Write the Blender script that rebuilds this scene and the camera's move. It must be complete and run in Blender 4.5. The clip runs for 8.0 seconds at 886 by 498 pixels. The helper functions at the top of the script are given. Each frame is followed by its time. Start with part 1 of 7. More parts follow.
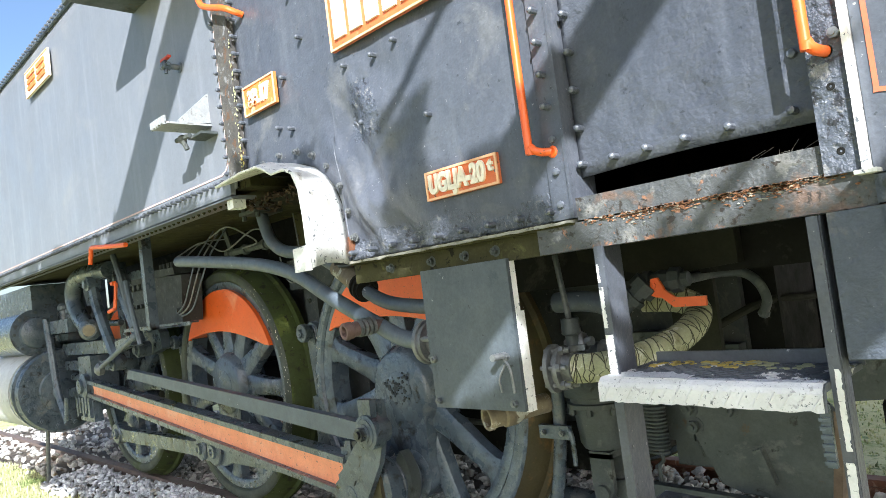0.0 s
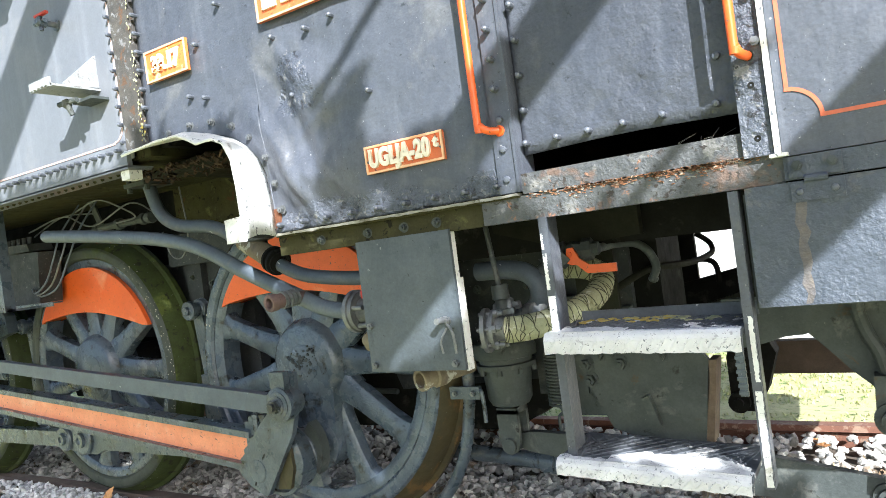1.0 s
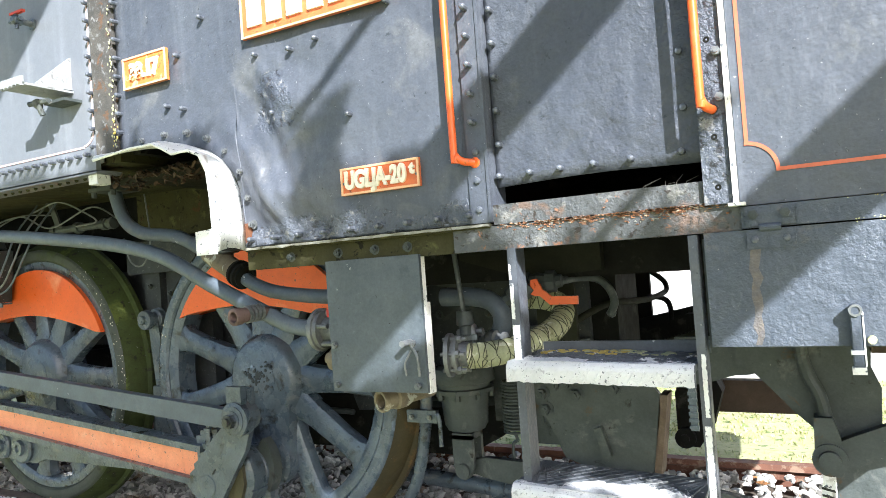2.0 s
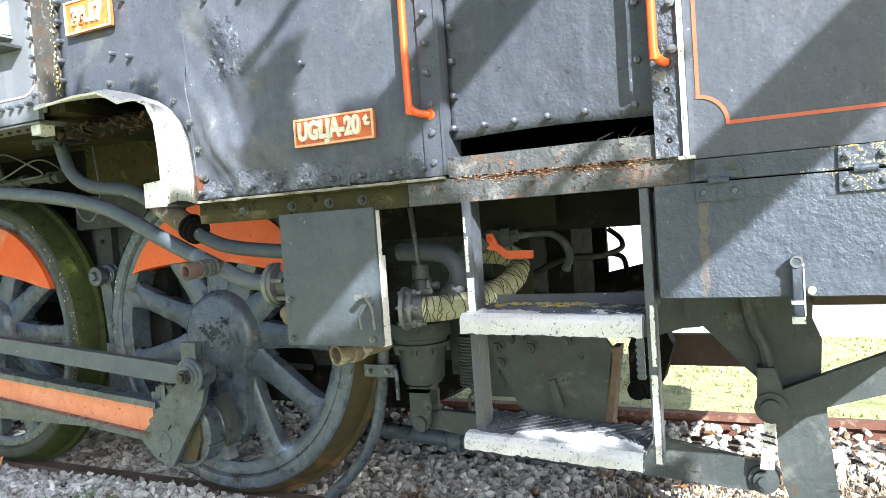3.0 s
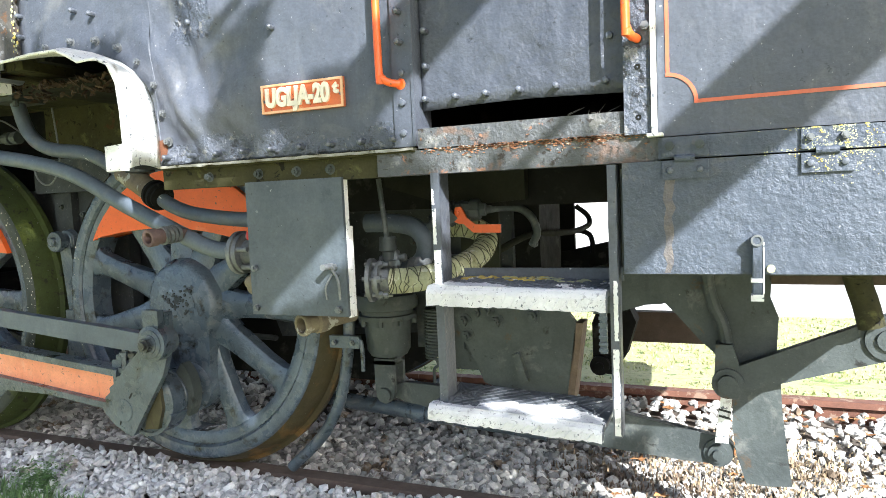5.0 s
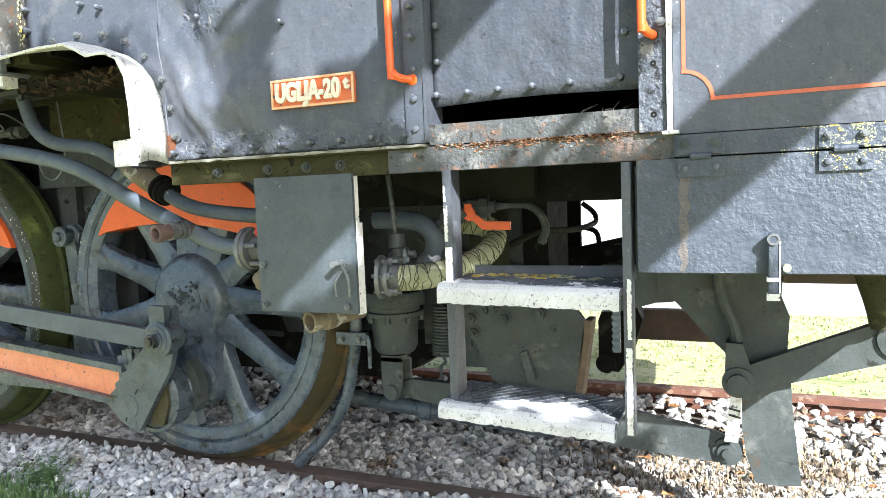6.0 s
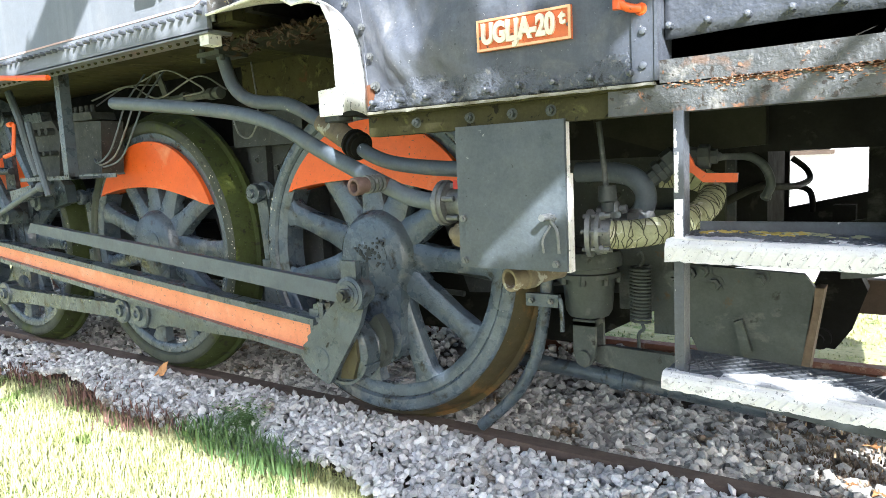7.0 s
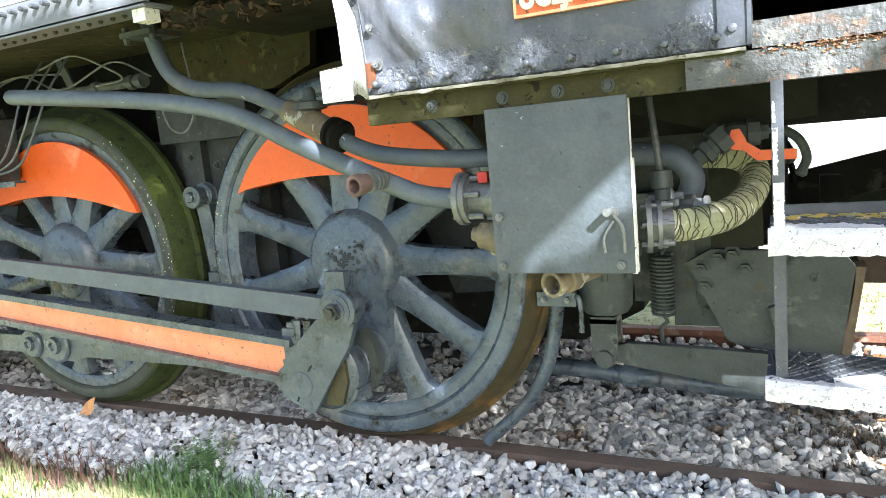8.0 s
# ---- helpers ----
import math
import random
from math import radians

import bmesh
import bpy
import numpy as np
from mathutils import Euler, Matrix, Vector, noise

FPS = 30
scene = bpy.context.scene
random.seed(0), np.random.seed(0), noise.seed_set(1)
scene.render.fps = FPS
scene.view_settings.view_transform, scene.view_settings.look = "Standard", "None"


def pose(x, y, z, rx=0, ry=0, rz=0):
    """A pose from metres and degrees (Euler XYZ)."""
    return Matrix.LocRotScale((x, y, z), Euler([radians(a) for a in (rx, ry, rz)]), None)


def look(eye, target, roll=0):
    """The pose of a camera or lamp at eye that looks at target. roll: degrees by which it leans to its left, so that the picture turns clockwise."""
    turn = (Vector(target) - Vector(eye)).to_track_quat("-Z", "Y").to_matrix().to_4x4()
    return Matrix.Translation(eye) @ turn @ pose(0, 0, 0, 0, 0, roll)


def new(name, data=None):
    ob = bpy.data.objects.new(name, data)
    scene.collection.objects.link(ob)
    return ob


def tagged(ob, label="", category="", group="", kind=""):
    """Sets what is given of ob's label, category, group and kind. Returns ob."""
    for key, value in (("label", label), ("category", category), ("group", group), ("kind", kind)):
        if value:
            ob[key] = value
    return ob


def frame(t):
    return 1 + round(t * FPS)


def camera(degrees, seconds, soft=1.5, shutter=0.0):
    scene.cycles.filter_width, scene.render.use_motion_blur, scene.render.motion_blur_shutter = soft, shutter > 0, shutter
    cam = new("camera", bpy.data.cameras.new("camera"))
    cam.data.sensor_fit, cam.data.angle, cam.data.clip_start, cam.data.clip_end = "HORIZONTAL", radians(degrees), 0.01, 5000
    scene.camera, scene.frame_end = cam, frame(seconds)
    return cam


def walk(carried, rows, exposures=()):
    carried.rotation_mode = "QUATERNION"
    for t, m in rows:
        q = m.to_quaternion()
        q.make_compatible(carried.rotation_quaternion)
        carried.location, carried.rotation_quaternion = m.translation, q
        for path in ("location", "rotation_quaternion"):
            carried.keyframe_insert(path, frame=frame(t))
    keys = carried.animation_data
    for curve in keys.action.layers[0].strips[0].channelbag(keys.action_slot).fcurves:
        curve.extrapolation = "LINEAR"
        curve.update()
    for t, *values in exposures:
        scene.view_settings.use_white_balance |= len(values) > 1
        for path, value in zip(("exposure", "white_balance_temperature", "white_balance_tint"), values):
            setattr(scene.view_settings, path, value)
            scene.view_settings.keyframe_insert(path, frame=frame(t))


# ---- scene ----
cam = camera(65.1, 8.0, soft=0.45)
PATH = [
    (0, (2.217, -1.302, 1.086), (0.787, 0.091, 1.192), -7.3),
    (0.1, (2.188, -1.342, 1.086), (0.85, 0.143, 1.161), -8.1),
    (0.3, (2.148, -1.399, 1.098), (0.942, 0.196, 1.117), -8.4),
    (0.5, (2.082, -1.474, 1.089), (1.041, 0.234, 1.06), -8.1),
    (0.7, (2.072, -1.519, 1.103), (0.955, 0.137, 1.008), -8.6),
    (1, (2.058, -1.572, 1.093), (0.992, 0.12, 1.083), -7.6),
    (1.2, (2.073, -1.588, 1.094), (1.013, 0.108, 1.124), -6.3),
    (2.3, (2.044, -1.635, 1.101), (1.111, 0.134, 1.146), -4.0),
    (2.5, (2.059, -1.633, 1.096), (1.125, 0.135, 1.118), -4.2),
    (3, (2.067, -1.614, 1.08), (1.201, 0.187, 1.004), -4.0),
    (3.5, (2.07, -1.61, 1.077), (1.283, 0.225, 0.961), -2.8),
    (4, (2.069, -1.613, 1.071), (1.272, 0.217, 0.938), -2.5),
    (4.5, (2.07, -1.61, 1.07), (1.281, 0.222, 0.924), -2.7),
    (6, (2.038, -1.61, 1.075), (1.251, 0.222, 0.911), -2.3),
    (6.2, (2.019, -1.602, 1.066), (1.244, 0.231, 0.859), -4.1),
    (6.5, (1.976, -1.601, 1.055), (1.108, 0.187, 0.836), -1.6),
    (6.8, (1.907, -1.6, 1.038), (0.881, 0.095, 0.767), -0.4),
    (7, (1.825, -1.573, 1.036), (0.677, 0.048, 0.795), -2.7),
    (7.2, (1.723, -1.578, 1.008), (0.564, 0.044, 0.823), -2.4),
    (7.3, (1.67, -1.571, 0.993), (0.542, 0.073, 0.833), -2.0),
    (7.5, (1.568, -1.524, 1.052), (0.563, 0.187, 0.804), -5.1),
    (7.7, (1.491, -1.481, 1.063), (0.587, 0.273, 0.741), -6.9),
    (8, (1.373, -1.487, 1.077), (0.488, 0.28, 0.767), -5.4),
]
walk(cam, [(t, look(eye, target, roll)) for t, eye, target, roll in PATH],
     [(0.0, 1.50, 5750, 10), (0.8, 1.66, 5750, 10), (6.0, 1.74, 5750, 10), (7.0, 1.92, 5750, 10), (8.0, 2.2, 5750, 10)])

# ---- world, sun, exposure ----
SUN = Vector((1.0, -1.0, 0.87))
world = bpy.data.worlds.new("sky")
scene.world = world
world.use_nodes = True
sky = world.node_tree.nodes.new("ShaderNodeTexSky")
sky.sky_type, sky.sun_disc = "NISHITA", False
sky.sun_elevation, sky.sun_rotation = math.atan2(0.87, math.sqrt(2)), radians(135)
sky.dust_density, sky.air_density = 2.2, 1.0
back = world.node_tree.nodes["Background"]
back.inputs["Strength"].default_value = 0.082
world.node_tree.links.new(sky.outputs[0], back.inputs["Color"])
sun_data = bpy.data.lights.new("sun", "SUN")
sun_data.energy, sun_data.angle, sun_data.color = 5.0, radians(0.3), (1.0, 0.95, 0.88)
sun = new("sun", sun_data)
sun.matrix_world = look(SUN * 20, (0, 0, 0))


# ---- materials ----
def surf(name, col, col2=None, scale=3.0, rough=0.5, rough2=None, metal=0.0, bump=0.1, bscale=60.0, big=0.0, bigscale=6.0,
         spots=(), streak=0.0, rand=0.0, peel=0.0, coat=0.0, spec=0.5, bmask=0.0, grain=0.14):
    """A procedural surface: two colours by noise, patches (colour, scale, threshold, softness), relief at two sizes."""
    m = bpy.data.materials.new(name)
    m.use_nodes = True
    nt = m.node_tree
    N, L = nt.nodes, nt.links
    bsdf = N["Principled BSDF"]
    pos = N.new("ShaderNodeNewGeometry").outputs["Position"]

    def noise_out(sc, detail=6.0, rgh=0.6, vec=None, dist=0.0):
        n = N.new("ShaderNodeTexNoise")
        n.inputs["Scale"].default_value, n.inputs["Detail"].default_value = sc, detail
        n.inputs["Roughness"].default_value, n.inputs["Distortion"].default_value = rgh, dist
        L.new(vec or pos, n.inputs["Vector"])
        return n.outputs["Fac"]

    def ramp(fac, lo, hi):
        r = N.new("ShaderNodeMapRange")
        r.inputs["From Min"].default_value, r.inputs["From Max"].default_value = lo, hi
        L.new(fac, r.inputs["Value"])
        return r.outputs["Result"]

    def mix(fac, a, b):
        x = N.new("ShaderNodeMix")
        x.data_type = "RGBA"
        L.new(fac, x.inputs[0])
        for val, sock in ((a, x.inputs[6]), (b, x.inputs[7])):
            if isinstance(val, tuple):
                sock.default_value = (*val, 1)
            else:
                L.new(val, sock)
        return x.outputs[2]

    col2 = col2 or tuple(c * 0.75 for c in col)
    colour = mix(ramp(noise_out(scale, 8), 0.32, 0.68), col, col2)
    if streak:
        mp = N.new("ShaderNodeMapping")
        mp.inputs["Scale"].default_value = (14, 14, 0.9)
        L.new(pos, mp.inputs["Vector"])
        st = ramp(noise_out(1.0, 5, 0.6, mp.outputs["Vector"]), 0.52, 0.75)
        mul = N.new("ShaderNodeMath")
        mul.operation = "MULTIPLY"
        mul.inputs[1].default_value = streak
        L.new(st, mul.inputs[0])
        colour = mix(mul.outputs[0], colour, tuple(min(1, c * 1.7 + 0.02) for c in col))
    masks = []
    for c, sc, lo, soft in spots:
        lo = 0.5 + (lo - 0.5) * 0.62
        f = ramp(noise_out(sc, 9, 0.65, None, 0.4), lo, lo + soft * 0.7)
        masks.append(f)
        colour = mix(f, colour, c)
    if rand:
        info = N.new("ShaderNodeObjectInfo").outputs["Random"]
        isl = N.new("ShaderNodeNewGeometry").outputs["Random Per Island"]
        add = N.new("ShaderNodeMath")
        add.operation = "ADD"
        L.new(info, add.inputs[0]), L.new(isl, add.inputs[1])
        fr = N.new("ShaderNodeMath")
        fr.operation = "FRACT"
        L.new(add.outputs[0], fr.inputs[0])
        hsv = N.new("ShaderNodeHueSaturation")
        L.new(ramp(fr.outputs[0], 0, 1), hsv.inputs["Value"])
        hsv.inputs["Value"].default_value = 1
        mr = hsv.inputs["Value"].links[0].from_node
        mr.inputs["To Min"].default_value, mr.inputs["To Max"].default_value = 1 - rand, 1 + rand
        L.new(colour, hsv.inputs["Color"])
        colour = hsv.outputs["Color"]
    if grain:
        add = N.new("ShaderNodeMath")
        add.operation = "ADD"
        L.new(ramp(noise_out(30.0, 4, 0.7), 0.3, 0.7), add.inputs[0])
        L.new(ramp(noise_out(130.0, 3, 0.7), 0.3, 0.7), add.inputs[1])
        fine = N.new("ShaderNodeHueSaturation")
        value = ramp(add.outputs[0], 0, 2)
        value.node.inputs["To Min"].default_value, value.node.inputs["To Max"].default_value = 1 - 1.6 * grain, 1 + 1.6 * grain
        L.new(value, fine.inputs["Value"])
        L.new(colour, fine.inputs["Color"])
        colour = fine.outputs["Color"]
    L.new(colour, bsdf.inputs["Base Color"])
    rf = ramp(noise_out(scale * 2.3, 5), 0.3, 0.7)
    rn = rf.node
    rn.inputs["To Min"].default_value, rn.inputs["To Max"].default_value = rough, rough2 if rough2 is not None else min(1, rough + 0.2)
    L.new(rf, bsdf.inputs["Roughness"])
    bsdf.inputs["Metallic"].default_value = metal
    bsdf.inputs["Specular IOR Level"].default_value = spec
    if coat:
        bsdf.inputs["Coat Weight"].default_value, bsdf.inputs["Coat Roughness"].default_value = coat, 0.25
    height = None
    for st, sc, dist in ((bump, bscale, 0.004), (big, bigscale, 0.02), (peel, 38.0, 0.012)):
        if st:
            b = N.new("ShaderNodeBump")
            b.inputs["Strength"].default_value, b.inputs["Distance"].default_value = min(1.0, st), dist * max(1.0, st)
            h = noise_out(sc, 4)
            if sc == 38.0:
                h = ramp(noise_out(sc, 3, 0.5, None, 1.2), 0.42, 0.58)
            if bmask and sc == bscale:
                mm = N.new("ShaderNodeMath")
                mm.operation = "MULTIPLY"
                L.new(h, mm.inputs[0]), L.new(ramp(noise_out(bmask, 4), 0.30, 0.52), mm.inputs[1])
                h = mm.outputs[0]
            L.new(h, b.inputs["Height"])
            if height:
                L.new(height, b.inputs["Normal"])
            height = b.outputs["Normal"]
    if height:
        L.new(height, bsdf.inputs["Normal"])
    return m


RUST = (0.16, 0.062, 0.026)
M_BODY = surf("body_paint", (0.080, 0.088, 0.103), (0.060, 0.067, 0.083), 2.2, 0.27, 0.48, grain=0.15, bump=0.22, bscale=170, big=0.45, bigscale=8, bmask=3.0,
              spots=(((0.105, 0.110, 0.117), 5, 0.60, 0.14), ((0.035, 0.039, 0.045), 45, 0.72, 0.05), ((0.28, 0.28, 0.28), 90, 0.765, 0.02)), streak=0.35)
M_DOOR = surf("door_paint", (0.062, 0.069, 0.083), (0.048, 0.054, 0.068), 2.2, 0.27, 0.48, grain=0.15, bump=0.5, bscale=120, big=0.6, bigscale=11, bmask=3.0,
              spots=(((0.080, 0.085, 0.092), 5, 0.60, 0.14), ((0.028, 0.031, 0.037), 40, 0.72, 0.05)), streak=0.25)
# same paint as the cab; its grazing sheen is put in as a paler base
M_TANK = surf("tank_paint_with_sheen", (0.158, 0.168, 0.184), (0.136, 0.146, 0.162), 1.1, 0.32, 0.5, bump=0.1, bscale=90, big=0.2, bigscale=3, grain=0.08,
              spots=(((0.190, 0.192, 0.194), 1.7, 0.60, 0.2), ((0.10, 0.11, 0.125), 60, 0.80, 0.02)), streak=0.28)
M_FLAP = surf("blistered_paint", (0.070, 0.083, 0.104), (0.050, 0.062, 0.082), 3, 0.42, 0.6, grain=0.15, bump=0.95, bscale=95, big=0.35, bigscale=16, bmask=5.0,
              spots=(((0.14, 0.13, 0.11), 3.2, 0.70, 0.12), ((0.30, 0.30, 0.29), 120, 0.80, 0.02)))
M_GEAR = surf("gear_paint", (0.090, 0.116, 0.143), (0.038, 0.052, 0.067), 7, 0.18, 0.45, coat=0.3, bump=0.6, bscale=75, big=0.35, bigscale=18,
              spots=(((0.13, 0.135, 0.13), 8, 0.62, 0.16), ((0.40, 0.41, 0.40), 95, 0.81, 0.02), ((0.018, 0.020, 0.022), 11, 0.62, 0.10)))
M_WHEEL = surf("wheel_paint", (0.106, 0.137, 0.173), (0.043, 0.059, 0.079), 5, 0.17, 0.42, coat=0.35, bump=0.65, bscale=65, big=0.4, bigscale=16,
               spots=(((0.165, 0.167, 0.160), 5, 0.62, 0.2), ((0.45, 0.45, 0.44), 110, 0.82, 0.02), ((0.018, 0.020, 0.023), 9, 0.62, 0.10)))
M_TREAD = surf("rusty_tread", (0.075, 0.060, 0.022), (0.040, 0.034, 0.016), 4, 0.5, 0.8, bump=0.4, bscale=50,
               spots=(((0.15, 0.085, 0.025), 5, 0.60, 0.12), ((0.060, 0.068, 0.020), 3, 0.56, 0.12), ((0.5, 0.5, 0.48), 80, 0.82, 0.02)))
M_GREENTREAD = surf("mossy_tread", (0.046, 0.062, 0.017), (0.028, 0.036, 0.013), 4, 0.7, 0.9, bump=0.5, bscale=60, spec=0.25,
                    spots=(((0.085, 0.105, 0.022), 6, 0.58, 0.12), ((0.02, 0.022, 0.014), 20, 0.63, 0.08), ((0.55, 0.56, 0.52), 75, 0.79, 0.02)))
M_GREENTYRE = surf("mossy_tyre_face", (0.060, 0.069, 0.052), (0.036, 0.043, 0.034), 6, 0.5, 0.75, bump=0.4, bscale=60,
                   spots=(((0.050, 0.064, 0.018), 4, 0.54, 0.14), ((0.02, 0.022, 0.02), 22, 0.64, 0.08)))
M_ORANGE = surf("orange_paint", (0.80, 0.135, 0.018), (0.70, 0.11, 0.015), 5, 0.27, 0.45, grain=0.06, bump=0.06, bscale=60,
                spots=(((0.85, 0.30, 0.14), 4, 0.62, 0.2), ((0.12, 0.08, 0.05), 80, 0.72, 0.02)))
M_ROD = surf("faded_orange_paint", (0.76, 0.31, 0.17), (0.70, 0.25, 0.125), 6, 0.42, 0.6, grain=0.1, bump=0.12, bscale=60,
             spots=(((0.78, 0.42, 0.28), 4, 0.58, 0.2), ((0.12, 0.09, 0.07), 70, 0.71, 0.02)))
M_WHITE = surf("chipped_white_paint", (0.75, 0.75, 0.72), (0.65, 0.65, 0.61), 8, 0.5, 0.7, grain=0.08, bump=0.4, bscale=50,
               spots=(((0.42, 0.40, 0.35), 16, 0.64, 0.10), ((0.11, 0.12, 0.13), 58, 0.66, 0.03)))
M_BEAM = surf("peeling_beam", (0.084, 0.088, 0.088), (0.054, 0.058, 0.060), 6, 0.38, 0.7, bump=0.9, bscale=100, big=0.35, bigscale=24, bmask=9.0,
              spots=(((0.165, 0.162, 0.15), 12, 0.60, 0.10), ((0.115, 0.078, 0.058), 7, 0.58, 0.08), ((0.20, 0.10, 0.055), 26, 0.67, 0.06), ((0.030, 0.024, 0.019), 40, 0.64, 0.04)))
M_MOSS = surf("mossy_underside", (0.056, 0.053, 0.023), (0.034, 0.033, 0.018), 6, 0.75, 0.95, bump=0.5, bscale=45, spec=0.15,
              spots=(((0.090, 0.088, 0.034), 12, 0.62, 0.12), ((0.070, 0.038, 0.02), 8, 0.68, 0.06), ((0.015, 0.014, 0.011), 26, 0.64, 0.06)))
# olive darkened to hold the shade under the cab and inside the arch
M_GLOOM = surf("shaded_olive", (0.030, 0.031, 0.022), (0.018, 0.019, 0.014), 6, 0.7, 0.9, bump=0.3, bscale=40, spec=0.1)
M_PIT = surf("pitted_body_paint", (0.080, 0.090, 0.108), (0.055, 0.064, 0.082), 4, 0.28, 0.5, bump=1.8, bscale=95, big=0.5, bigscale=28, bmask=8.0,
             spots=(((0.16, 0.16, 0.16), 30, 0.64, 0.06), ((0.025, 0.026, 0.03), 40, 0.62, 0.04)))
M_SCALE = surf("rust_scale", (0.30, 0.155, 0.085), (0.17, 0.080, 0.042), 40, 0.9, 1.0, bump=1.0, bscale=160, spec=0.15, rand=0.4, spots=(((0.42, 0.33, 0.24), 60, 0.58, 0.06),))
M_EDGE = surf("pale_edge", (0.30, 0.30, 0.27), (0.13, 0.12, 0.085), 20, 0.7, 0.9, bump=0.6,
              spots=(((0.06, 0.055, 0.03), 14, 0.58, 0.06),))
# near-black that holds the shade of recesses; also plain black fittings and scratches
M_DARK = surf("shade_black_iron", (0.016, 0.016, 0.014), (0.009, 0.009, 0.008), 6, 0.65, 0.9, bump=0.4, bscale=40, spec=0.12,
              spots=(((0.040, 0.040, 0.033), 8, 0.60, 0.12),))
M_IRON = surf("grey_green_iron", (0.066, 0.077, 0.074), (0.040, 0.048, 0.047), 6, 0.42, 0.72, bump=0.5, bscale=60, spec=0.4,
              spots=(((0.115, 0.122, 0.112), 7, 0.61, 0.14), ((0.26, 0.26, 0.235), 100, 0.81, 0.04), ((0.075, 0.050, 0.028), 8, 0.70, 0.08), ((0.015, 0.015, 0.013), 14, 0.70, 0.10)))
M_BOX = surf("box_paint", (0.080, 0.095, 0.106), (0.056, 0.069, 0.080), 5, 0.4, 0.62, bump=0.35, bscale=55, big=0.3, bigscale=12,
             spots=(((0.038, 0.049, 0.058), 9, 0.57, 0.16), ((0.20, 0.21, 0.21), 60, 0.80, 0.03), ((0.025, 0.028, 0.03), 70, 0.76, 0.04)))
M_PIPE = surf("pipe_paint", (0.098, 0.120, 0.142), (0.072, 0.090, 0.108), 8, 0.36, 0.58, bump=0.15, bscale=60,
              spots=(((0.12, 0.13, 0.135), 9, 0.62, 0.14), ((0.55, 0.55, 0.55), 40, 0.80, 0.01)))
M_STEEL = surf("weathered_steel", (0.24, 0.25, 0.25), (0.10, 0.108, 0.11), 30, 0.38, 0.6, metal=0.5, bump=0.2, bscale=80)
M_BRASS = surf("weathered_brass", (0.22, 0.185, 0.115), (0.13, 0.105, 0.07), 16, 0.5, 0.7, metal=0.15, bump=0.2, bscale=70,
               spots=(((0.40, 0.40, 0.33), 20, 0.6, 0.06),))
M_LAG = surf("rope_lagging", (0.42, 0.43, 0.28), (0.30, 0.31, 0.17), 12, 0.9, 1.0, bump=0.8, bscale=120,
             spots=(((0.16, 0.16, 0.075), 7, 0.60, 0.12), ((0.55, 0.55, 0.42), 22, 0.64, 0.06)))
M_CORD = surf("dark_cord", (0.085, 0.085, 0.05), None, 20, 0.9, bump=0.2)
M_SIGNRED = surf("plate_orange", (0.54, 0.110, 0.030), (0.60, 0.17, 0.055), 14, 0.45, 0.65, grain=0.08, bump=0.15, spots=(((0.66, 0.30, 0.14), 12, 0.64, 0.12), ((0.14, 0.05, 0.03), 60, 0.70, 0.04)))
M_SIGNYEL = surf("plate_yellow", (0.58, 0.21, 0.045), (0.54, 0.13, 0.03), 14, 0.5, 0.65, grain=0.08, bump=0.15, spots=(((0.16, 0.06, 0.03), 60, 0.66, 0.04), ((0.62, 0.42, 0.20), 22, 0.62, 0.06)))
M_LETTER = surf("letter_cream", (0.78, 0.74, 0.62), (0.70, 0.62, 0.45), 14, 0.5, 0.65, grain=0.08, bump=0.1)
M_LINE = surf("orange_line", (0.50, 0.115, 0.045), (0.46, 0.13, 0.07), 10, 0.5, 0.6, grain=0.08, bump=0.05)
M_LINEPALE = surf("pale_line", (0.60, 0.42, 0.38), (0.5, 0.34, 0.30), 10, 0.5, 0.6, grain=0.08, bump=0.05)
M_RAIL = surf("rusty_rail", (0.17, 0.075, 0.045), (0.115, 0.05, 0.032), 8, 0.7, 0.9, bump=0.3, bscale=50,
              spots=(((0.24, 0.16, 0.11), 12, 0.60, 0.06),))
M_RAILDULL = surf("dull_rail", (0.13, 0.095, 0.075), (0.09, 0.066, 0.053), 8, 0.7, 0.9, bump=0.3, bscale=50)
M_STONE = surf("ballast_stone", (0.63, 0.63, 0.62), (0.46, 0.465, 0.465), 14, 0.85, 1.0, bump=0.4, bscale=90, rand=0.42, spec=0.3,
               spots=(((0.34, 0.30, 0.25), 4, 0.62, 0.10),))
M_STONE_IN = surf("track_stone", (0.60, 0.575, 0.52), (0.40, 0.385, 0.35), 14, 0.85, 1.0, bump=0.4, bscale=90, rand=0.55, spec=0.3,
                  spots=(((0.24, 0.18, 0.12), 5, 0.60, 0.10),))
M_SOIL = surf("ballast_soil", (0.135, 0.112, 0.085), (0.07, 0.056, 0.042), 12, 0.95, 1.0, bump=0.6, bscale=40, big=0.4, bigscale=15)
M_GRASS = surf("grass_blade", (0.42, 0.45, 0.18), (0.58, 0.56, 0.34), 2.2, 0.6, 0.8, grain=0.0, bump=0.0, big=0.0, rand=0.32,
                spots=(((0.15, 0.22, 0.05), 3.5, 0.58, 0.12),))
M_GRASSFAR = surf("far_grass_blade", (0.33, 0.37, 0.115), (0.46, 0.44, 0.21), 1.6, 0.6, 0.8, grain=0.0, bump=0.0, big=0.0, rand=0.32,
                   spots=(((0.13, 0.20, 0.045), 5, 0.56, 0.10),))
M_STRAWDARK = surf("dark_straw", (0.15, 0.105, 0.07), (0.24, 0.18, 0.12), 14, 0.85, 1.0, bump=0.1, rand=0.4)
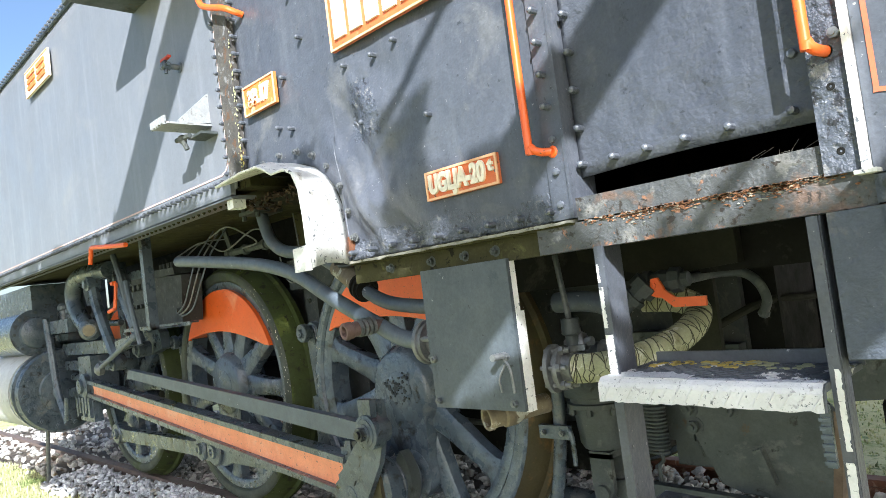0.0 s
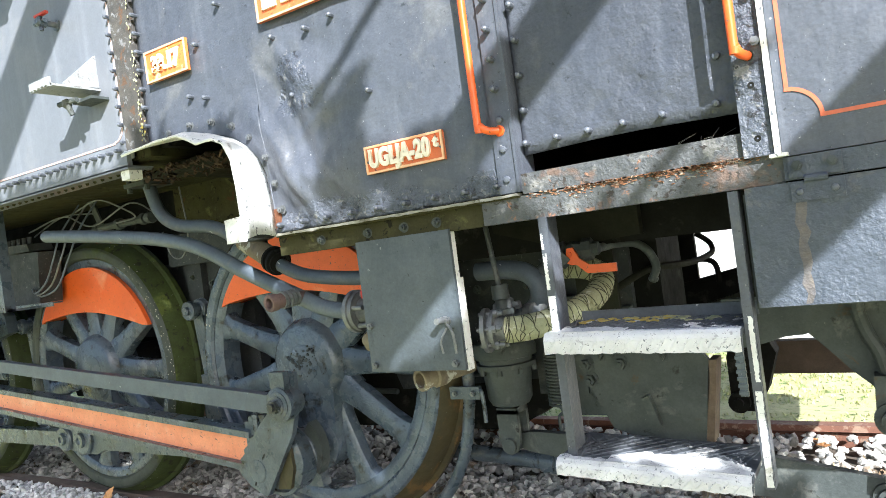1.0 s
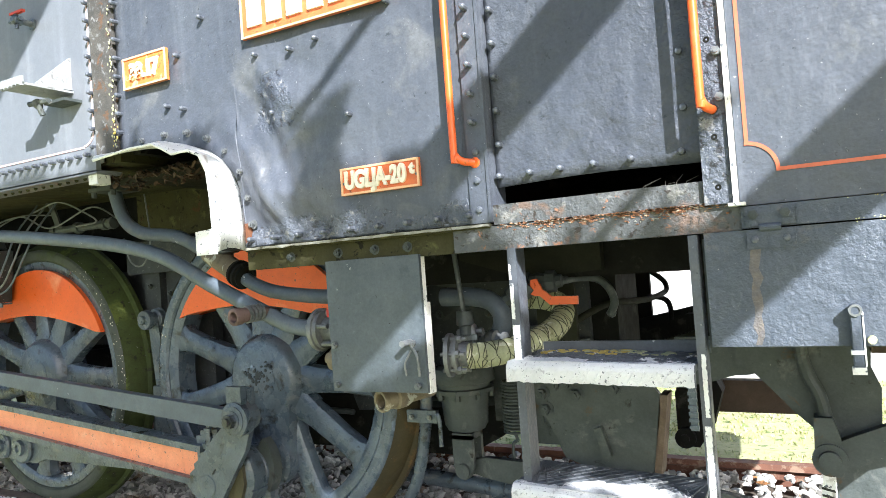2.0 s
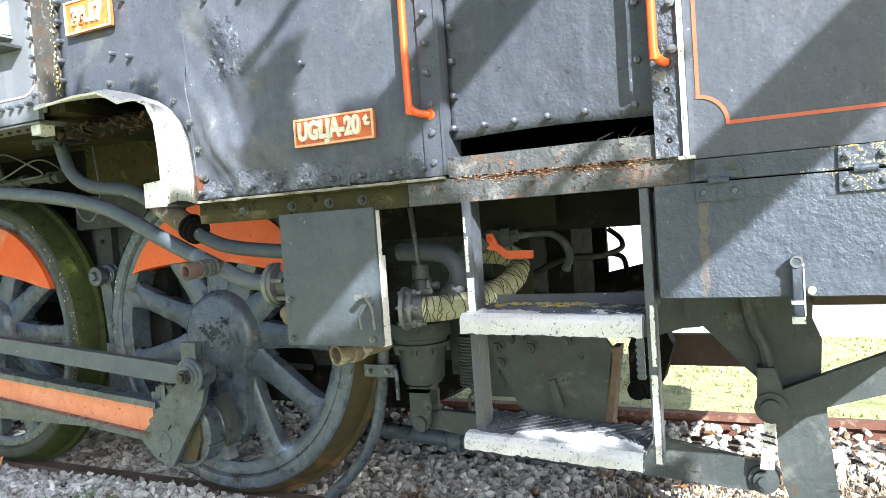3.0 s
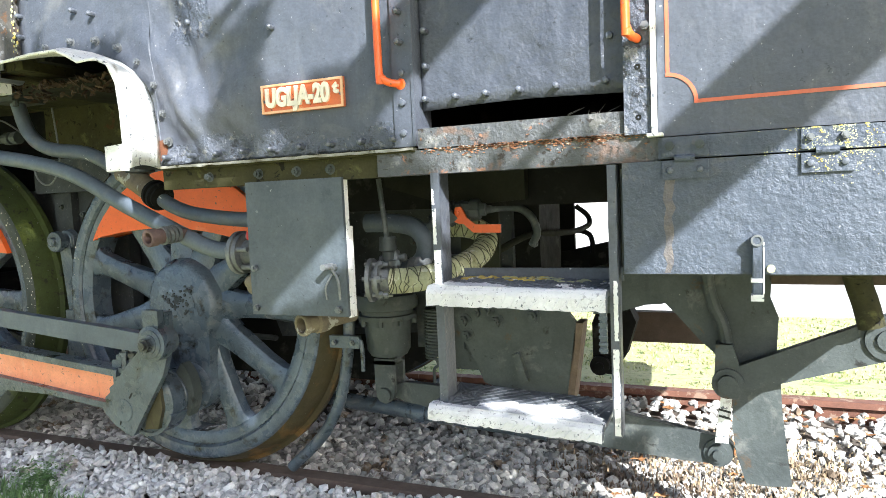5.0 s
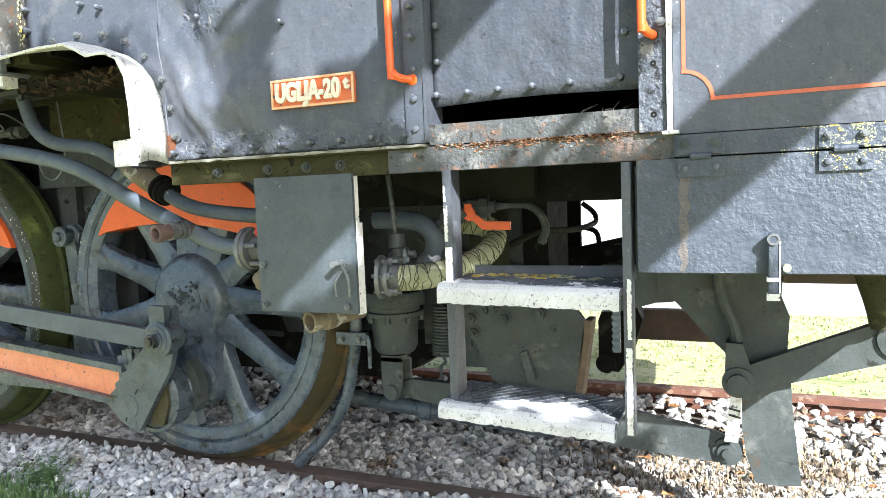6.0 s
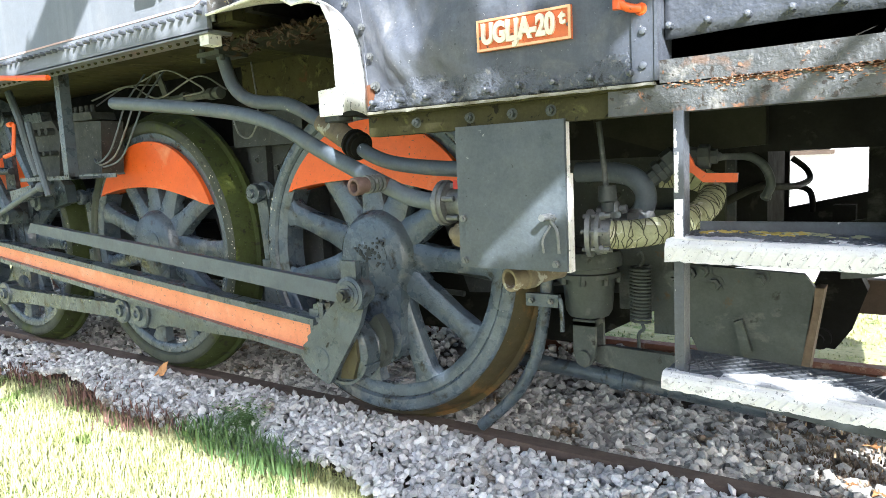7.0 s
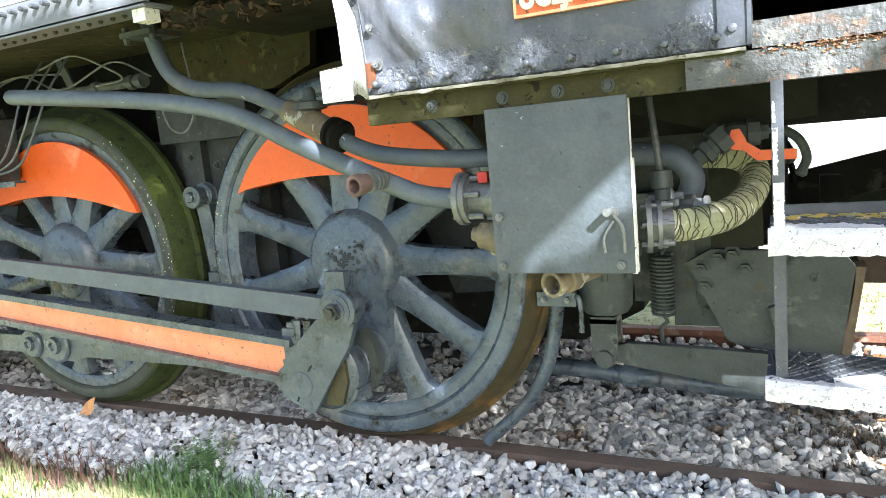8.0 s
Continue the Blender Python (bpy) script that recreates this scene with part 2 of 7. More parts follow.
M_BRIGHTLEAF = surf("orange_leaf", (0.62, 0.34, 0.14), (0.50, 0.24, 0.09), 20, 0.7, 0.9, bump=0.2)
M_STRAW = surf("straw", (0.42, 0.34, 0.21), (0.26, 0.18, 0.10), 14, 0.85, 1.0, bump=0.1, rand=0.4)
M_LAWN = surf("lawn_soil", (0.38, 0.38, 0.17), (0.44, 0.42, 0.22), 3, 0.9, 1.0, bump=0.6, bscale=50, big=0.5, bigscale=12,
              spots=(((0.22, 0.28, 0.075), 3, 0.56, 0.12), ((0.12, 0.17, 0.045), 14, 0.62, 0.06)))
M_WEED = surf("weed_leaf", (0.10, 0.19, 0.055), (0.17, 0.27, 0.10), 14, 0.5, 0.7, grain=0.0, bump=0.1, rand=0.35)
M_DRYWEED = surf("dry_weed", (0.17, 0.085, 0.080), (0.22, 0.14, 0.095), 14, 0.85, 1.0, bump=0.1, rand=0.4)
M_LITTER = surf("leaf_litter", (0.060, 0.036, 0.020), (0.030, 0.020, 0.012), 20, 0.85, 1.0, bump=0.3, rand=0.4)
M_LEAF = surf("dry_leaf", (0.34, 0.17, 0.06), (0.22, 0.10, 0.035), 20, 0.7, 0.9, bump=0.2, rand=0.3)
M_WALL = surf("white_render", (0.78, 0.77, 0.73), (0.70, 0.69, 0.65), 2, 0.85, 1.0, grain=0.08, bump=0.2, bscale=30)
M_PAVE = surf("pale_concrete", (0.58, 0.56, 0.52), (0.50, 0.48, 0.44), 3, 0.9, 1.0, grain=0.08, bump=0.2, bscale=30)
M_PLANK = surf("dark_timber", (0.09, 0.065, 0.045), (0.06, 0.043, 0.03), 6, 0.8, 0.95, bump=0.4, bscale=40)
M_BARK = surf("bark", (0.10, 0.085, 0.065), (0.07, 0.06, 0.045), 9, 0.9, 1.0, bump=0.6, bscale=25)
M_TREELEAF = surf("tree_leaf", (0.06, 0.10, 0.03), (0.08, 0.12, 0.035), 3, 0.6, 0.8, grain=0.0, bump=0.0, rand=0.2)
M_TREAD_PLATE = surf("step_plate", (0.10, 0.11, 0.12), (0.075, 0.083, 0.092), 12, 0.45, 0.65, bump=0.25, bscale=80,
                     spots=(((0.62, 0.62, 0.60), 10, 0.63, 0.03),))
M_LICHEN = surf("yellow_lichen", (0.44, 0.33, 0.06), (0.50, 0.40, 0.12), 40, 0.95, 1.0, bump=0.6, bscale=120)
M_LICHENPALE = surf("pale_lichen", (0.42, 0.42, 0.24), (0.32, 0.33, 0.18), 40, 0.95, 1.0, bump=0.6, bscale=120)
M_GLASS = surf("dark_window", (0.03, 0.035, 0.04), None, 3, 0.1, 0.15, bump=0.0, grain=0.0)


# ---- building helpers ----
def part(name, bm, material, parent=None, label="", smooth=False, bevel=0.0, segs=1):
    """Links a bmesh as one mesh object under a thing or part."""
    if bevel:
        edges = [e for e in bm.edges if len(e.link_faces) == 2 and e.calc_face_angle(0) > 0.6]
        bmesh.ops.bevel(bm, geom=edges, offset=bevel, segments=segs, profile=0.5, affect="EDGES", clamp_overlap=True)
    bmesh.ops.recalc_face_normals(bm, faces=bm.faces)
    me = bpy.data.meshes.new(name)
    bm.to_mesh(me)
    bm.free()
    me.materials.append(material)
    if smooth:
        for p in me.polygons:
            p.use_smooth = True
        me.set_sharp_from_angle(angle=radians(35))
    ob = new(name, me)
    if parent:
        ob.parent = parent
    if label:
        tagged(ob, label)
    return ob


def piece(name, me, parent, m):
    """One more object on a shared mesh, at the pose m."""
    ob = new(name, me)
    ob.parent = parent
    ob.matrix_basis = m
    return ob


def mesh_of(name, bm, material, smooth=False):
    bmesh.ops.recalc_face_normals(bm, faces=bm.faces)
    me = bpy.data.meshes.new(name)
    bm.to_mesh(me)
    bm.free()
    me.materials.append(material)
    if smooth:
        for p in me.polygons:
            p.use_smooth = True
        me.set_sharp_from_angle(angle=radians(35))
    return me


def box(bm, x0, x1, y0, y1, z0, z1):
    v = [bm.verts.new((x, y, z)) for z in (z0, z1) for x, y in ((x0, y0), (x1, y0), (x1, y1), (x0, y1))]
    for q in ((0, 1, 2, 3), (4, 5, 6, 7), (0, 1, 5, 4), (1, 2, 6, 5), (2, 3, 7, 6), (3, 0, 4, 7)):
        bm.faces.new([v[i] for i in q])
    return bm


def prism(bm, outline, y0, y1):
    """An outline in x and z, run from y0 to y1."""
    a = [bm.verts.new((x, y0, z)) for x, z in outline]
    b = [bm.verts.new((x, y1, z)) for x, z in outline]
    n = len(outline)
    bm.faces.new(a), bm.faces.new(b)
    for i in range(n):
        bm.faces.new((a[i], a[(i + 1) % n], b[(i + 1) % n], b[i]))
    return bm


def frame_axes(d):
    d = d.normalized()
    side = d.cross(Vector((0, 0, 1)) if abs(d.z) < 0.9 else Vector((1, 0, 0))).normalized()
    return side, side.cross(d)


def cyl(bm, p0, p1, r0, r1=None, seg=16):
    p0, p1 = Vector(p0), Vector(p1)
    r1 = r0 if r1 is None else r1
    s, u = frame_axes(p1 - p0)
    rings = []
    for p, r in ((p0, r0), (p1, r1)):
        rings.append([bm.verts.new(p + r * (math.cos(a) * s + math.sin(a) * u)) for a in (2 * math.pi * i / seg for i in range(seg))])
    for i in range(seg):
        bm.faces.new((rings[0][i], rings[0][(i + 1) % seg], rings[1][(i + 1) % seg], rings[1][i]))
    bm.faces.new(rings[0]), bm.faces.new(rings[1])
    return bm


def lathe(bm, p0, axis, profile, seg=24):
    """Turns (distance along axis, radius) pairs round the axis through p0."""
    p0, axis = Vector(p0), Vector(axis).normalized()
    s, u = frame_axes(axis)
    rings = []
    for d, r in profile:
        rings.append([bm.verts.new(p0 + axis * d + r * (math.cos(a) * s + math.sin(a) * u)) for a in (2 * math.pi * i / seg for i in range(seg))])
    for ra, rb in zip(rings, rings[1:]):
        for i in range(seg):
            bm.faces.new((ra[i], ra[(i + 1) % seg], rb[(i + 1) % seg], rb[i]))
    closed = tuple(profile[0]) == tuple(profile[-1])
    if profile[0][1] > 1e-5 and not closed:
        bm.faces.new(rings[0])
    if profile[-1][1] > 1e-5 and not closed:
        bm.faces.new(rings[-1])
    return bm


def curve_points(pts, steps=8):
    """A smooth line through the points."""
    pts = [Vector(p) for p in pts]
    if len(pts) < 3:
        return pts
    ext = [2 * pts[0] - pts[1]] + pts + [2 * pts[-1] - pts[-2]]
    out = []
    for i in range(1, len(ext) - 2):
        p0, p1, p2, p3 = ext[i - 1:i + 3]
        for k in range(steps):
            t = k / steps
            out.append(0.5 * (2 * p1 + (p2 - p0) * t + (2 * p0 - 5 * p1 + 4 * p2 - p3) * t * t + (3 * p1 - p0 - 3 * p2 + p3) * t ** 3))
    out.append(pts[-1])
    return out


def tube(bm, pts, r, seg=14, steps=8, r_end=None, ends=True):
    line = curve_points(pts, steps)
    n = len(line)
    rings, side = [], None
    for i, p in enumerate(line):
        d = (line[min(i + 1, n - 1)] - line[max(i - 1, 0)]).normalized()
        if side is None:
            side, _ = frame_axes(d)
        side = (side - d * side.dot(d)).normalized()
        up = side.cross(d)
        rr = r if r_end is None else r + (r_end - r) * i / (n - 1)
        rings.append([bm.verts.new(p + rr * (math.cos(a) * side + math.sin(a) * up)) for a in (2 * math.pi * k / seg for k in range(seg))])
    for ra, rb in zip(rings, rings[1:]):
        for i in range(seg):
            bm.faces.new((ra[i], ra[(i + 1) % seg], rb[(i + 1) % seg], rb[i]))
    if ends:
        bm.faces.new(rings[0]), bm.faces.new(rings[-1])
    return bm


def B():
    return bmesh.new()


def thing(name, label, category, kind="", group=""):
    return tagged(new(name), label, category, group, kind)


def arc(cx, cz, r, a0, a1, n):
    return [(cx + r * math.cos(radians(a0 + (a1 - a0) * i / n)), cz + r * math.sin(radians(a0 + (a1 - a0) * i / n))) for i in range(n + 1)]


def words(text, size, x, y, z, depth, material, parent, name, squeeze=1.0):
    """Raised letters facing the camera's side, centred on x and z."""
    cu = bpy.data.curves.new(name, "FONT")
    cu.body, cu.size, cu.extrude, cu.align_x, cu.align_y, cu.offset = text, size, depth, "CENTER", "CENTER", size * 0.05
    tmp = bpy.data.objects.new(name, cu)
    scene.collection.objects.link(tmp)
    me = bpy.data.meshes.new_from_object(tmp.evaluated_get(bpy.context.evaluated_depsgraph_get()))
    bpy.data.objects.remove(tmp)
    me.transform(pose(x, y, z, 90, 0, 0) @ Matrix.Diagonal((squeeze, 1, 1, 1)))
    whole = B()
    whole.from_mesh(me)
    bpy.data.meshes.remove(me)
    bmesh.ops.remove_doubles(whole, verts=whole.verts[:], dist=1e-5)
    left = set(whole.verts)
    while left:
        island, todo = set(), [min(left, key=lambda q: q.co.x)]
        while todo:
            q = todo.pop()
            if q in island:
                continue
            island.add(q)
            todo += [e.other_vert(q) for e in q.link_edges]
        left -= island
        bm = B()
        made = {q: bm.verts.new(q.co) for q in island}
        for f in whole.faces:
            if f.verts[0] in island:
                bm.faces.new([made[q] for q in f.verts])
        part(name, bm, material, parent)
    whole.free()


# shared small meshes: axis towards -y
def rivet_mesh(name, r, length, material):
    return mesh_of(name, lathe(B(), (0, 0.004, 0), (0, -1, 0), [(0, r * 0.9), (length * 0.55, r * 0.9), (length * 0.6, r), (length * 0.88, r * 0.85), (length, r * 0.35)], 8), material, True)


def bolt_mesh(name, r, material):
    bm = lathe(B(), (0, 0.004, 0), (0, -1, 0), [(0, r * 1.45), (r * 0.35, r * 1.45)], 12)
    cyl(bm, (0, -r * 0.3, 0), (0, -r * 1.3, 0), r, seg=6)
    cyl(bm, (0, -r * 1.2, 0), (0, -r * 1.75, 0), r * 0.5, seg=8)
    return mesh_of(name, bm, material)


M_RIVET = surf("rivet_paint", (0.115, 0.125, 0.142), (0.065, 0.074, 0.09), 90, 0.25, 0.4, bump=0.1)
RIVET = rivet_mesh("rivet", 0.0088, 0.032, M_RIVET)
RIVET_FLAT = rivet_mesh("rivet_low", 0.0092, 0.013, M_RIVET)
BOLT = bolt_mesh("bolt", 0.013, M_IRON)
BOLT_BIG = bolt_mesh("bolt_big", 0.020, M_GEAR)
BOLT_PLATE = bolt_mesh("bolt_plate", 0.0195, M_IRON)
BOLT_LIGHT = bolt_mesh("bolt_light", 0.010, M_STEEL)


def at(x, y, z, rx=0, ry=0, rz=0):
    return pose(x, y, z, rx, ry, rz)


# ---- ground, track ----
def ground_sheet():
    bm = B()
    xs = [-400, -120, -40, -14, -8, -5, -4, -3, -2, -1, 0, 1, 2, 3, 4, 6, 10, 16, 40, 120, 400]
    ys = [-400, -120, -40, -12, -6, -3, -2, -1.2, -0.6, -0.2, 0.15, 0.5, 1, 1.5, 2.2, 2.8, 3.2, 4, 5, 6.5, 9, 14, 30, 90, 400]
    g = []
    for y in ys:
        row = []
        for x in xs:
            z = -0.13 if 0.1 < y < 3.0 else -0.17 - 0.05 * min(1, max(0, -y))
            row.append(bm.verts.new((x, y, z)))
        g.append(row)
    for a, b in zip(g, g[1:]):
        for i in range(len(xs) - 1):
            bm.faces.new((a[i], a[i + 1], b[i + 1], b[i]))
    return tagged(part("ground", bm, M_LAWN), "flat grassy ground, patchy and sun-bleached", "ground", kind="structure")


ground = ground_sheet()
bm = B()
box(bm, -9, 6, 0.24, 2.38, -0.16, -0.115)
ballast_bed = tagged(part("ballast_bed", bm, M_SOIL), "brown soil bed below the ballast stones", "ballast", kind="structure")


def rail(name, y, face, mat, label):
    """A flat-bottomed rail along x with its head from y to y + 0.07."""
    c = y + 0.035
    out = [(-0.035, 0), (0.035, 0), (0.036, -0.03), (0.009, -0.042), (0.008, -0.115), (0.065, -0.132), (0.065, -0.142), (-0.065, -0.142), (-0.065, -0.132), (-0.008, -0.115), (-0.009, -0.042), (-0.036, -0.03)]
    bm = B()
    a = [bm.verts.new((-12, c + q, z)) for q, z in out]
    b = [bm.verts.new((8, c + q, z)) for q, z in out]
    bm.faces.new(a), bm.faces.new(b)
    for i in range(len(out)):
        bm.faces.new((a[i], a[(i + 1) % 12], b[(i + 1) % 12], b[i]))
    return tagged(part(name, bm, mat, bevel=0.004), label, "rail", "rails of the track", "structure")


rail("rail_near", 0.59, 0, M_RAILDULL, "dull brown steel rail half buried in ballast")
rail("rail_far", 2.13, 0, M_RAIL, "rust-red steel rail with flaking scale")

# ---- locomotive ----
loco = thing("locomotive", "dark grey-blue steam tank locomotive with orange trim, parked on rails", "locomotive")

# cab side sheet with the arch cut into its lower corner
ARCH = [(-0.26, 1.585), (0.0, 1.578), (0.16, 1.565), (0.26, 1.548), (0.33, 1.522), (0.385, 1.485), (0.425, 1.437), (0.449, 1.38), (0.460, 1.31), (0.464, 1.2)]


def arch_z(x):
    for (xa, za), (xb, zb) in zip(ARCH, ARCH[1:]):
        if xa <= x <= xb:
            return za + (zb - za) * (x - xa) / (xb - xa)
    return 1.2 if x > 0.46 else 1.585


def dent(x, z):
    """How far the battered sheet is pushed in or out."""
    w = math.exp(-((x - 0.60) / 0.22) ** 2) * math.exp(-((z - 1.42) / 0.30) ** 2)
    ridge = math.sin(26 * (x * 0.86 + z * 0.50) + 3 * noise.noise(Vector((x * 3, z * 3, 0))))
    d = 0.019 * w * ridge * abs(ridge) + 0.030 * w * noise.noise(Vector((x * 7, z * 7, 2)))
    d += 0.007 * noise.noise(Vector((x * 2.6, z * 2.6, 5))) + 0.0018 * noise.noise(Vector((x * 9, z * 9, 1)))
    for x0, z0, a, wd, s in ((0.56, 1.62, 0.9, 0.022, 0.010), (0.66, 1.50, 0.5, 0.028, -0.011), (0.55, 1.36, 1.2, 0.020, 0.009), (0.70, 1.33, -0.4, 0.030, -0.008), (0.62, 1.72, 0.2, 0.025, 0.008), (0.84, 1.60, 0.8, 0.03, -0.005), (0.60, 1.27, 0.1, 0.018, 0.007)):
        p = (x - x0) * math.cos(a) + (z - z0) * math.sin(a)
        q = -(x - x0) * math.sin(a) + (z - z0) * math.cos(a)
        d += s * math.exp(-abs(q) / wd) * math.exp(-(p / 0.10) ** 2)
    low = math.exp(-((z - 1.2) / 0.06) ** 2)
    return d + 0.006 * low * noise.noise(Vector((x * 11, 0, 4)))


def sheet(name, xs, zlow, ztop, nz, y, fn, mat, parent, label, thick=0.008):
    bm = B()
    cols = []
    for x in xs:
        z0 = zlow(x)
        cols.append([bm.verts.new((x, y + fn(x, z0 + (ztop - z0) * k / nz), z0 + (ztop - z0) * k / nz)) for k in range(nz + 1)])
    for a, b in zip(cols, cols[1:]):
        for k in range(nz):
            bm.faces.new((a[k], b[k], b[k + 1], a[k + 1]))
    ob = part(name, bm, mat, parent, label, smooth=True)
    for p in ob.data.polygons:
        if p.normal.y > 0:
            p.flip()
    s = ob.modifiers.new("thick", "SOLIDIFY")
    s.thickness, s.offset = thick, -1
    return ob


xs = [-0.10 + 0.02 * i for i in range(24)] + [0.37 + 0.006 * i for i in range(17)] + [0.475 + 0.0085 * i for i in range(99)]
xs = sorted(set(round(x, 4) for x in xs if x <= 1.31)) + [1.312]
cab_side = sheet("cab_side_sheet", xs, arch_z, 2.9, 170, 0.0, dent, M_BODY, loco, "dented dark grey-blue steel cab side")
cab_side.data.materials.append(M_PIT)
for f in cab_side.data.polygons:
    c = f.center
    if c.z < 1.265 + 0.05 * noise.noise(Vector((c.x * 5, 3, 0))) or (c - Vector((0.62, 0, 1.62))).length < 0.09 + 0.06 * noise.noise(c * 9):
        f.material_index = 1
bm = B()
up = [(0.462 + 0.85 * k / 60, 1.197 + 0.003 * noise.noise(Vector((k * 0.5, 1, 0)))) for k in range(61)]
dn = [(0.462 + 0.85 * k / 60, 1.190 + 0.004 * noise.noise(Vector((k * 0.4, 6, 0)))) for k in range(61)]
prism(bm, up + dn[::-1], -0.011, 0.03)
part("floor_lip", bm, M_EDGE, cab_side, "thin pale edge of the floor plate")

# riveted joint between tank and cab
bm = B()
box(bm, -0.205, -0.105, -0.022, 0.02, 1.585, 2.92)
M_JOINT = surf("brown_joint", (0.085, 0.078, 0.066), (0.045, 0.043, 0.040), 16, 0.6, 0.8, bump=0.8, bscale=70, spots=(((0.16, 0.16, 0.16), 30, 0.62, 0.06), ((0.10, 0.055, 0.03), 20, 0.64, 0.06)))
joint = part("joint_angle", bm, M_JOINT, loco, "vertical riveted joint angle, flaking", bevel=0.006, segs=2)
for i in range(20):
    z = 1.62 + 0.066 * i
    piece("rivet", RIVET, joint, at(-0.232, 0, z))
    piece("rivet", RIVET, joint, at(-0.083, 0.002, z + 0.03))
for k in range(120):
    x, z = -0.100 + random.gauss(0, 0.007), 1.60 + 0.0045 * k + random.uniform(-0.01, 0.01)
    if k < 30 or random.random() < 0.45:
        bm = B()
        bmesh.ops.create_icosphere(bm, subdivisions=1, radius=random.uniform(0.0015, 0.0052), matrix=pose(x, -0.0215, z) @ Matrix.Diagonal((1, 0.35, 1.4, 1)))
        part("lichen_patch", bm, M_LICHEN if k < 22 and k % 2 else M_LICHENPALE, joint)

# side tank
def tank_bow(x, z):
    return 0.004 * noise.noise(Vector((x * 1.2, z * 1.2, 8))) + 0.0015 * noise.noise(Vector((x * 6, z * 6, 3)))


tank = sheet("side_tank", [-4.7 + 0.09 * i for i in range(50)] + [-0.205], lambda x: 1.56, 2.93, 18, 0.0, tank_bow, M_TANK, loco, "smooth dark grey-blue side water tank")
bm = B()
box(bm, -4.7, -0.13, 0.02, 0.72, 1.555, 2.93)
part("tank_body", bm, M_MOSS, tank, "mossy underside and back of the tank")
bm = B()
box(bm, -4.7, -0.22, -0.016, 0.004, 1.53, 1.615)
box(bm, -4.7, -0.22, -0.016, 0.09, 1.523, 1.535)
angle = part("bottom_angle", bm, M_TANK, tank, "riveted angle along the tank's foot", bevel=0.003)
for i in range(78):
    piece("rivet", RIVET, angle, at(-0.25 - 0.052 * i, -0.016, 1.592))
TAIL = mesh_of("rivet_tail", lathe(B(), (0, 0, 0), (0, 0, -1), [(0, 0.007), (0.006, 0.007), (0.010, 0.003)], 8), M_MOSS)
for i in range(78):
    piece("rivet_tail", TAIL, angle, at(-0.25 - 0.052 * i, 0.03, 1.524))
bm = B()
box(bm, -4.7, -0.30, -0.0025, 0.003, 1.625, 1.632)
prism(bm, arc(-0.30, 1.69, 0.061, -90, 0, 8) + arc(-0.30, 1.69, 0.054, 0, -90, 8), -0.0025, 0.003)
box(bm, -0.246, -0.239, -0.0025, 0.003, 1.69, 2.85)
part("lining_stripe", bm, M_LINEPALE, tank, "faded pink lining stripe")
bm = B()
box(bm, -4.7, -0.2, -0.02, 0.02, 2.93, 2.96)
top = part("top_angle", bm, M_GEAR, tank, "riveted angle along the tank's top", bevel=0.004)
for i in range(70):
    piece("rivet", RIVET, top, at(-0.26 - 0.06 * i, -0.01, 2.945))
for i in range(70):
    piece("rivet", RIVET, top, at(-0.26 - 0.06 * i, 0.0, 2.965, -90))


M_RIM = surf("worn_rim", (0.76, 0.50, 0.30), (0.66, 0.36, 0.17), 30, 0.5, 0.7, grain=0.08, bump=0.2)


def cast_plate(x0, x1, z0, z1, y, ground_mat, parent, label):
    """A cast name plate with a raised rim."""
    bm = B()
    box(bm, x0, x1, y - 0.005, y + 0.006, z0, z1)
    pl = part("cast_plate", bm, ground_mat, parent, label, bevel=0.003)
    if y < -0.01:
        bm = B()
        for q in (0.18, 0.82):
            cyl(bm, (x0 + (x1 - x0) * q, y + 0.004, (z0 + z1) / 2), (x0 + (x1 - x0) * q, 0.006, (z0 + z1) / 2), 0.012, seg=10)
        part("plate_stud", bm, ground_mat, pl)
    w = 0.0062
    bm = B()
    for q in ((x0, x1, z0, z0 + w), (x0, x1, z1 - w, z1), (x0, x0 + w, z0 + w, z1 - w), (x1 - w, x1, z0 + w, z1 - w)):
        box(bm, q[0], q[1], y - 0.009, y - 0.004, q[2], q[3])
    part("plate_rim", bm, M_RIM, pl, bevel=0.0015)
    return pl


# coal plate, weight plate, number plate
p = cast_plate(0.857, 1.117, 1.318, 1.396, -0.004, M_SIGNRED, loco, "orange cast plate with cream raised lettering")
words("UGLJA-20", 0.068, 0.974, -0.0125, 1.357, 0.004, M_LETTER, p, "raised_letter", 0.72)
words("t", 0.042, 1.096, -0.0125, 1.368, 0.004, M_LETTER, p, "raised_letter")
for x in (0.8665, 1.109):
    piece("rivet", RIVET_FLAT, p, at(x, -0.008, 1.352) @ Matrix.Diagonal((0.5, 0.5, 0.5, 1)))
p = cast_plate(-0.03, 0.185, 1.785, 1.893, -0.020, M_SIGNYEL, loco, "yellow and orange cast plate with raised figures")
words("33.17", 0.074, 0.078, -0.0285, 1.838, 0.004, M_LETTER, p, "raised_figure", 0.86)
p = cast_plate(0.53, 1.06, 1.84, 2.03, -0.020, M_SIGNRED, loco, "large orange cast running plate with cream rim")
for i in range(6):
    bm = B()
    box(bm, 0.56 + 0.078 * i, 0.615 + 0.078 * i, -0.0325, -0.024, 1.87, 2.0)
    part("raised_bar", bm, M_LETTER, p, bevel=0.004)
p = cast_plate(-2.80, -2.28, 2.65, 2.82, -0.02, M_LETTER, loco, "small faded cast builder plate on the tank")
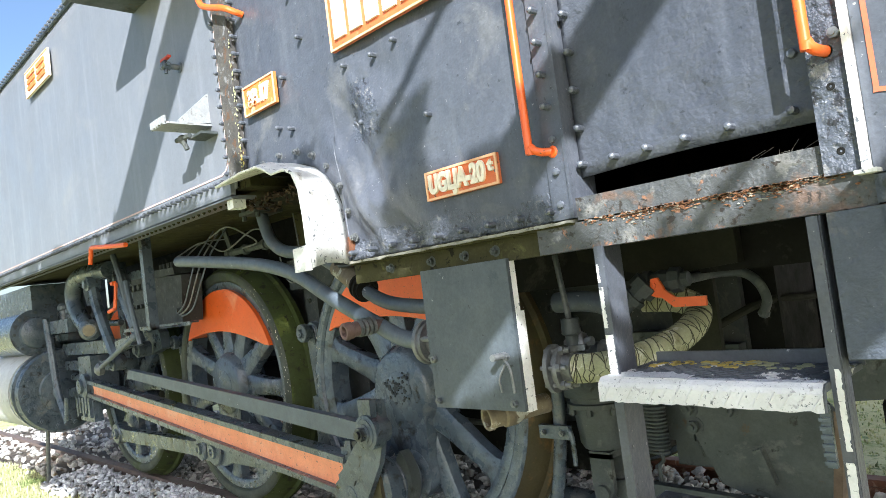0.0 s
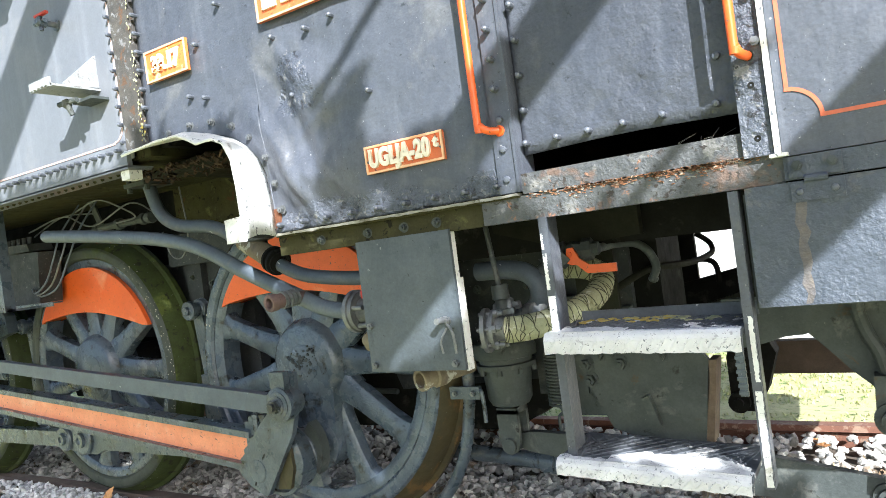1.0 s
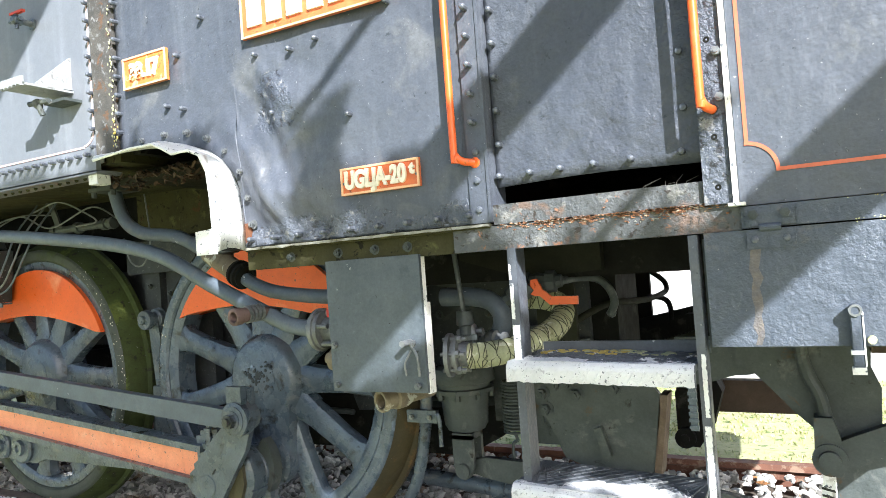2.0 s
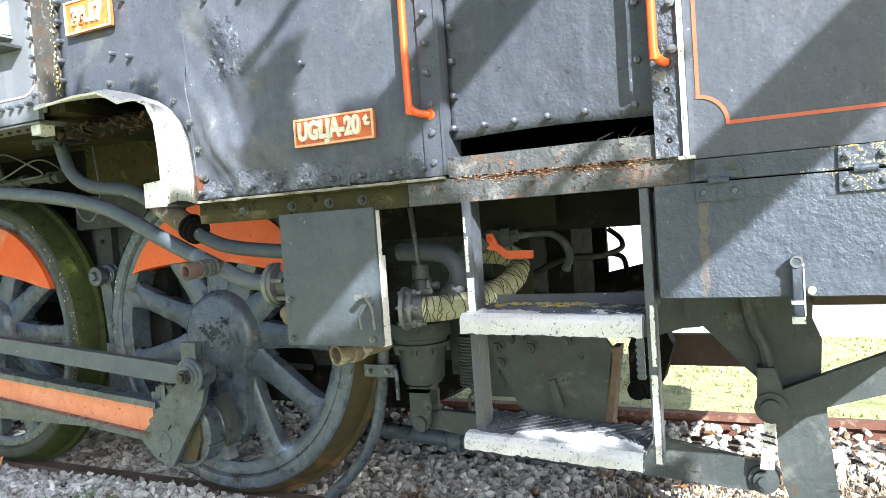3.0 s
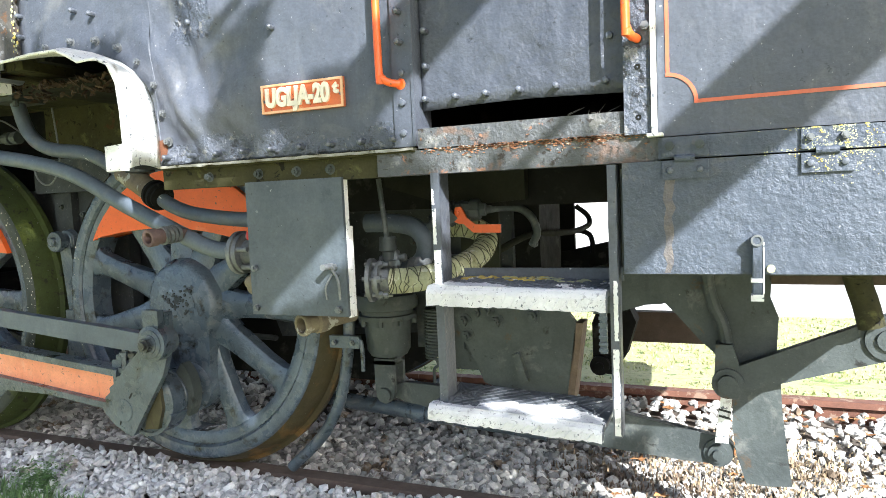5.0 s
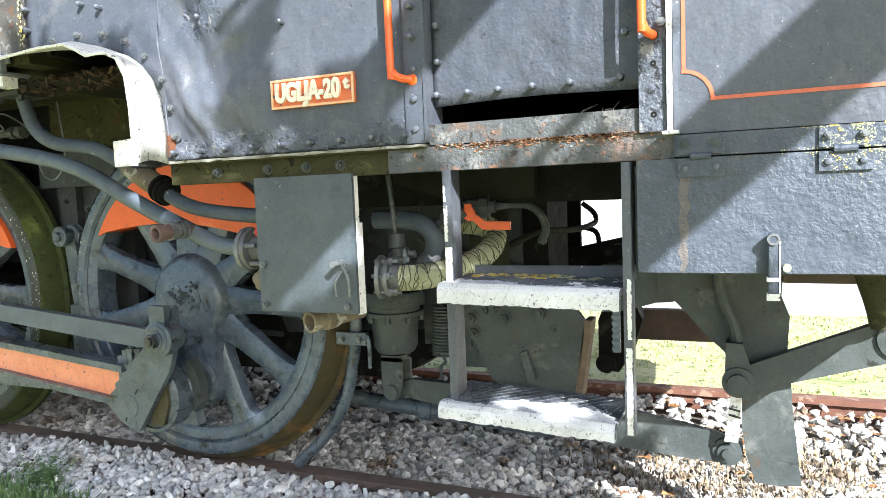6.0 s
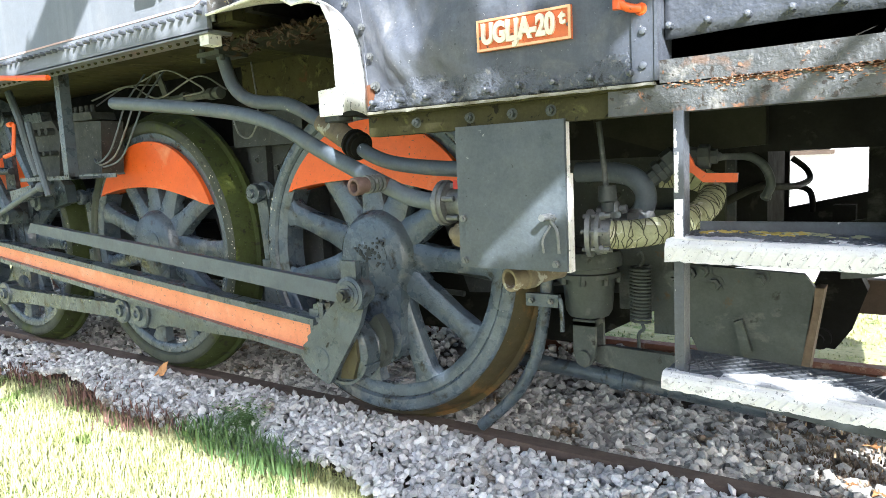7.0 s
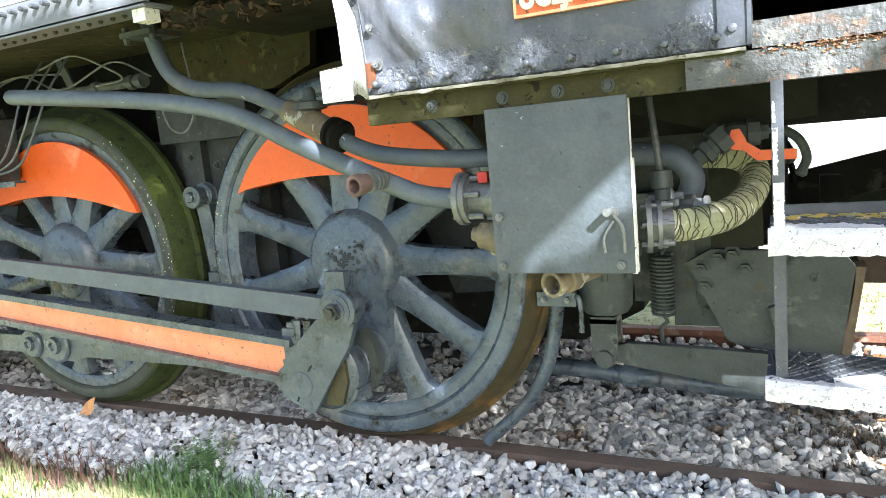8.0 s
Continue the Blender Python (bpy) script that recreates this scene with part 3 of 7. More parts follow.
for r in range(3):
    for i in range(2):
        bm = B()
        box(bm, -2.74 + 0.22 * i, -2.57 + 0.22 * i, -0.034, -0.026, 2.685 + 0.04 * r, 2.71 + 0.04 * r)
        part("raised_bar", bm, M_SIGNYEL, p)

# white lip of the arch
LIP = [(-0.25, 1.588), (-0.1, 1.585), (0.05, 1.578), (0.17, 1.562), (0.26, 1.546), (0.33, 1.522), (0.385, 1.485), (0.425, 1.437), (0.449, 1.38), (0.460, 1.31), (0.464, 1.25), (0.464, 1.19)]
LIP_OUT = [(0.02, 1.516), (0.10, 1.522), (0.20, 1.529), (0.30, 1.527), (0.345, 1.508), (0.385, 1.486), (0.45, 1.488), (0.497, 1.468), (0.525, 1.415), (0.533, 1.34), (0.535, 1.25), (0.54, 1.182)]
bm = B()
rows = []
for k in range(7):
    f = k / 6
    rows.append([bm.verts.new((a[0] + (b[0] - a[0]) * f, -0.2 * f, a[1] + (b[1] - a[1]) * f + 0.012 * math.sin(3.1 * f) * (i > 2))) for i, (a, b) in enumerate(zip(LIP, LIP_OUT))])
for ra, rb in zip(rows, rows[1:]):
    for i in range(len(LIP) - 1):
        bm.faces.new((ra[i], ra[i + 1], rb[i + 1], rb[i]))
lip = part("arch_lip", bm, M_WHITE, cab_side, "white painted lip round the arch", smooth=True)
m = lip.modifiers.new("thick", "SOLIDIFY")
m.thickness, m.offset = 0.008, 0
bm = B()
prism(bm, [(0.478, 1.178), (0.55, 1.178), (0.545, 1.25), (0.478, 1.246)], -0.212, -0.2)
part("lip_foot", bm, M_WHITE, cab_side, bevel=0.002)
for x, z in ((0.02, 1.605), (0.13, 1.61), (0.235, 1.60), (0.325, 1.567), (0.405, 1.515), (0.465, 1.44), (0.492, 1.355), (0.5, 1.27)):
    piece("bolt", BOLT_LIGHT, lip, at(x, 0, z))
bm = B()
box(bm, 0.468, 0.49, -0.004, 0.006, 1.205, 1.275)
part("rust_patch", bm, surf("raw_rust", RUST, (0.1, 0.04, 0.02), 30, 0.9), cab_side)

# rivets of the side sheet
for i in range(9):
    piece("rivet", RIVET, cab_side, at(0.50 + 0.095 * i, -0.002, 1.222))
for x, z in ((0.16, 1.70), (0.235, 1.68), (0.22, 1.86), (0.34, 1.96), (0.565, 1.79), (0.70, 1.78), (0.80, 1.79), (1.05, 1.84), (0.62, 2.1), (0.30, 2.12), (0.62, 1.60), (0.9, 1.55)):
    piece("rivet", RIVET, cab_side, at(x, 0.002, z))
bm = B()
box(bm, 1.262, 1.314, -0.008, 0.02, 1.2, 2.9)
strap = part("door_strap", bm, M_BODY, loco, "riveted vertical strap beside the doorway", bevel=0.002)
for i in range(14):
    piece("rivet", RIVET_FLAT if i < 3 else RIVET, strap, at(1.289, -0.008, 1.235 + 0.075 * i))
bm = B()
box(bm, 1.3145, 1.322, -0.012, 0.09, 1.2, 2.9)
part("door_jamb_edge", bm, M_BODY, loco)


# door panel and slot
def door_dent(x, z):
    return 0.004 * noise.noise(Vector((x * 4, z * 4, 9))) + 0.006 * math.exp(-((x - 1.62) / 0.1) ** 2 - ((z - 1.40) / 0.05) ** 2) * math.sin(40 * (x + z))


door = sheet("door_panel", [1.324 + 0.0127 * i for i in range(42)], lambda x: 1.293 + 0.004 * math.sin(9 * x), 2.75, 50, 0.035, door_dent, M_DOOR, loco, "dark grey-blue cab door, pitted paint")
for x in (1.338, 1.42, 1.50, 1.585, 1.675, 1.79):
    piece("rivet", RIVET, door, at(x, 0.035, 1.318))
for i in range(11):
    piece("rivet", RIVET, door, at(1.342, 0.035, 1.40 + 0.088 * i))
    piece("rivet", RIVET_FLAT, door, at(1.80, 0.035, 1.42 + 0.13 * i))
# cab interior coloured near black so the door slot reads as deep shade
cab_shell = part("cab_floor", box(B(), 0.3, 2.6, 0.052, 2.66, 1.20, 1.236), M_DARK, loco, "cab floor, shade put into its near-black colour")
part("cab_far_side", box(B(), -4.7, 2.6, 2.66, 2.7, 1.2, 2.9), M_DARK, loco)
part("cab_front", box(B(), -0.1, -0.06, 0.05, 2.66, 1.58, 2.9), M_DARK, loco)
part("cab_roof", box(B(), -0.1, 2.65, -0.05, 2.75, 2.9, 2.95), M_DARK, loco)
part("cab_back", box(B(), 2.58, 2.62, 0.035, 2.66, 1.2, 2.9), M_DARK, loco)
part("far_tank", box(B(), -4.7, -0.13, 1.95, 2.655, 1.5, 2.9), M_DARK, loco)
rr = random.Random(5)
bm = B()
for k in range(7):
    x, y = rr.gauss(1.73, 0.03), rr.uniform(0.056, 0.10)
    tube(bm, [(x, y, 1.236), (x + rr.gauss(0, 0.008), y - 0.004, 1.252), (x + rr.gauss(0, 0.022), y - 0.008, 1.245 + rr.uniform(0, 0.026))], 0.0004, 4, 1)
tagged(part("dry_stalk", bm, M_EDGE, cab_shell), "bleached dry weed stalks on the cab floor", kind="stuff")

# floor beam
bm = B()
box(bm, 1.322, 1.905, 0.0, 0.05, 1.193, 1.243)
ledge = part("sill_angle", bm, M_BEAM, loco, "peeling rusty door sill", bevel=0.006, segs=2)
bm = B()
box(bm, 1.20, 1.905, 0.004, 0.06, 1.128, 1.190)
part("side_beam", bm, M_BEAM, loco, "peeling rusty floor beam with scaled paint", bevel=0.004)
bm = B()
box(bm, 0.44, 1.20, 0.03, 0.075, 1.128, 1.187)
mossbeam = part("side_beam_mossy", bm, M_MOSS, loco, "mossy green floor beam", bevel=0.003)
for x in (0.80, 0.93, 1.04, 0.62):
    piece("bolt", BOLT, mossbeam, at(x, 0.03, 1.158) @ Matrix.Diagonal((0.8, 0.8, 0.8, 1)))
bm = B()
box(bm, 0.46, 1.31, 0.0, 0.6, 1.186, 1.199)
part("floor_plate", bm, M_MOSS, loco)
bm = B()
rr = random.Random(41)
pale = B()
for k in range(760):
    x = rr.choice((rr.gauss(1.50, 0.05), rr.gauss(1.75, 0.06), rr.gauss(1.75, 0.06), rr.uniform(1.33, 1.89)))
    if not 1.33 < x < 1.893:
        continue
    z = 1.1925 - abs(rr.gauss(0, 0.008)) * (1 + noise.noise(Vector((x * 14, 0, 3))))
    w, h = rr.uniform(0.001, 0.0055), rr.uniform(0.0007, 0.0022)
    n = 9
    ring = [(x + w * math.cos(6.283 * q / n) * rr.uniform(0.55, 1.2), z + h * math.sin(6.283 * q / n) * rr.uniform(0.5, 1.3)) for q in range(n)]
    prism(bm if k % 5 else pale, ring, 0.0012 if z < 1.188 else -0.0022, 0.0052)
tagged(part("flaked_paint", pale, M_EDGE, ledge), "curled pale paint flakes", kind="stuff")
tagged(part("rust_scale", bm, M_SCALE, ledge), "flaking brown rust along the seam", kind="stuff")

# post with white edge
bm = B()
box(bm, 1.835, 1.892, -0.012, 0.05, 1.188, 2.8)
post = part("cab_post", bm, M_PIT, loco, "pitted dark corner post", bevel=0.003)
bm = B()
box(bm, 1.8945, 1.9045, -0.022, 0.05, 1.186, 2.8)
part("white_edge", bm, M_WHITE, post, "white painted edge strip", bevel=0.002)
bm = B()
box(bm, 1.885, 1.918, -0.034, 0.01, 1.180, 1.187)
part("edge_foot", bm, M_WHITE, post)
for z in (1.225, 1.335, 1.55, 1.66):
    bm = B()
    lathe(bm, (1.866, -0.0115, z), (0, -1, 0), [(0, 0.0068), (0.0012, 0.0068), (0.0014, 0.0045), (0.0006, 0.0040), (0.0004, 0.0)], 14)
    part("screw_hole", bm, M_DARK, post, smooth=True)


def grab_rail(x, z0, z1, out, foot_dx, label):
    """A bent orange grab rail with a fixing foot at its lower end."""
    bm = B()
    tube(bm, [(x, -out, z1), (x, -out, (z0 + z1) / 2), (x, -out, z0 + 0.05), (x + foot_dx * 0.15, -out, z0 + 0.018), (x + foot_dx * 0.5, -out * 0.8, z0 + 0.004), (x + foot_dx, -0.012, z0)], 0.0098, 12, 6)
    g = part("grab_rail", bm, M_ORANGE, loco, label, smooth=True)
    bm = B()
    lathe(bm, (x + foot_dx, 0.0, z0), (0, -1, 0), [(0, 0.016), (0.006, 0.016), (0.012, 0.011)], 14)
    part("rail_foot", bm, M_WHITE if foot_dx < 0.03 else M_ORANGE, g, smooth=True)
    return g


grab_rail(1.239, 1.358, 2.5, 0.036, 0.045, "bright orange bent grab rail")
grab_rail(1.847, 1.395, 2.5, 0.045, 0.020, "bright orange grab rail, worn at its foot")
for z in (1.42, 1.52):
    piece("bolt", BOLT_LIGHT, post, at(1.884, -0.012, z))
bm = B()
tube(bm, [(-0.25, -0.055, 2.52), (-0.245, -0.055, 2.36), (-0.225, -0.055, 2.285), (-0.16, -0.055, 2.245), (-0.05, -0.055, 2.20), (-0.02, -0.03, 2.18), (-0.015, 0.0, 2.172)], 0.012, 10)
part("hand_hook", bm, M_ORANGE, loco, "short bent orange hand hook", smooth=True)

# bunker side, strip, drawer flap
bm = B()
box(bm, 1.906, 2.62, 0.0, 0.03, 1.180, 2.85)
bunker = part("bunker_side", bm, M_BODY, loco, "dark grey-blue coal bunker side with orange lining", bevel=0.002)
bm = B()
box(bm, 1.924, 1.932, -0.002, 0.004, 1.313, 2.5)
box(bm, 1.982, 2.62, -0.002, 0.004, 1.247, 1.255)
prism(bm, arc(1.924, 1.251, 0.066, 90, -3, 12) + arc(1.924, 1.251, 0.058, -4, 91, 12), -0.0024, 0.004)
part("lining_stripe", bm, M_LINE, bunker, "orange lining stripe with a scalloped corner")
bm = B()
box(bm, 1.906, 2.62, -0.006, 0.03, 1.1305, 1.1775)
strip = part("hinge_strip", bm, M_FLAP, loco, "dark strip carrying the flap hinges", bevel=0.003)
bm = B()
box(bm, 1.826, 2.62, -0.004, 0.02, 0.876, 1.127)
flap = part("toolbox_flap", bm, M_FLAP, loco, "blistered dark toolbox flap hung on two hinges", bevel=0.004)
bm = B()
box(bm, 1.818, 2.62, 0.024, 0.5, 0.870, 1.115)
part("toolbox_body", bm, M_IRON, loco, bevel=0.004)
for hx in (1.914, 2.186):
    bm = B()
    box(bm, hx, hx + 0.095, -0.013, 0.0, 1.134, 1.177)
    box(bm, hx, hx + 0.095, -0.011, 0.0, 1.086, 1.126)
    cyl(bm, (hx + 0.026, -0.012, 1.130), (hx + 0.068, -0.012, 1.130), 0.0085, seg=10)
    h = part("hinge", bm, M_FLAP, flap, "painted butt hinge, lichen on it" if hx > 2 else "painted butt hinge", bevel=0.002)
    for dx in (0.016, 0.078):
        piece("bolt", BOLT if hx < 2 else BOLT_LIGHT, h, at(hx + dx, -0.011, 1.158) @ Matrix.Diagonal((0.8, 0.8, 0.8, 1)))
        piece("rivet", RIVET_FLAT, h, at(hx + dx, -0.011, 1.105) @ Matrix.Diagonal((0.8, 0.8, 0.8, 1)))
rr = random.Random(77)
bm, bm2 = B(), B()
for k in range(1500):
    x, z = rr.gauss(2.262, 0.034), rr.gauss(1.138, 0.03)
    if k % 3 == 0:
        x, z = rr.gauss(2.25, 0.07), rr.choice((1.1765, 1.1325, 1.1255)) + rr.gauss(0, 0.0016)
    if not (2.10 < x < 2.38 and 0.99 < z < 1.178) or 1.1265 < z < 1.131 or noise.noise(Vector((x * 60, 4, z * 60))) < -0.05:
        continue
    on = 2.188 < x < 2.279
    y = (-0.0132 if z > 1.13 else -0.0112) if on and 1.087 < z < 1.177 else (-0.0062 if z > 1.13 else -0.0042)
    bmesh.ops.create_icosphere(bm2 if noise.noise(Vector((x * 35, 9, z * 35))) > 0.18 else bm, subdivisions=1, radius=rr.uniform(0.0006, 0.0016), matrix=pose(x, y, z) @ Matrix.Diagonal((1.2, 0.35, 1, 1)))
tagged(part("lichen", bm, M_LICHENPALE, flap), "pale lichen round the hinge", kind="stuff")
tagged(part("lichen", bm2, M_LICHEN, flap), "yellow lichen round the hinge", kind="stuff")
M_STAIN = surf("brown_run", (0.135, 0.112, 0.09), (0.085, 0.085, 0.092), 26, 0.5, 0.7, bump=0.8, bscale=110)
bm = B()
left = [(1.919 + 0.004 * math.sin(3.1 * k) - 0.003 * (k % 3), 1.084 - 0.0205 * k) for k in range(11)]
right = [(1.936 + 0.004 * math.sin(2.3 * k + 1) + 0.002 * (k % 2) - 0.0006 * k, 1.084 - 0.0205 * k) for k in range(11)]
prism(bm, left + right[::-1], -0.0046, -0.003)
part("rust_run", bm, M_STAIN, flap, "brown run of rust below the hinge")
bm = B()
box(bm, 2.092, 2.112, -0.028, -0.012, 0.825, 0.952)
bmesh.ops.create_cone(bm, cap_ends=True, segments=12, radius1=0.013, radius2=0.013, depth=0.02, matrix=pose(2.102, -0.02, 0.95, 90))
latch = part("flap_latch", bm, M_FLAP, flap, "hanging latch bar with white worn ends", bevel=0.002)
part("latch_edge", box(B(), 2.1125, 2.1155, -0.029, -0.012, 0.838, 0.945), M_WHITE, latch)
part("latch_tip", box(B(), 2.089, 2.114, -0.031, -0.010, 0.822, 0.836), M_WHITE, latch)
part("latch_band", box(B(), 2.089, 2.114, -0.031, -0.010, 0.862, 0.870), M_WHITE, latch)
bm = B()
lathe(bm, (2.102, -0.012, 0.95), (0, -1, 0), [(0, 0.0125), (0.02, 0.0125), (0.02, 0.008), (0.0, 0.008)], 16)
part("latch_ring", bm, M_STEEL, latch)
bm = B()
lathe(bm, (2.128, -0.004, 0.888), (0, -1, 0), [(0, 0.009), (0.012, 0.008)], 10)
part("latch_stud", bm, M_LICHENPALE, flap)

# hung valve box
bm = B()
box(bm, 0.757, 1.079, 0.018, 0.03, 0.752, 1.135)
vbox = part("valve_box_front", bm, M_BOX, loco, "grey-green sheet cover plate, scratched", bevel=0.003)
bm = B()
box(bm, 1.072, 1.081, 0.031, 0.062, 0.748, 1.0)
box(bm, 1.074, 1.079, 0.031, 0.05, 1.0, 1.13)
part("cover_side", bm, M_WHITE, vbox, "white painted side flange", bevel=0.003)
for x, z in ((0.777, 0.772), (1.052, 0.772), (0.777, 0.887), (1.045, 0.89)):
    piece("bolt", BOLT_LIGHT, vbox, at(x, 0.018, z))
bm = B()
cyl(bm, (1.035, 0.018, 0.893), (1.035, -0.03, 0.893), 0.009, seg=10)
tube(bm, [(1.04, 0.008, 0.885), (1.06, 0.004, 0.855), (1.063, 0.006, 0.80)], 0.004, 8)
tube(bm, [(1.04, 0.008, 0.87), (1.02, 0.004, 0.835), (1.02, 0.008, 0.80)], 0.003, 8)
part("split_pin", bm, M_STEEL, vbox, smooth=True)

# ---- wheels ----
WX, WR = (0.0, -1.524, -3.048), 0.686


def wheel_set():
    """One spoked driving wheel about its own axis; outer face at y = 0."""
    bm = B()
    lathe(bm, (0, 0, 0), (0, 1, 0), [(0.012, 0.585), (0.002, 0.594), (0, 0.604), (0.0, 0.630), (0.005, 0.638), (0.05, WR - 0.018), (0.10, WR - 0.006), (0.112, WR + 0.012), (0.135, WR + 0.012), (0.14, WR), (0.14, 0.585), (0.012, 0.585)], 96)
    tyre = bm
    bm = B()
    lathe(bm, (0, 0.02, 0), (0, 1, 0), [(0.004, 0.535), (-0.004, 0.545), (-0.006, 0.572), (-0.006, 0.583), (0.10, 0.584), (0.10, 0.535), (0.004, 0.535)], 96)
    rim = bm
    spokes = []
    for k in range(11):
        bm = B()
        a = radians(-2 + 32.727 * k)
        d, s = Vector((math.cos(a), 0, math.sin(a))), Vector((-math.sin(a), 0, math.cos(a)))
        rows = []
        for r, w, t in ((0.14, 0.080, 0.048), (0.20, 0.062, 0.043), (0.27, 0.052, 0.038), (0.42, 0.046, 0.034), (0.50, 0.050, 0.035), (0.55, 0.078, 0.040)):
            c = d * r + Vector((0, 0.06, 0))
            rows.append([bm.verts.new(c + s * (w * math.copysign(abs(math.cos(q)) ** 0.55, math.cos(q))) + Vector((0, t * math.copysign(abs(math.sin(q)) ** 0.55, math.sin(q)), 0))) for q in (2 * math.pi * i / 12 for i in range(12))])
        for ra, rb in zip(rows, rows[1:]):
            for i in range(12):
                bm.faces.new((ra[i], ra[(i + 1) % 12], rb[(i + 1) % 12], rb[i]))
        spokes.append(bm)
    bm = B()
    lathe(bm, (0, -0.03, 0), (0, 1, 0), [(0.004, 0.15), (0.012, 0.164), (0.03, 0.176), (0.06, 0.19), (0.11, 0.20), (0.17, 0.17)], 40)
    lathe(bm, (0.0, -0.03, 0), (0, 1, 0), [(0.0, 0.075), (0.002, 0.082), (0.03, 0.085)], 11)
    lathe(bm, (0.03, -0.035, -0.335), (0, 1, 0), [(0.0, 0.08), (0.012, 0.10), (0.08, 0.105), (0.14, 0.10)], 28)
    prism(bm, [(-0.13, -0.1), (0.14, -0.1), (0.125, -0.33), (-0.06, -0.33)], -0.02, 0.10)
    hub = bm
    bm = B()
    out = arc(0, 0, 0.541, 151, 23, 40)
    low = [(0.455 - 0.925 * i / 20, 0.215 + 0.055 * i / 20 + 0.062 * math.sin(math.pi * i / 20)) for i in range(21)]
    prism(bm, out + low, -0.004, 0.10)
    weight = bm
    return tyre, rim, spokes, hub, weight


tyre_bm, rim_bm, spoke_bms, hub_bm, weight_bm = wheel_set()
parts_src = [("tyre", mesh_of("tyre", tyre_bm, M_WHEEL, True), "")]
bm = B()
lathe(bm, (0, 0, 0), (0, 1, 0), [(0.009, 0.6445), (0.05, WR - 0.0155), (0.10, WR - 0.003), (0.111, WR + 0.015), (0.137, WR + 0.015), (0.137, WR - 0.03), (0.06, WR - 0.04), (0.009, 0.6445)], 96)
parts_src.append(("tread_band", mesh_of("tread_band", bm, M_TREAD, True), "mossy rusty running tread"))
parts_src.append(("hub", mesh_of("hub", hub_bm, M_WHEEL, True), ""))
parts_src += [("spoke", mesh_of("spoke", b, M_WHEEL, True), "") for b in spoke_bms]
parts_src.append(("counterweight", mesh_of("counterweight", weight_bm, M_ORANGE, False), "bright orange crescent counterweight"))
rim_me = mesh_of("wheel", rim_bm, M_WHEEL, True)
green = {}
for name, me, lab in parts_src:
    if name in ("tyre", "tread_band"):
        green[name] = me.copy()
        green[name].materials[0] = M_GREENTYRE if name == "tyre" else M_GREENTREAD
for side in (0, 1):
    for x in WX:
        w = new("wheel", rim_me)
        w.parent = loco
        w.matrix_basis = pose(x, 0.53, WR) if side == 0 else pose(x, 2.20, WR, 0, 0, 180)
        tagged(w, "spoked steel driving wheel, dark grey paint and moss")
        for name, me, lab in parts_src:
            if x != WX[0] and name in green:
                me = green[name]
            o = piece(name, me, w, Matrix())
            if lab:
                tagged(o, lab)
rr = random.Random(21)
for w, a0, a1, n in ((0, 150, 200, 40), (1, -45, 60, 130), (2, -40, 50, 40)):
    bm = B()
    for k in range(n):
        a, r = radians(rr.uniform(a0, a1)), rr.choice((rr.gauss(0.634, 0.006), rr.uniform(0.60, 0.66)))
        y = -0.0005 if r < 0.632 else (r - 0.632) * 1.05 - 0.001
        q = 0.0007 + 0.0028 * rr.random() ** 2.5
        bmesh.ops.create_icosphere(bm, subdivisions=1, radius=q, matrix=pose(WX[w] + r * math.cos(a), 0.53 + y, WR + r * math.sin(a)) @ Matrix.Diagonal((1, 0.4, rr.uniform(0.8, 2.0), 1)))
    tagged(part("paint_specks", bm, M_LETTER, loco), "spatter of white specks along the tyre", kind="stuff")
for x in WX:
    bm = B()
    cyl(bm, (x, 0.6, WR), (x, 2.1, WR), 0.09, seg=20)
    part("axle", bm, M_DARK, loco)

# frame plates, ash pan, brake gear
M_FRAME = surf("greasy_frame", (0.052, 0.058, 0.060), (0.028, 0.032, 0.034), 9, 0.5, 0.8, bump=0.5, bscale=50, spec=0.3, spots=(((0.06, 0.062, 0.058), 14, 0.62, 0.08), ((0.2, 0.2, 0.19), 70, 0.73, 0.03)))
for y in (0.83, 1.87):
    bm = B()
    prism(bm, [(-5.4, 0.62), (-3.3, 0.62), (-3.2, 0.80), (-2.9, 0.80), (-2.8, 0.50), (-1.75, 0.50), (-1.65, 0.80), (-1.4, 0.80), (-1.3, 0.50), (-0.25, 0.50), (-0.13, 0.80), (0.13, 0.80), (0.25, 0.50), (1.05, 0.55), (1.30, 0.70), (1.30, 1.12), (-5.4, 1.3)], y, y + 0.03)
    # the far plate takes the near-black colour that stands for shade
    fp = part("frame_plate", bm, M_FRAME if y < 1 else M_DARK, loco, "dark main frame plate, shade put into the far one's colour")
    fp_near = fp if y < 1 else fp_near
for k in range(14):
    piece("bolt", BOLT, fp_near, at(-0.42 + 0.11 * k, 0.83, 0.90 + 0.05 * (k % 2)))
for k in range(6):
    piece("bolt", BOLT_BIG, fp_near, at(0.34 + 0.12 * k, 0.83, 0.64 + 0.07 * (k % 2)))
for k in range(12):
    piece("bolt", BOLT, fp_near, at(-2.2 + 0.11 * k, 0.83, 0.88 + 0.05 * (k % 2)))
bm = B()
tube(bm, [(0.20, 0.79, 0.60), (0.45, 0.79, 0.575), (0.75, 0.79, 0.58), (1.0, 0.79, 0.62)], 0.016, 10)
tube(bm, [(-0.35, 0.79, 0.78), (-0.2, 0.79, 0.62), (0.0, 0.79, 0.52), (0.25, 0.79, 0.50)], 0.012, 10)
part("frame_pipe", bm, M_IRON, loco, smooth=True)
bm = B()
for k in range(7):
    box(bm, -0.44 + 0.03 * k, 0.44 - 0.03 * k, 0.74, 0.815, 1.02 - 0.013 * k, 1.031 - 0.013 * k)
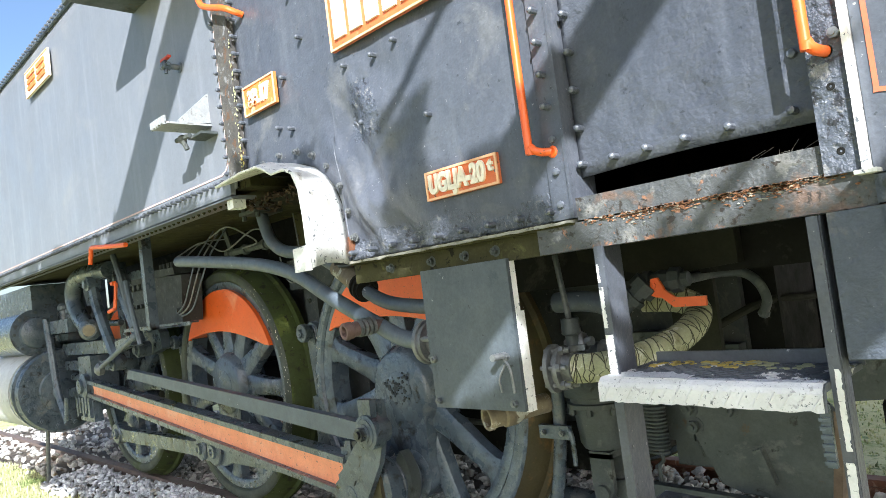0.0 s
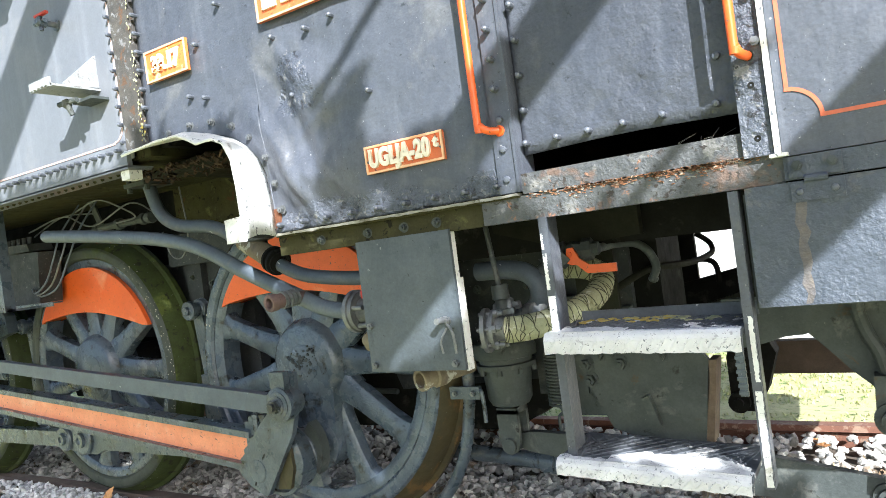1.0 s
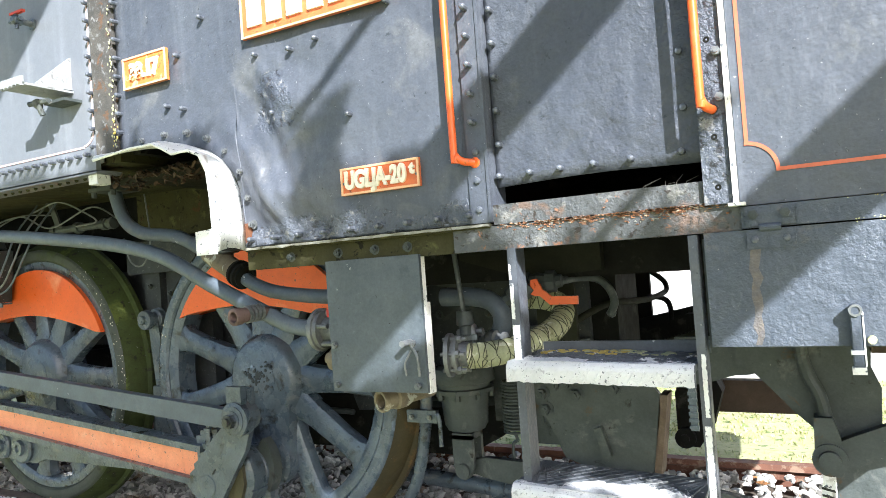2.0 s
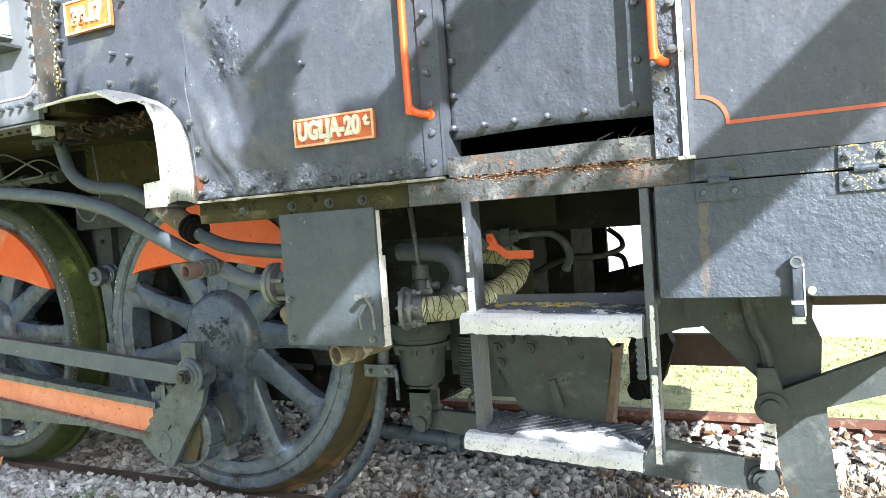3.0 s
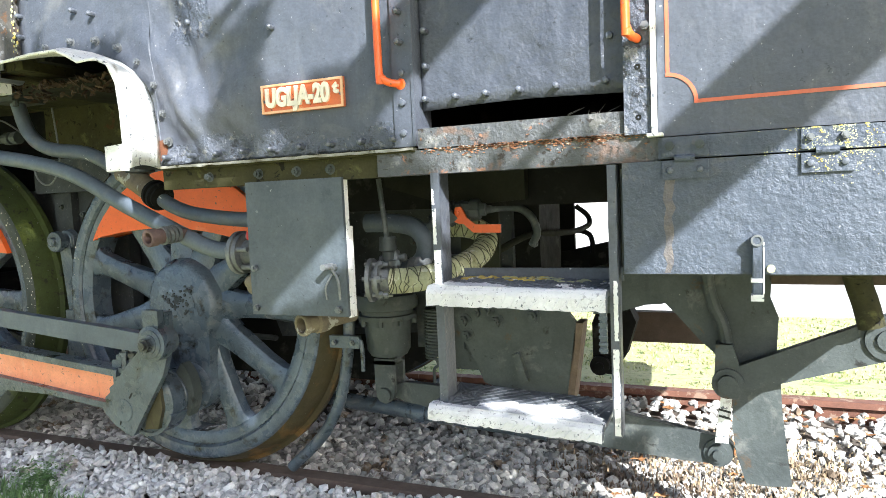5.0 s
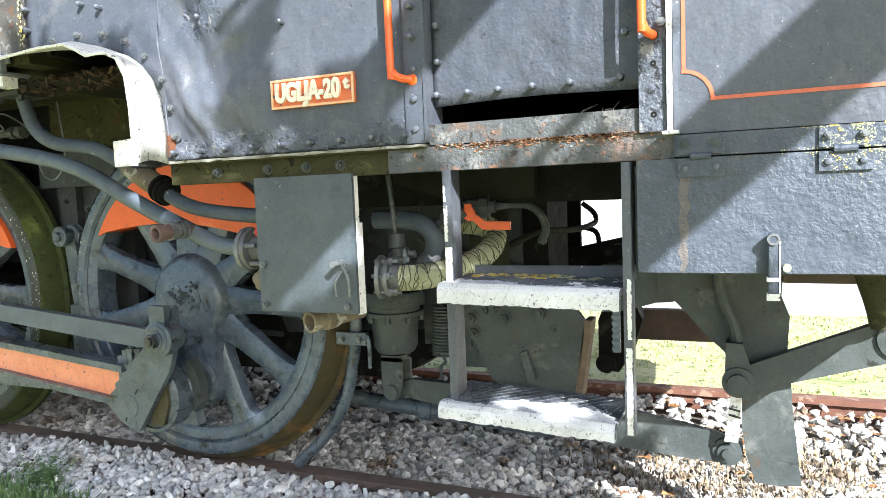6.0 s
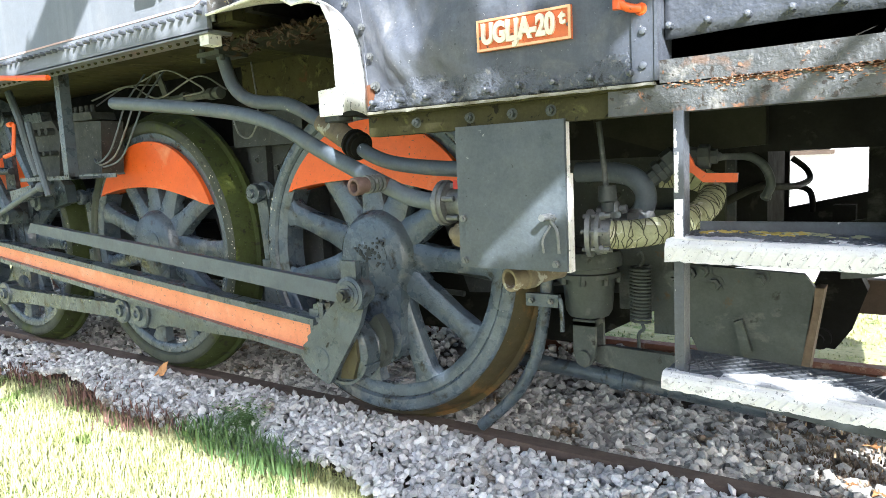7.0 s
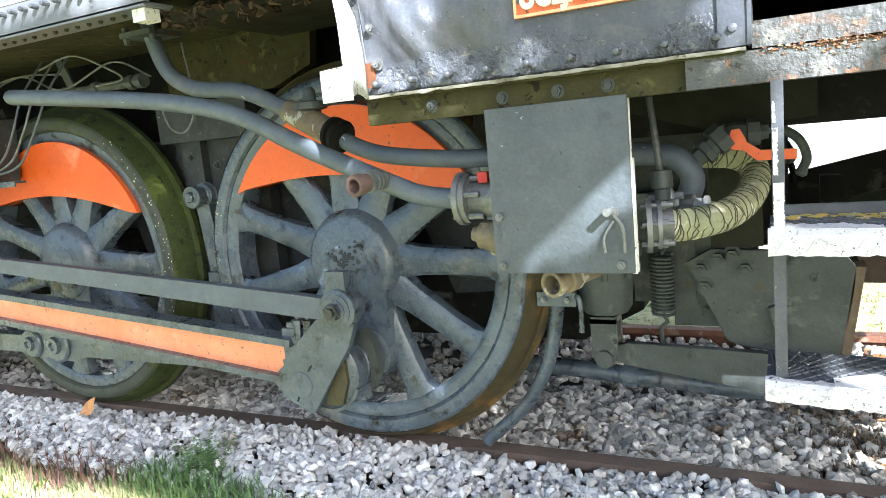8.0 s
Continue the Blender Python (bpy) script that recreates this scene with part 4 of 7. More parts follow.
box(bm, -0.045, 0.045, 0.73, 0.825, 0.91, 1.05)
part("leaf_spring", bm, M_IRON, loco, "stacked leaf spring above the axle", bevel=0.002)
# blocks added between the frames, near black to deepen the shade behind the wheels
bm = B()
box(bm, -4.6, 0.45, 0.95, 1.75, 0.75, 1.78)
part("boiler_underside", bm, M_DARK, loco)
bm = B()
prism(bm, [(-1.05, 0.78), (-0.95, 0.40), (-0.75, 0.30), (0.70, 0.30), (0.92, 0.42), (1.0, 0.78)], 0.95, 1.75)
part("ash_pan", bm, M_DARK, loco, "ash pan between the wheels, shade painted near black")
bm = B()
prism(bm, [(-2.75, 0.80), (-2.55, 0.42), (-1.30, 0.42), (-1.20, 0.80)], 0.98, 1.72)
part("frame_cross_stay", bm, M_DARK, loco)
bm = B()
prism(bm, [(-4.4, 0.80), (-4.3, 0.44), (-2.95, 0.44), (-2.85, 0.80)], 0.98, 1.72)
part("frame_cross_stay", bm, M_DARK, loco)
bm = B()
box(bm, -0.91, -0.80, 0.70, 0.82, 0.25, 1.17)
box(bm, -0.98, -0.50, 0.66, 0.80, 1.165, 1.32)
hanger = part("frame_stay", bm, M_FRAME, loco, "dark blue-grey frame stay between the wheels", bevel=0.006)
for x, z in ((-0.86, 1.10), (-0.72, 1.06), (-0.6, 1.10), (-0.9, 0.85)):
    piece("bolt", BOLT, hanger, at(x, 0.70, z))
bm = B()
box(bm, -0.98, -0.50, 0.74, 0.80, 0.55, 1.165)
part("stay_web", bm, M_FRAME, loco, bevel=0.004)
for x0 in (-0.72, -2.25):
    bm = B()
    prism(bm, [(x0 - 0.03, 0.95), (x0 + 0.03, 0.95), (x0 + 0.10, 0.45), (x0 + 0.02, 0.45)], 0.58, 0.62)
    lathe(bm, (x0, 0.62, 0.945), (0, -1, 0), [(0, 0.05), (0.03, 0.05), (0.03, 0.034), (0.06, 0.034), (0.06, 0.045), (0.09, 0.045), (0.09, 0.02), (0.105, 0.02)], 20)
    bmesh.ops.create_cube(bm, size=1, matrix=pose(x0 + 0.06, 0.58, 0.5) @ Matrix.Diagonal((0.10, 0.06, 0.28, 1)))
    part("brake_hanger", bm, M_GEAR, loco, "brake hanger with a round pin", bevel=0.003)
bm = B()
prism(bm, [(-0.93, 1.56), (-0.18, 1.56), (-0.2, 1.40), (-0.38, 1.335), (-0.75, 1.335), (-0.93, 1.37)], 0.70, 0.74)
part("ash_apron", bm, M_MOSS, loco, "mossy green apron plate under the tank", bevel=0.003)
bm = B()
box(bm, -0.25, 0.47, 0.18, 0.62, 1.50, 1.55)
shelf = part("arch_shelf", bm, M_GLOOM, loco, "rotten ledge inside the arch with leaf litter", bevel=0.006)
rr = random.Random(9)
for k in range(300):
    x, y = rr.uniform(-0.30, 0.45), rr.uniform(-0.02, 0.20)
    bm = B()
    w, h = rr.uniform(0.006, 0.024), rr.uniform(0.002, 0.007)
    prism(bm, [(-w, -h), (-w * 0.2, -h * 1.6), (w, 0.0), (w * 0.3, h * 1.4), (-w, h)], -0.0015, 0.0015)
    lf = part("leaf_litter", bm, M_LITTER, shelf)
    lf.matrix_basis = pose(x, 0.13 + rr.uniform(-0.07, 0.05), 1.520 - abs(rr.gauss(0, 0.020)) * (1 + 0.6 * noise.noise(Vector((x * 7, 0, 0)))), rr.uniform(0, 180), rr.uniform(-40, 40), rr.uniform(0, 180))
# the arch's inner shade is in this angle's dark olive
bm = B()
box(bm, -0.25, 0.46, 0.1, 0.18, 1.49, 1.515)
part("shelf_angle", bm, M_GLOOM, loco, bevel=0.004)
bm = B()
box(bm, -0.285, -0.235, -0.004, 0.05, 1.487, 1.522)
part("corner_block", bm, M_WHITE, loco, "pale corner block at the tank's foot", bevel=0.01)

# pipes along the side
bm = B()
tube(bm, [(-0.535, 0.28, 1.56), (-0.525, 0.28, 1.50), (-0.475, 0.28, 1.385), (-0.37, 0.28, 1.32), (-0.17, 0.28, 1.288), (-0.03, 0.28, 1.225), (0.03, 0.28, 1.195)], 0.0265, 18)
up = part("feed_pipe", bm, M_PIPE, loco, "bent grey water pipe", smooth=True)
bm = B()
box(bm, -0.60, -0.46, 0.21, 0.35, 1.505, 1.522)
for dx in (-0.06, 0.06):
    cyl(bm, (-0.53 + dx, 0.23, 1.485), (-0.53 + dx, 0.23, 1.54), 0.011, seg=8)
part("pipe_flange", bm, M_IRON, up, bevel=0.003)
bm = B()
tube(bm, [(0.0, 0.28, 1.21), (0.03, 0.278, 1.195)], 0.036, 18)
tube(bm, [(0.03, 0.28, 1.195), (0.08, 0.27, 1.172), (0.17, 0.25, 1.128)], 0.040, 18)
part("strainer_body", bm, M_BRASS, up, "dull brass strainer body", smooth=True)
bm = B()
lathe(bm, (0.09, 0.275, 1.20), (0, 0, 1), [(-0.05, 0.03), (0.0, 0.03), (0.005, 0.05), (0.025, 0.05), (0.03, 0.02), (0.06, 0.018), (0.07, 0.01)], 14)
part("drain_cock", bm, M_IRON, up, smooth=True)
ax = Vector((0.9, -0.25, -0.36)).normalized()
for d in (0.0, 0.028):
    bm = B()
    lathe(bm, Vector((0.18, 0.245, 1.126)) + ax * d, ax, [(0, 0.050), (0.013, 0.050), (0.015, 0.040), (0.024, 0.040)], 24)
    fl = part("pipe_flange", bm, M_DARK, up, "black bolted flange", smooth=True)
bm = B()
tube(bm, [(0.20, 0.24, 1.113), (0.27, 0.235, 1.078), (0.36, 0.23, 1.05), (0.5, 0.23, 1.03), (0.64, 0.23, 1.02), (0.80, 0.23, 1.018)], 0.0245, 16)
part("lower_pipe", bm, M_PIPE, up, smooth=True)
bm = B()
tube(bm, [(-1.09, 0.13, 1.367), (-0.9, 0.13, 1.345), (-0.48, 0.13, 1.291), (-0.22, 0.13, 1.245), (-0.04, 0.13, 1.19), (0.158, 0.13, 1.092), (0.44, 0.13, 0.967), (0.52, 0.13, 0.938), (0.60, 0.13, 0.926), (0.66, 0.13, 0.924)], 0.027, 16)
bmesh.ops.create_icosphere(bm, subdivisions=2, radius=0.027, matrix=pose(-1.09, 0.13, 1.367))
long_pipe = part("long_pipe", bm, M_PIPE, loco, "long grey-blue pipe sloping along the wheels", smooth=True)
bm = B()
lathe(bm, (0.63, 0.13, 0.923), (1, 0, 0), [(0, 0.03), (0.0, 0.068), (0.014, 0.068), (0.016, 0.062), (0.03, 0.062), (0.032, 0.04), (0.06, 0.04), (0.08, 0.05), (0.12, 0.05), (0.14, 0.06)], 28)
fl = part("valve_flange", bm, M_STEEL, long_pipe, "pale weathered valve flange", smooth=True)
for k in range(5):
    a = radians(72 * k + 20)
    bm = B()
    cyl(bm, (0.618, 0.13 + 0.051 * math.cos(a), 0.923 + 0.051 * math.sin(a)), (0.70, 0.13 + 0.051 * math.cos(a), 0.923 + 0.051 * math.sin(a)), 0.008, seg=8)
    part("stud", bm, M_STEEL, fl)
bm = B()
box(bm, 0.70, 0.725, 0.08, 0.11, 0.965, 0.99)
part("red_tag", bm, surf("tag_red", (0.5, 0.03, 0.02), None, 10, 0.5), fl, bevel=0.003)
bm = B()
lathe(bm, (0.655, 0.13, 0.832), (1, 0, -0.12), [(0, 0.018), (0.02, 0.022), (0.022, 0.036), (0.055, 0.04), (0.06, 0.05), (0.10, 0.05), (0.105, 0.042), (0.16, 0.042)], 18)
part("drain_valve", bm, M_BRASS, loco, "yellowish brass drain valve", smooth=True)
bm = B()
lathe(bm, (0.402, -0.015, 0.982), (0.12, 0.98, 0.08), [(0.05, 0.001), (0.05, 0.015), (0.002, 0.017), (0.0, 0.019), (0.0, 0.026), (0.003, 0.028), (0.028, 0.028), (0.032, 0.024), (0.09, 0.024)], 20)
cyl(bm, (0.412, 0.07, 0.989), (0.418, 0.13, 0.985), 0.02, seg=12)
stub = part("test_cock", bm, surf("rusty_brown", (0.085, 0.052, 0.042), (0.12, 0.08, 0.07), 18, 0.7, bump=0.3), loco, "rusty open pipe stub", smooth=True)
bm = B()
for k in range(4):
    lathe(bm, Vector((0.409, 0.035, 0.986)) + Vector((0.002, 0.016, 0.001)) * k, (0.12, 0.98, 0.08), [(0, 0.029), (0.011, 0.029)], 12)
part("wrapped_thread", bm, M_STEEL, stub)
bm = B()
lathe(bm, (0.862, 0.10, 0.705), (0.35, 0.93, 0.05), [(0.07, 0.001), (0.07, 0.022), (0.002, 0.0235), (0.0, 0.026), (0.0, 0.032), (0.003, 0.034), (0.016, 0.034), (0.018, 0.030), (0.05, 0.030), (0.055, 0.036), (0.09, 0.036), (0.11, 0.028), (0.2, 0.028)], 24)
nozzle = part("overflow_nozzle", bm, M_BRASS, loco, "open brass overflow pipe end", smooth=True)

# sanding hose beside the wheel
bm = B()
tube(bm, [(0.735, 0.60, 0.80), (0.728, 0.60, 0.64), (0.718, 0.60, 0.53), (0.688, 0.60, 0.38), (0.655, 0.60, 0.29), (0.60, 0.60, 0.196), (0.52, 0.60, 0.11), (0.43, 0.60, 0.03)], 0.0225, 14)
hose = part("sand_pipe", bm, M_GEAR, loco, "curved sanding pipe ending at the rail", smooth=True)
bm = B()
box(bm, 0.665, 0.79, 0.555, 0.575, 0.53, 0.575)
cl = part("pipe_clamp", bm, M_GEAR, hose, bevel=0.003)
for x in (0.69, 0.765):
    piece("bolt", BOLT_LIGHT, cl, at(x, 0.555, 0.552))
bm = B()
tube(bm, [(0.79, 0.56, 0.56), (0.80, 0.55, 0.56), (0.805, 0.55, 0.53), (0.805, 0.55, 0.45)], 0.008, 8)
part("clamp_hook", bm, M_GEAR, hose, smooth=True)

# worn patch on the hub
rr = random.Random(12)
bm = B()
for k in range(60):
    x, z, w = rr.gauss(0, 0.035), rr.gauss(0.70, 0.03), rr.uniform(0.002, 0.011)
    ring = [(x + w * rr.uniform(0.5, 1.2) * math.cos(6.283 * q / 9), z + w * rr.uniform(0.4, 1.0) * math.sin(6.283 * q / 9)) for q in range(9)]
    prism(bm, ring, 0.4978 - 0.00003 * k, 0.510)
tagged(part("paint_scab", bm, M_FRAME, loco), "black scabs of lifted paint on the hub", kind="stuff")

# rods
def fluted_rod(x0, z0, x1, z1, y, h0, h1, depth, mat_edge, mat_web, label):
    """A rod with a raised edge above and below its coloured web."""
    d = Vector((x1 - x0, 0, z1 - z0)).normalized()
    n = Vector((-d.z, 0, d.x))
    a, b = Vector((x0, 0, z0)), Vector((x1, 0, z1))

    def slab(lo0, hi0, lo1, hi1, ya, yb):
        bm = B()
        q = [a + n * lo0, b + n * lo1, b + n * hi1, a + n * hi0]
        prism(bm, [(p.x, p.z) for p in q], ya, yb)
        return bm
    e = 0.025
    r = part("main_rod", slab(-h0, h0, -h1, h1, y + 0.034, y + depth), mat_edge, loco, label)
    part("rod_web", slab(-h0 + e, h0 - e, -h1 + e, h1 - e, y + 0.028, y + 0.035), mat_web, r, "faded orange web of the rod")
    part("rod_flange", slab(h0 - e, h0, h1 - e, h1, y, y + 0.034), mat_edge, r, bevel=0.002)
    part("rod_flange", slab(-h0, -h0 + e, -h1, -h1 + e, y, y + 0.034), mat_edge, r, bevel=0.002)
    return r


fluted_rod(-3.35, 0.70, -0.12, 0.388, 0.275, 0.058, 0.080, 0.07, M_GEAR, M_ROD, "long main rod, grey edges and orange web")
bm = B()
box(bm, -0.16, -0.05, 0.302, 0.36, 0.29, 0.50)
box(bm, -0.14, -0.04, 0.306, 0.355, 0.27, 0.52)
part("rod_strap", bm, M_GEAR, loco, bevel=0.006)
bm = B()
lathe(bm, (0.0, 0.300, 0.348), (0, 1, 0), [(0, 0.05), (0.004, 0.112), (0.012, 0.124), (0.04, 0.128), (0.075, 0.124), (0.082, 0.095), (0.105, 0.09), (0.20, 0.09), (0.20, 0.06), (0.28, 0.06)], 40)
part("crank_pin", bm, M_GEAR, loco, "big end and crank pin, greasy grey", smooth=True)
bm = B()
prism(bm, [(0.070, 0.425), (0.088, 0.40), (0.094, 0.33), (0.066, 0.252), (0.0, 0.246), (0.028, 0.33)], 0.288, 0.31)
part("bearing_brass", bm, surf("oily_brass", (0.075, 0.066, 0.034), (0.04, 0.035, 0.02), 14, 0.4, 0.65, metal=0.3, bump=0.3, spots=(((0.05, 0.03, 0.02), 18, 0.6, 0.08),)), loco, "olive oily bearing brass", bevel=0.004)
bm = B()
out = arc(-0.005, 0.365, 0.152, 48, -38, 14)
inn = arc(-0.015, 0.365, 0.112, -30, 44, 14)
prism(bm, out + inn, 0.395, 0.44)
part("bearing_collar", bm, M_IRON, loco, "dusty curved bearing collar", bevel=0.005)
bm = B()
prism(bm, arc(0.0, 0.35, 0.134, -20, -140, 14) + arc(0.0, 0.35, 0.122, -140, -20, 14), 0.30, 0.38)
part("big_end_strap", bm, M_GEAR, loco, bevel=0.003)
bm = B()
for x in (-0.085, -0.045):
    lathe(bm, (x, 0.295, 0.47), (0.05, 0, 1), [(0, 0.015), (0.05, 0.015), (0.052, 0.019), (0.066, 0.019), (0.068, 0.009), (0.08, 0.009)], 6)
box(bm, -0.11, -0.02, 0.285, 0.33, 0.455, 0.476)
part("cotter_bolts", bm, M_GEAR, loco, "pair of cotter bolts on the rod end", bevel=0.001)
# return crank
bm = B()
prism(bm, [(0.075, 0.60), (0.15, 0.60), (0.168, 0.55), (0.138, 0.469), (-0.031, 0.227), (-0.045, 0.222), (-0.122, 0.259), (-0.150, 0.285), (-0.168, 0.30), (-0.183, 0.32), (-0.160, 0.350), (-0.165, 0.362), (-0.135, 0.385), (-0.138, 0.402), (-0.11, 0.421), (-0.027, 0.506), (0.031, 0.556)], 0.262, 0.285)
rc = part("return_crank", bm, M_GEAR, loco, "flat grey return crank plate, chipped edge", bevel=0.005, segs=2)
bm = B()
lathe(bm, (-0.073, 0.264, 0.320), (0, -1, 0), [(0, 0.046), (0.004, 0.045), (0.005, 0.042), (0.006, 0.001)], 28)
part("centre_boss", bm, M_GEAR, rc)
bm = B()
prism(bm, [(-0.040, 0.372), (-0.028, 0.388), (-0.020, 0.392), (-0.022, 0.385), (-0.036, 0.368)], 0.2598, 0.264)
part("scratch", bm, M_DARK, rc, "black scratch in the paint")
part("scratch", prism(B(), [(-0.098, 0.262), (-0.090, 0.282), (-0.085, 0.281), (-0.093, 0.261)], 0.2598, 0.264), M_DARK, rc, "black scratch in the paint")
bm = B()
box(bm, 0.100, 0.172, 0.222, 0.25, 0.60, 0.712)
box(bm, 0.110, 0.165, 0.262, 0.30, 0.58, 0.70)
part("crank_head", bm, M_GEAR, rc, bevel=0.006)
bm = B()
lathe(bm, (0.138, 0.30, 0.593), (0, -1, 0), [(0, 0.05), (0.035, 0.05), (0.037, 0.064), (0.085, 0.064), (0.088, 0.05), (0.092, 0.05), (0.093, 0.034), (0.097, 0.034)], 28)
pin = part("rod_pin", bm, M_GEAR, rc, "round greasy rod pin with castle nut", smooth=True)
bm = B()
cyl(bm, (0.138, 0.205, 0.593), (0.138, 0.180, 0.593), 0.026, seg=6)
cyl(bm, (0.138, 0.182, 0.593), (0.138, 0.170, 0.593), 0.015, seg=10)
tube(bm, [(0.108, 0.188, 0.600), (0.138, 0.186, 0.592), (0.170, 0.188, 0.583)], 0.0032, 6, 2)
part("castle_nut", bm, M_GEAR, rc, bevel=0.001)
# eccentric rod
bm = B()
prism(bm, [(-2.25, 0.765), (-2.20, 0.825), (-0.03, 0.638), (0.095, 0.625), (0.095, 0.558), (-0.03, 0.565), (-2.20, 0.772)], 0.225, 0.26)
er = part("eccentric_rod", bm, M_PIPE, loco, "slender grey eccentric rod", bevel=0.004)
# coupling rods
bm = B()
prism(bm, [(-3.02, 0.29), (-3.02, 0.40), (-2.85, 0.385), (-1.75, 0.385), (-1.62, 0.395), (-1.62, 0.30), (-1.75, 0.305), (-2.85, 0.305)], 0.39, 0.45)
prism(bm, [(-1.70, 0.30), (-1.70, 0.395), (-1.62, 0.41), (-1.40, 0.42), (-1.33, 0.39), (-0.2, 0.385), (0.05, 0.42), (0.05, 0.27), (-0.2, 0.30), (-1.33, 0.30), (-1.40, 0.275), (-1.62, 0.285)], 0.40, 0.46)
cr = part("coupling_rod", bm, M_GEAR, loco, "grey coupling rod joining the wheels", bevel=0.006)
for x, r in ((-3.01, 0.075), (-1.665, 0.066), (-1.495, 0.08), (0.03, 0.09)):
    bm = B()
    lathe(bm, (x, 0.45, 0.35), (0, -1, 0), [(0, r), (0.062, r), (0.07, r * 0.9), (0.07, r * 0.5), (0.085, r * 0.45), (0.085, r * 0.25), (0.075, r * 0.2)], 24)
    part("pin_boss", bm, M_GEAR, cr, smooth=True)

# boarding steps
M_NOSING = surf("worn_white_nosing", (0.72, 0.72, 0.71), (0.58, 0.58, 0.57), 14, 0.45, 0.7, grain=0.03, bump=0.9, bscale=110,
               spots=(((0.40, 0.40, 0.395), 60, 0.66, 0.08), ((0.13, 0.14, 0.15), 130, 0.685, 0.03)))
bm = B()
box(bm, 1.352, 1.374, -0.002, 0.006, 0.50, 1.13)
box(bm, 1.352, 1.360, 0.006, 0.095, 0.50, 1.13)
steps = part("boarding_steps", bm, M_BODY, loco, "two-rung boarding steps, white edged, paint worn", bevel=0.002)
bm = B()
box(bm, 1.792, 1.811, -0.004, 0.004, 0.49, 1.125)
box(bm, 1.804, 1.812, 0.004, 0.04, 0.49, 1.125)
part("step_post", bm, M_BODY, steps, bevel=0.002)


def upright_patch(x0, x1, z0, z1, y, seed):
    g = random.Random(seed)
    n = 34
    left_edge = [(x0 + abs(g.gauss(0, 0.0006)), z0 + (z1 - z0) * k / n) for k in range(n + 1)]
    right_edge = [(x1 - abs(g.gauss(0, 0.0016)), z0 + (z1 - z0) * k / n) for k in range(n + 1)]
    part("white_patch", prism(B(), left_edge + right_edge[::-1], y - 0.0015, y + 0.0015), M_WHITE, steps)


upright_patch(1.3535, 1.373, 0.85, 0.935, -0.0025, 1)
upright_patch(1.3535, 1.364, 0.95, 1.04, -0.0025, 2)
upright_patch(1.3535, 1.360, 1.05, 1.09, -0.0025, 3)
upright_patch(1.796, 1.811, 0.495, 0.70, -0.0045, 4)
upright_patch(1.800, 1.811, 0.72, 0.86, -0.0045, 5)


def tread(x0, x1, yf, yb, z, lip, tilt, name):
    bm = B()
    out = [(yf + 0.012, z), (yf, z - 0.012), (yf - 0.004, z - lip), (yf + 0.004, z - lip), (yf + 0.010, z - 0.014), (yb, z - 0.010), (yb, z)]
    a = [bm.verts.new((x0, y, q)) for y, q in out]
    b = [bm.verts.new((x1, y, q + tilt)) for y, q in out]
    bm.faces.new(a), bm.faces.new(b)
    for i in range(len(out)):
        bm.faces.new((a[i], a[(i + 1) % 7], b[(i + 1) % 7], b[i]))
    t = part(name, bm, M_TREAD_PLATE, steps, "chequered steel step tread", bevel=0.0015)
    # raised chequer ribs
    for s in (-1, 1):
        bm = B()
        n = int((x1 - x0) / 0.032)
        for i in range(-4, n + 1):
            pts = []
            for yy in (yf + 0.015, yb - 0.01):
                xx = x0 + 0.032 * i + s * (yy - yf) * 0.9 + (0.10 if s < 0 else 0)
                pts.append((min(max(xx, x0 + 0.004), x1 - 0.004), yy))
            if abs(pts[0][0] - pts[1][0]) > 0.01:
                zz = z + tilt * (pts[0][0] - x0) / (x1 - x0)
                tube(bm, [(pts[0][0], pts[0][1], zz), (pts[1][0], pts[1][1], z + tilt * (pts[1][0] - x0) / (x1 - x0))], 0.0025, 5)
        part("chequer_ribs", bm, M_TREAD_PLATE, t)
    return t


t1 = tread(1.345, 1.790, -0.036, 0.19, 0.846, 0.046, -0.008, "upper_tread")
t2 = tread(1.335, 1.775, -0.036, 0.185, 0.542, 0.034, -0.020, "lower_tread")
def nosing(x0, x1, za, zb, drop, seed):
    """White paint on a tread's bent front lip, chipped along both edges; za, zb: the tread's height at its ends."""
    g = random.Random(seed)
    n = 40
    bm = B()
    rows = []
    for k in range(n + 1):
        f = k / n
        x, z = x0 + (x1 - x0) * f, za + (zb - za) * f
        chip = abs(g.gauss(0, 0.0025))
        back = -0.012 + abs(g.gauss(0, 0.006))
        rows.append([bm.verts.new(p) for p in ((x, -0.0425, z - drop + chip), (x, -0.0415, z - 0.016), (x, -0.0375, z - 0.007), (x, -0.028, z + 0.0012), (x, back, z + 0.0016))])
    for ra, rb in zip(rows, rows[1:]):
        for i in range(4):
            bm.faces.new((ra[i], rb[i], rb[i + 1], ra[i + 1]))
    ob = part("white_nosing", bm, M_NOSING, steps, "chipped white step nosing")
    sol = ob.modifiers.new("thick", "SOLIDIFY")
    sol.thickness, sol.offset = 0.0016, 0
    bm = B()
    for k in range(int((x1 - x0) / 0.026)):
        x = x0 + 0.012 + 0.026 * k
        z = za + (zb - za) * (x - x0) / (x1 - x0)
        tube(bm, [(x, -0.0432, z - drop + 0.006), (x + 0.018, -0.0428, z - 0.014)], 0.0016, 5, 1)
    part("chequer_ribs", bm, M_NOSING, ob)


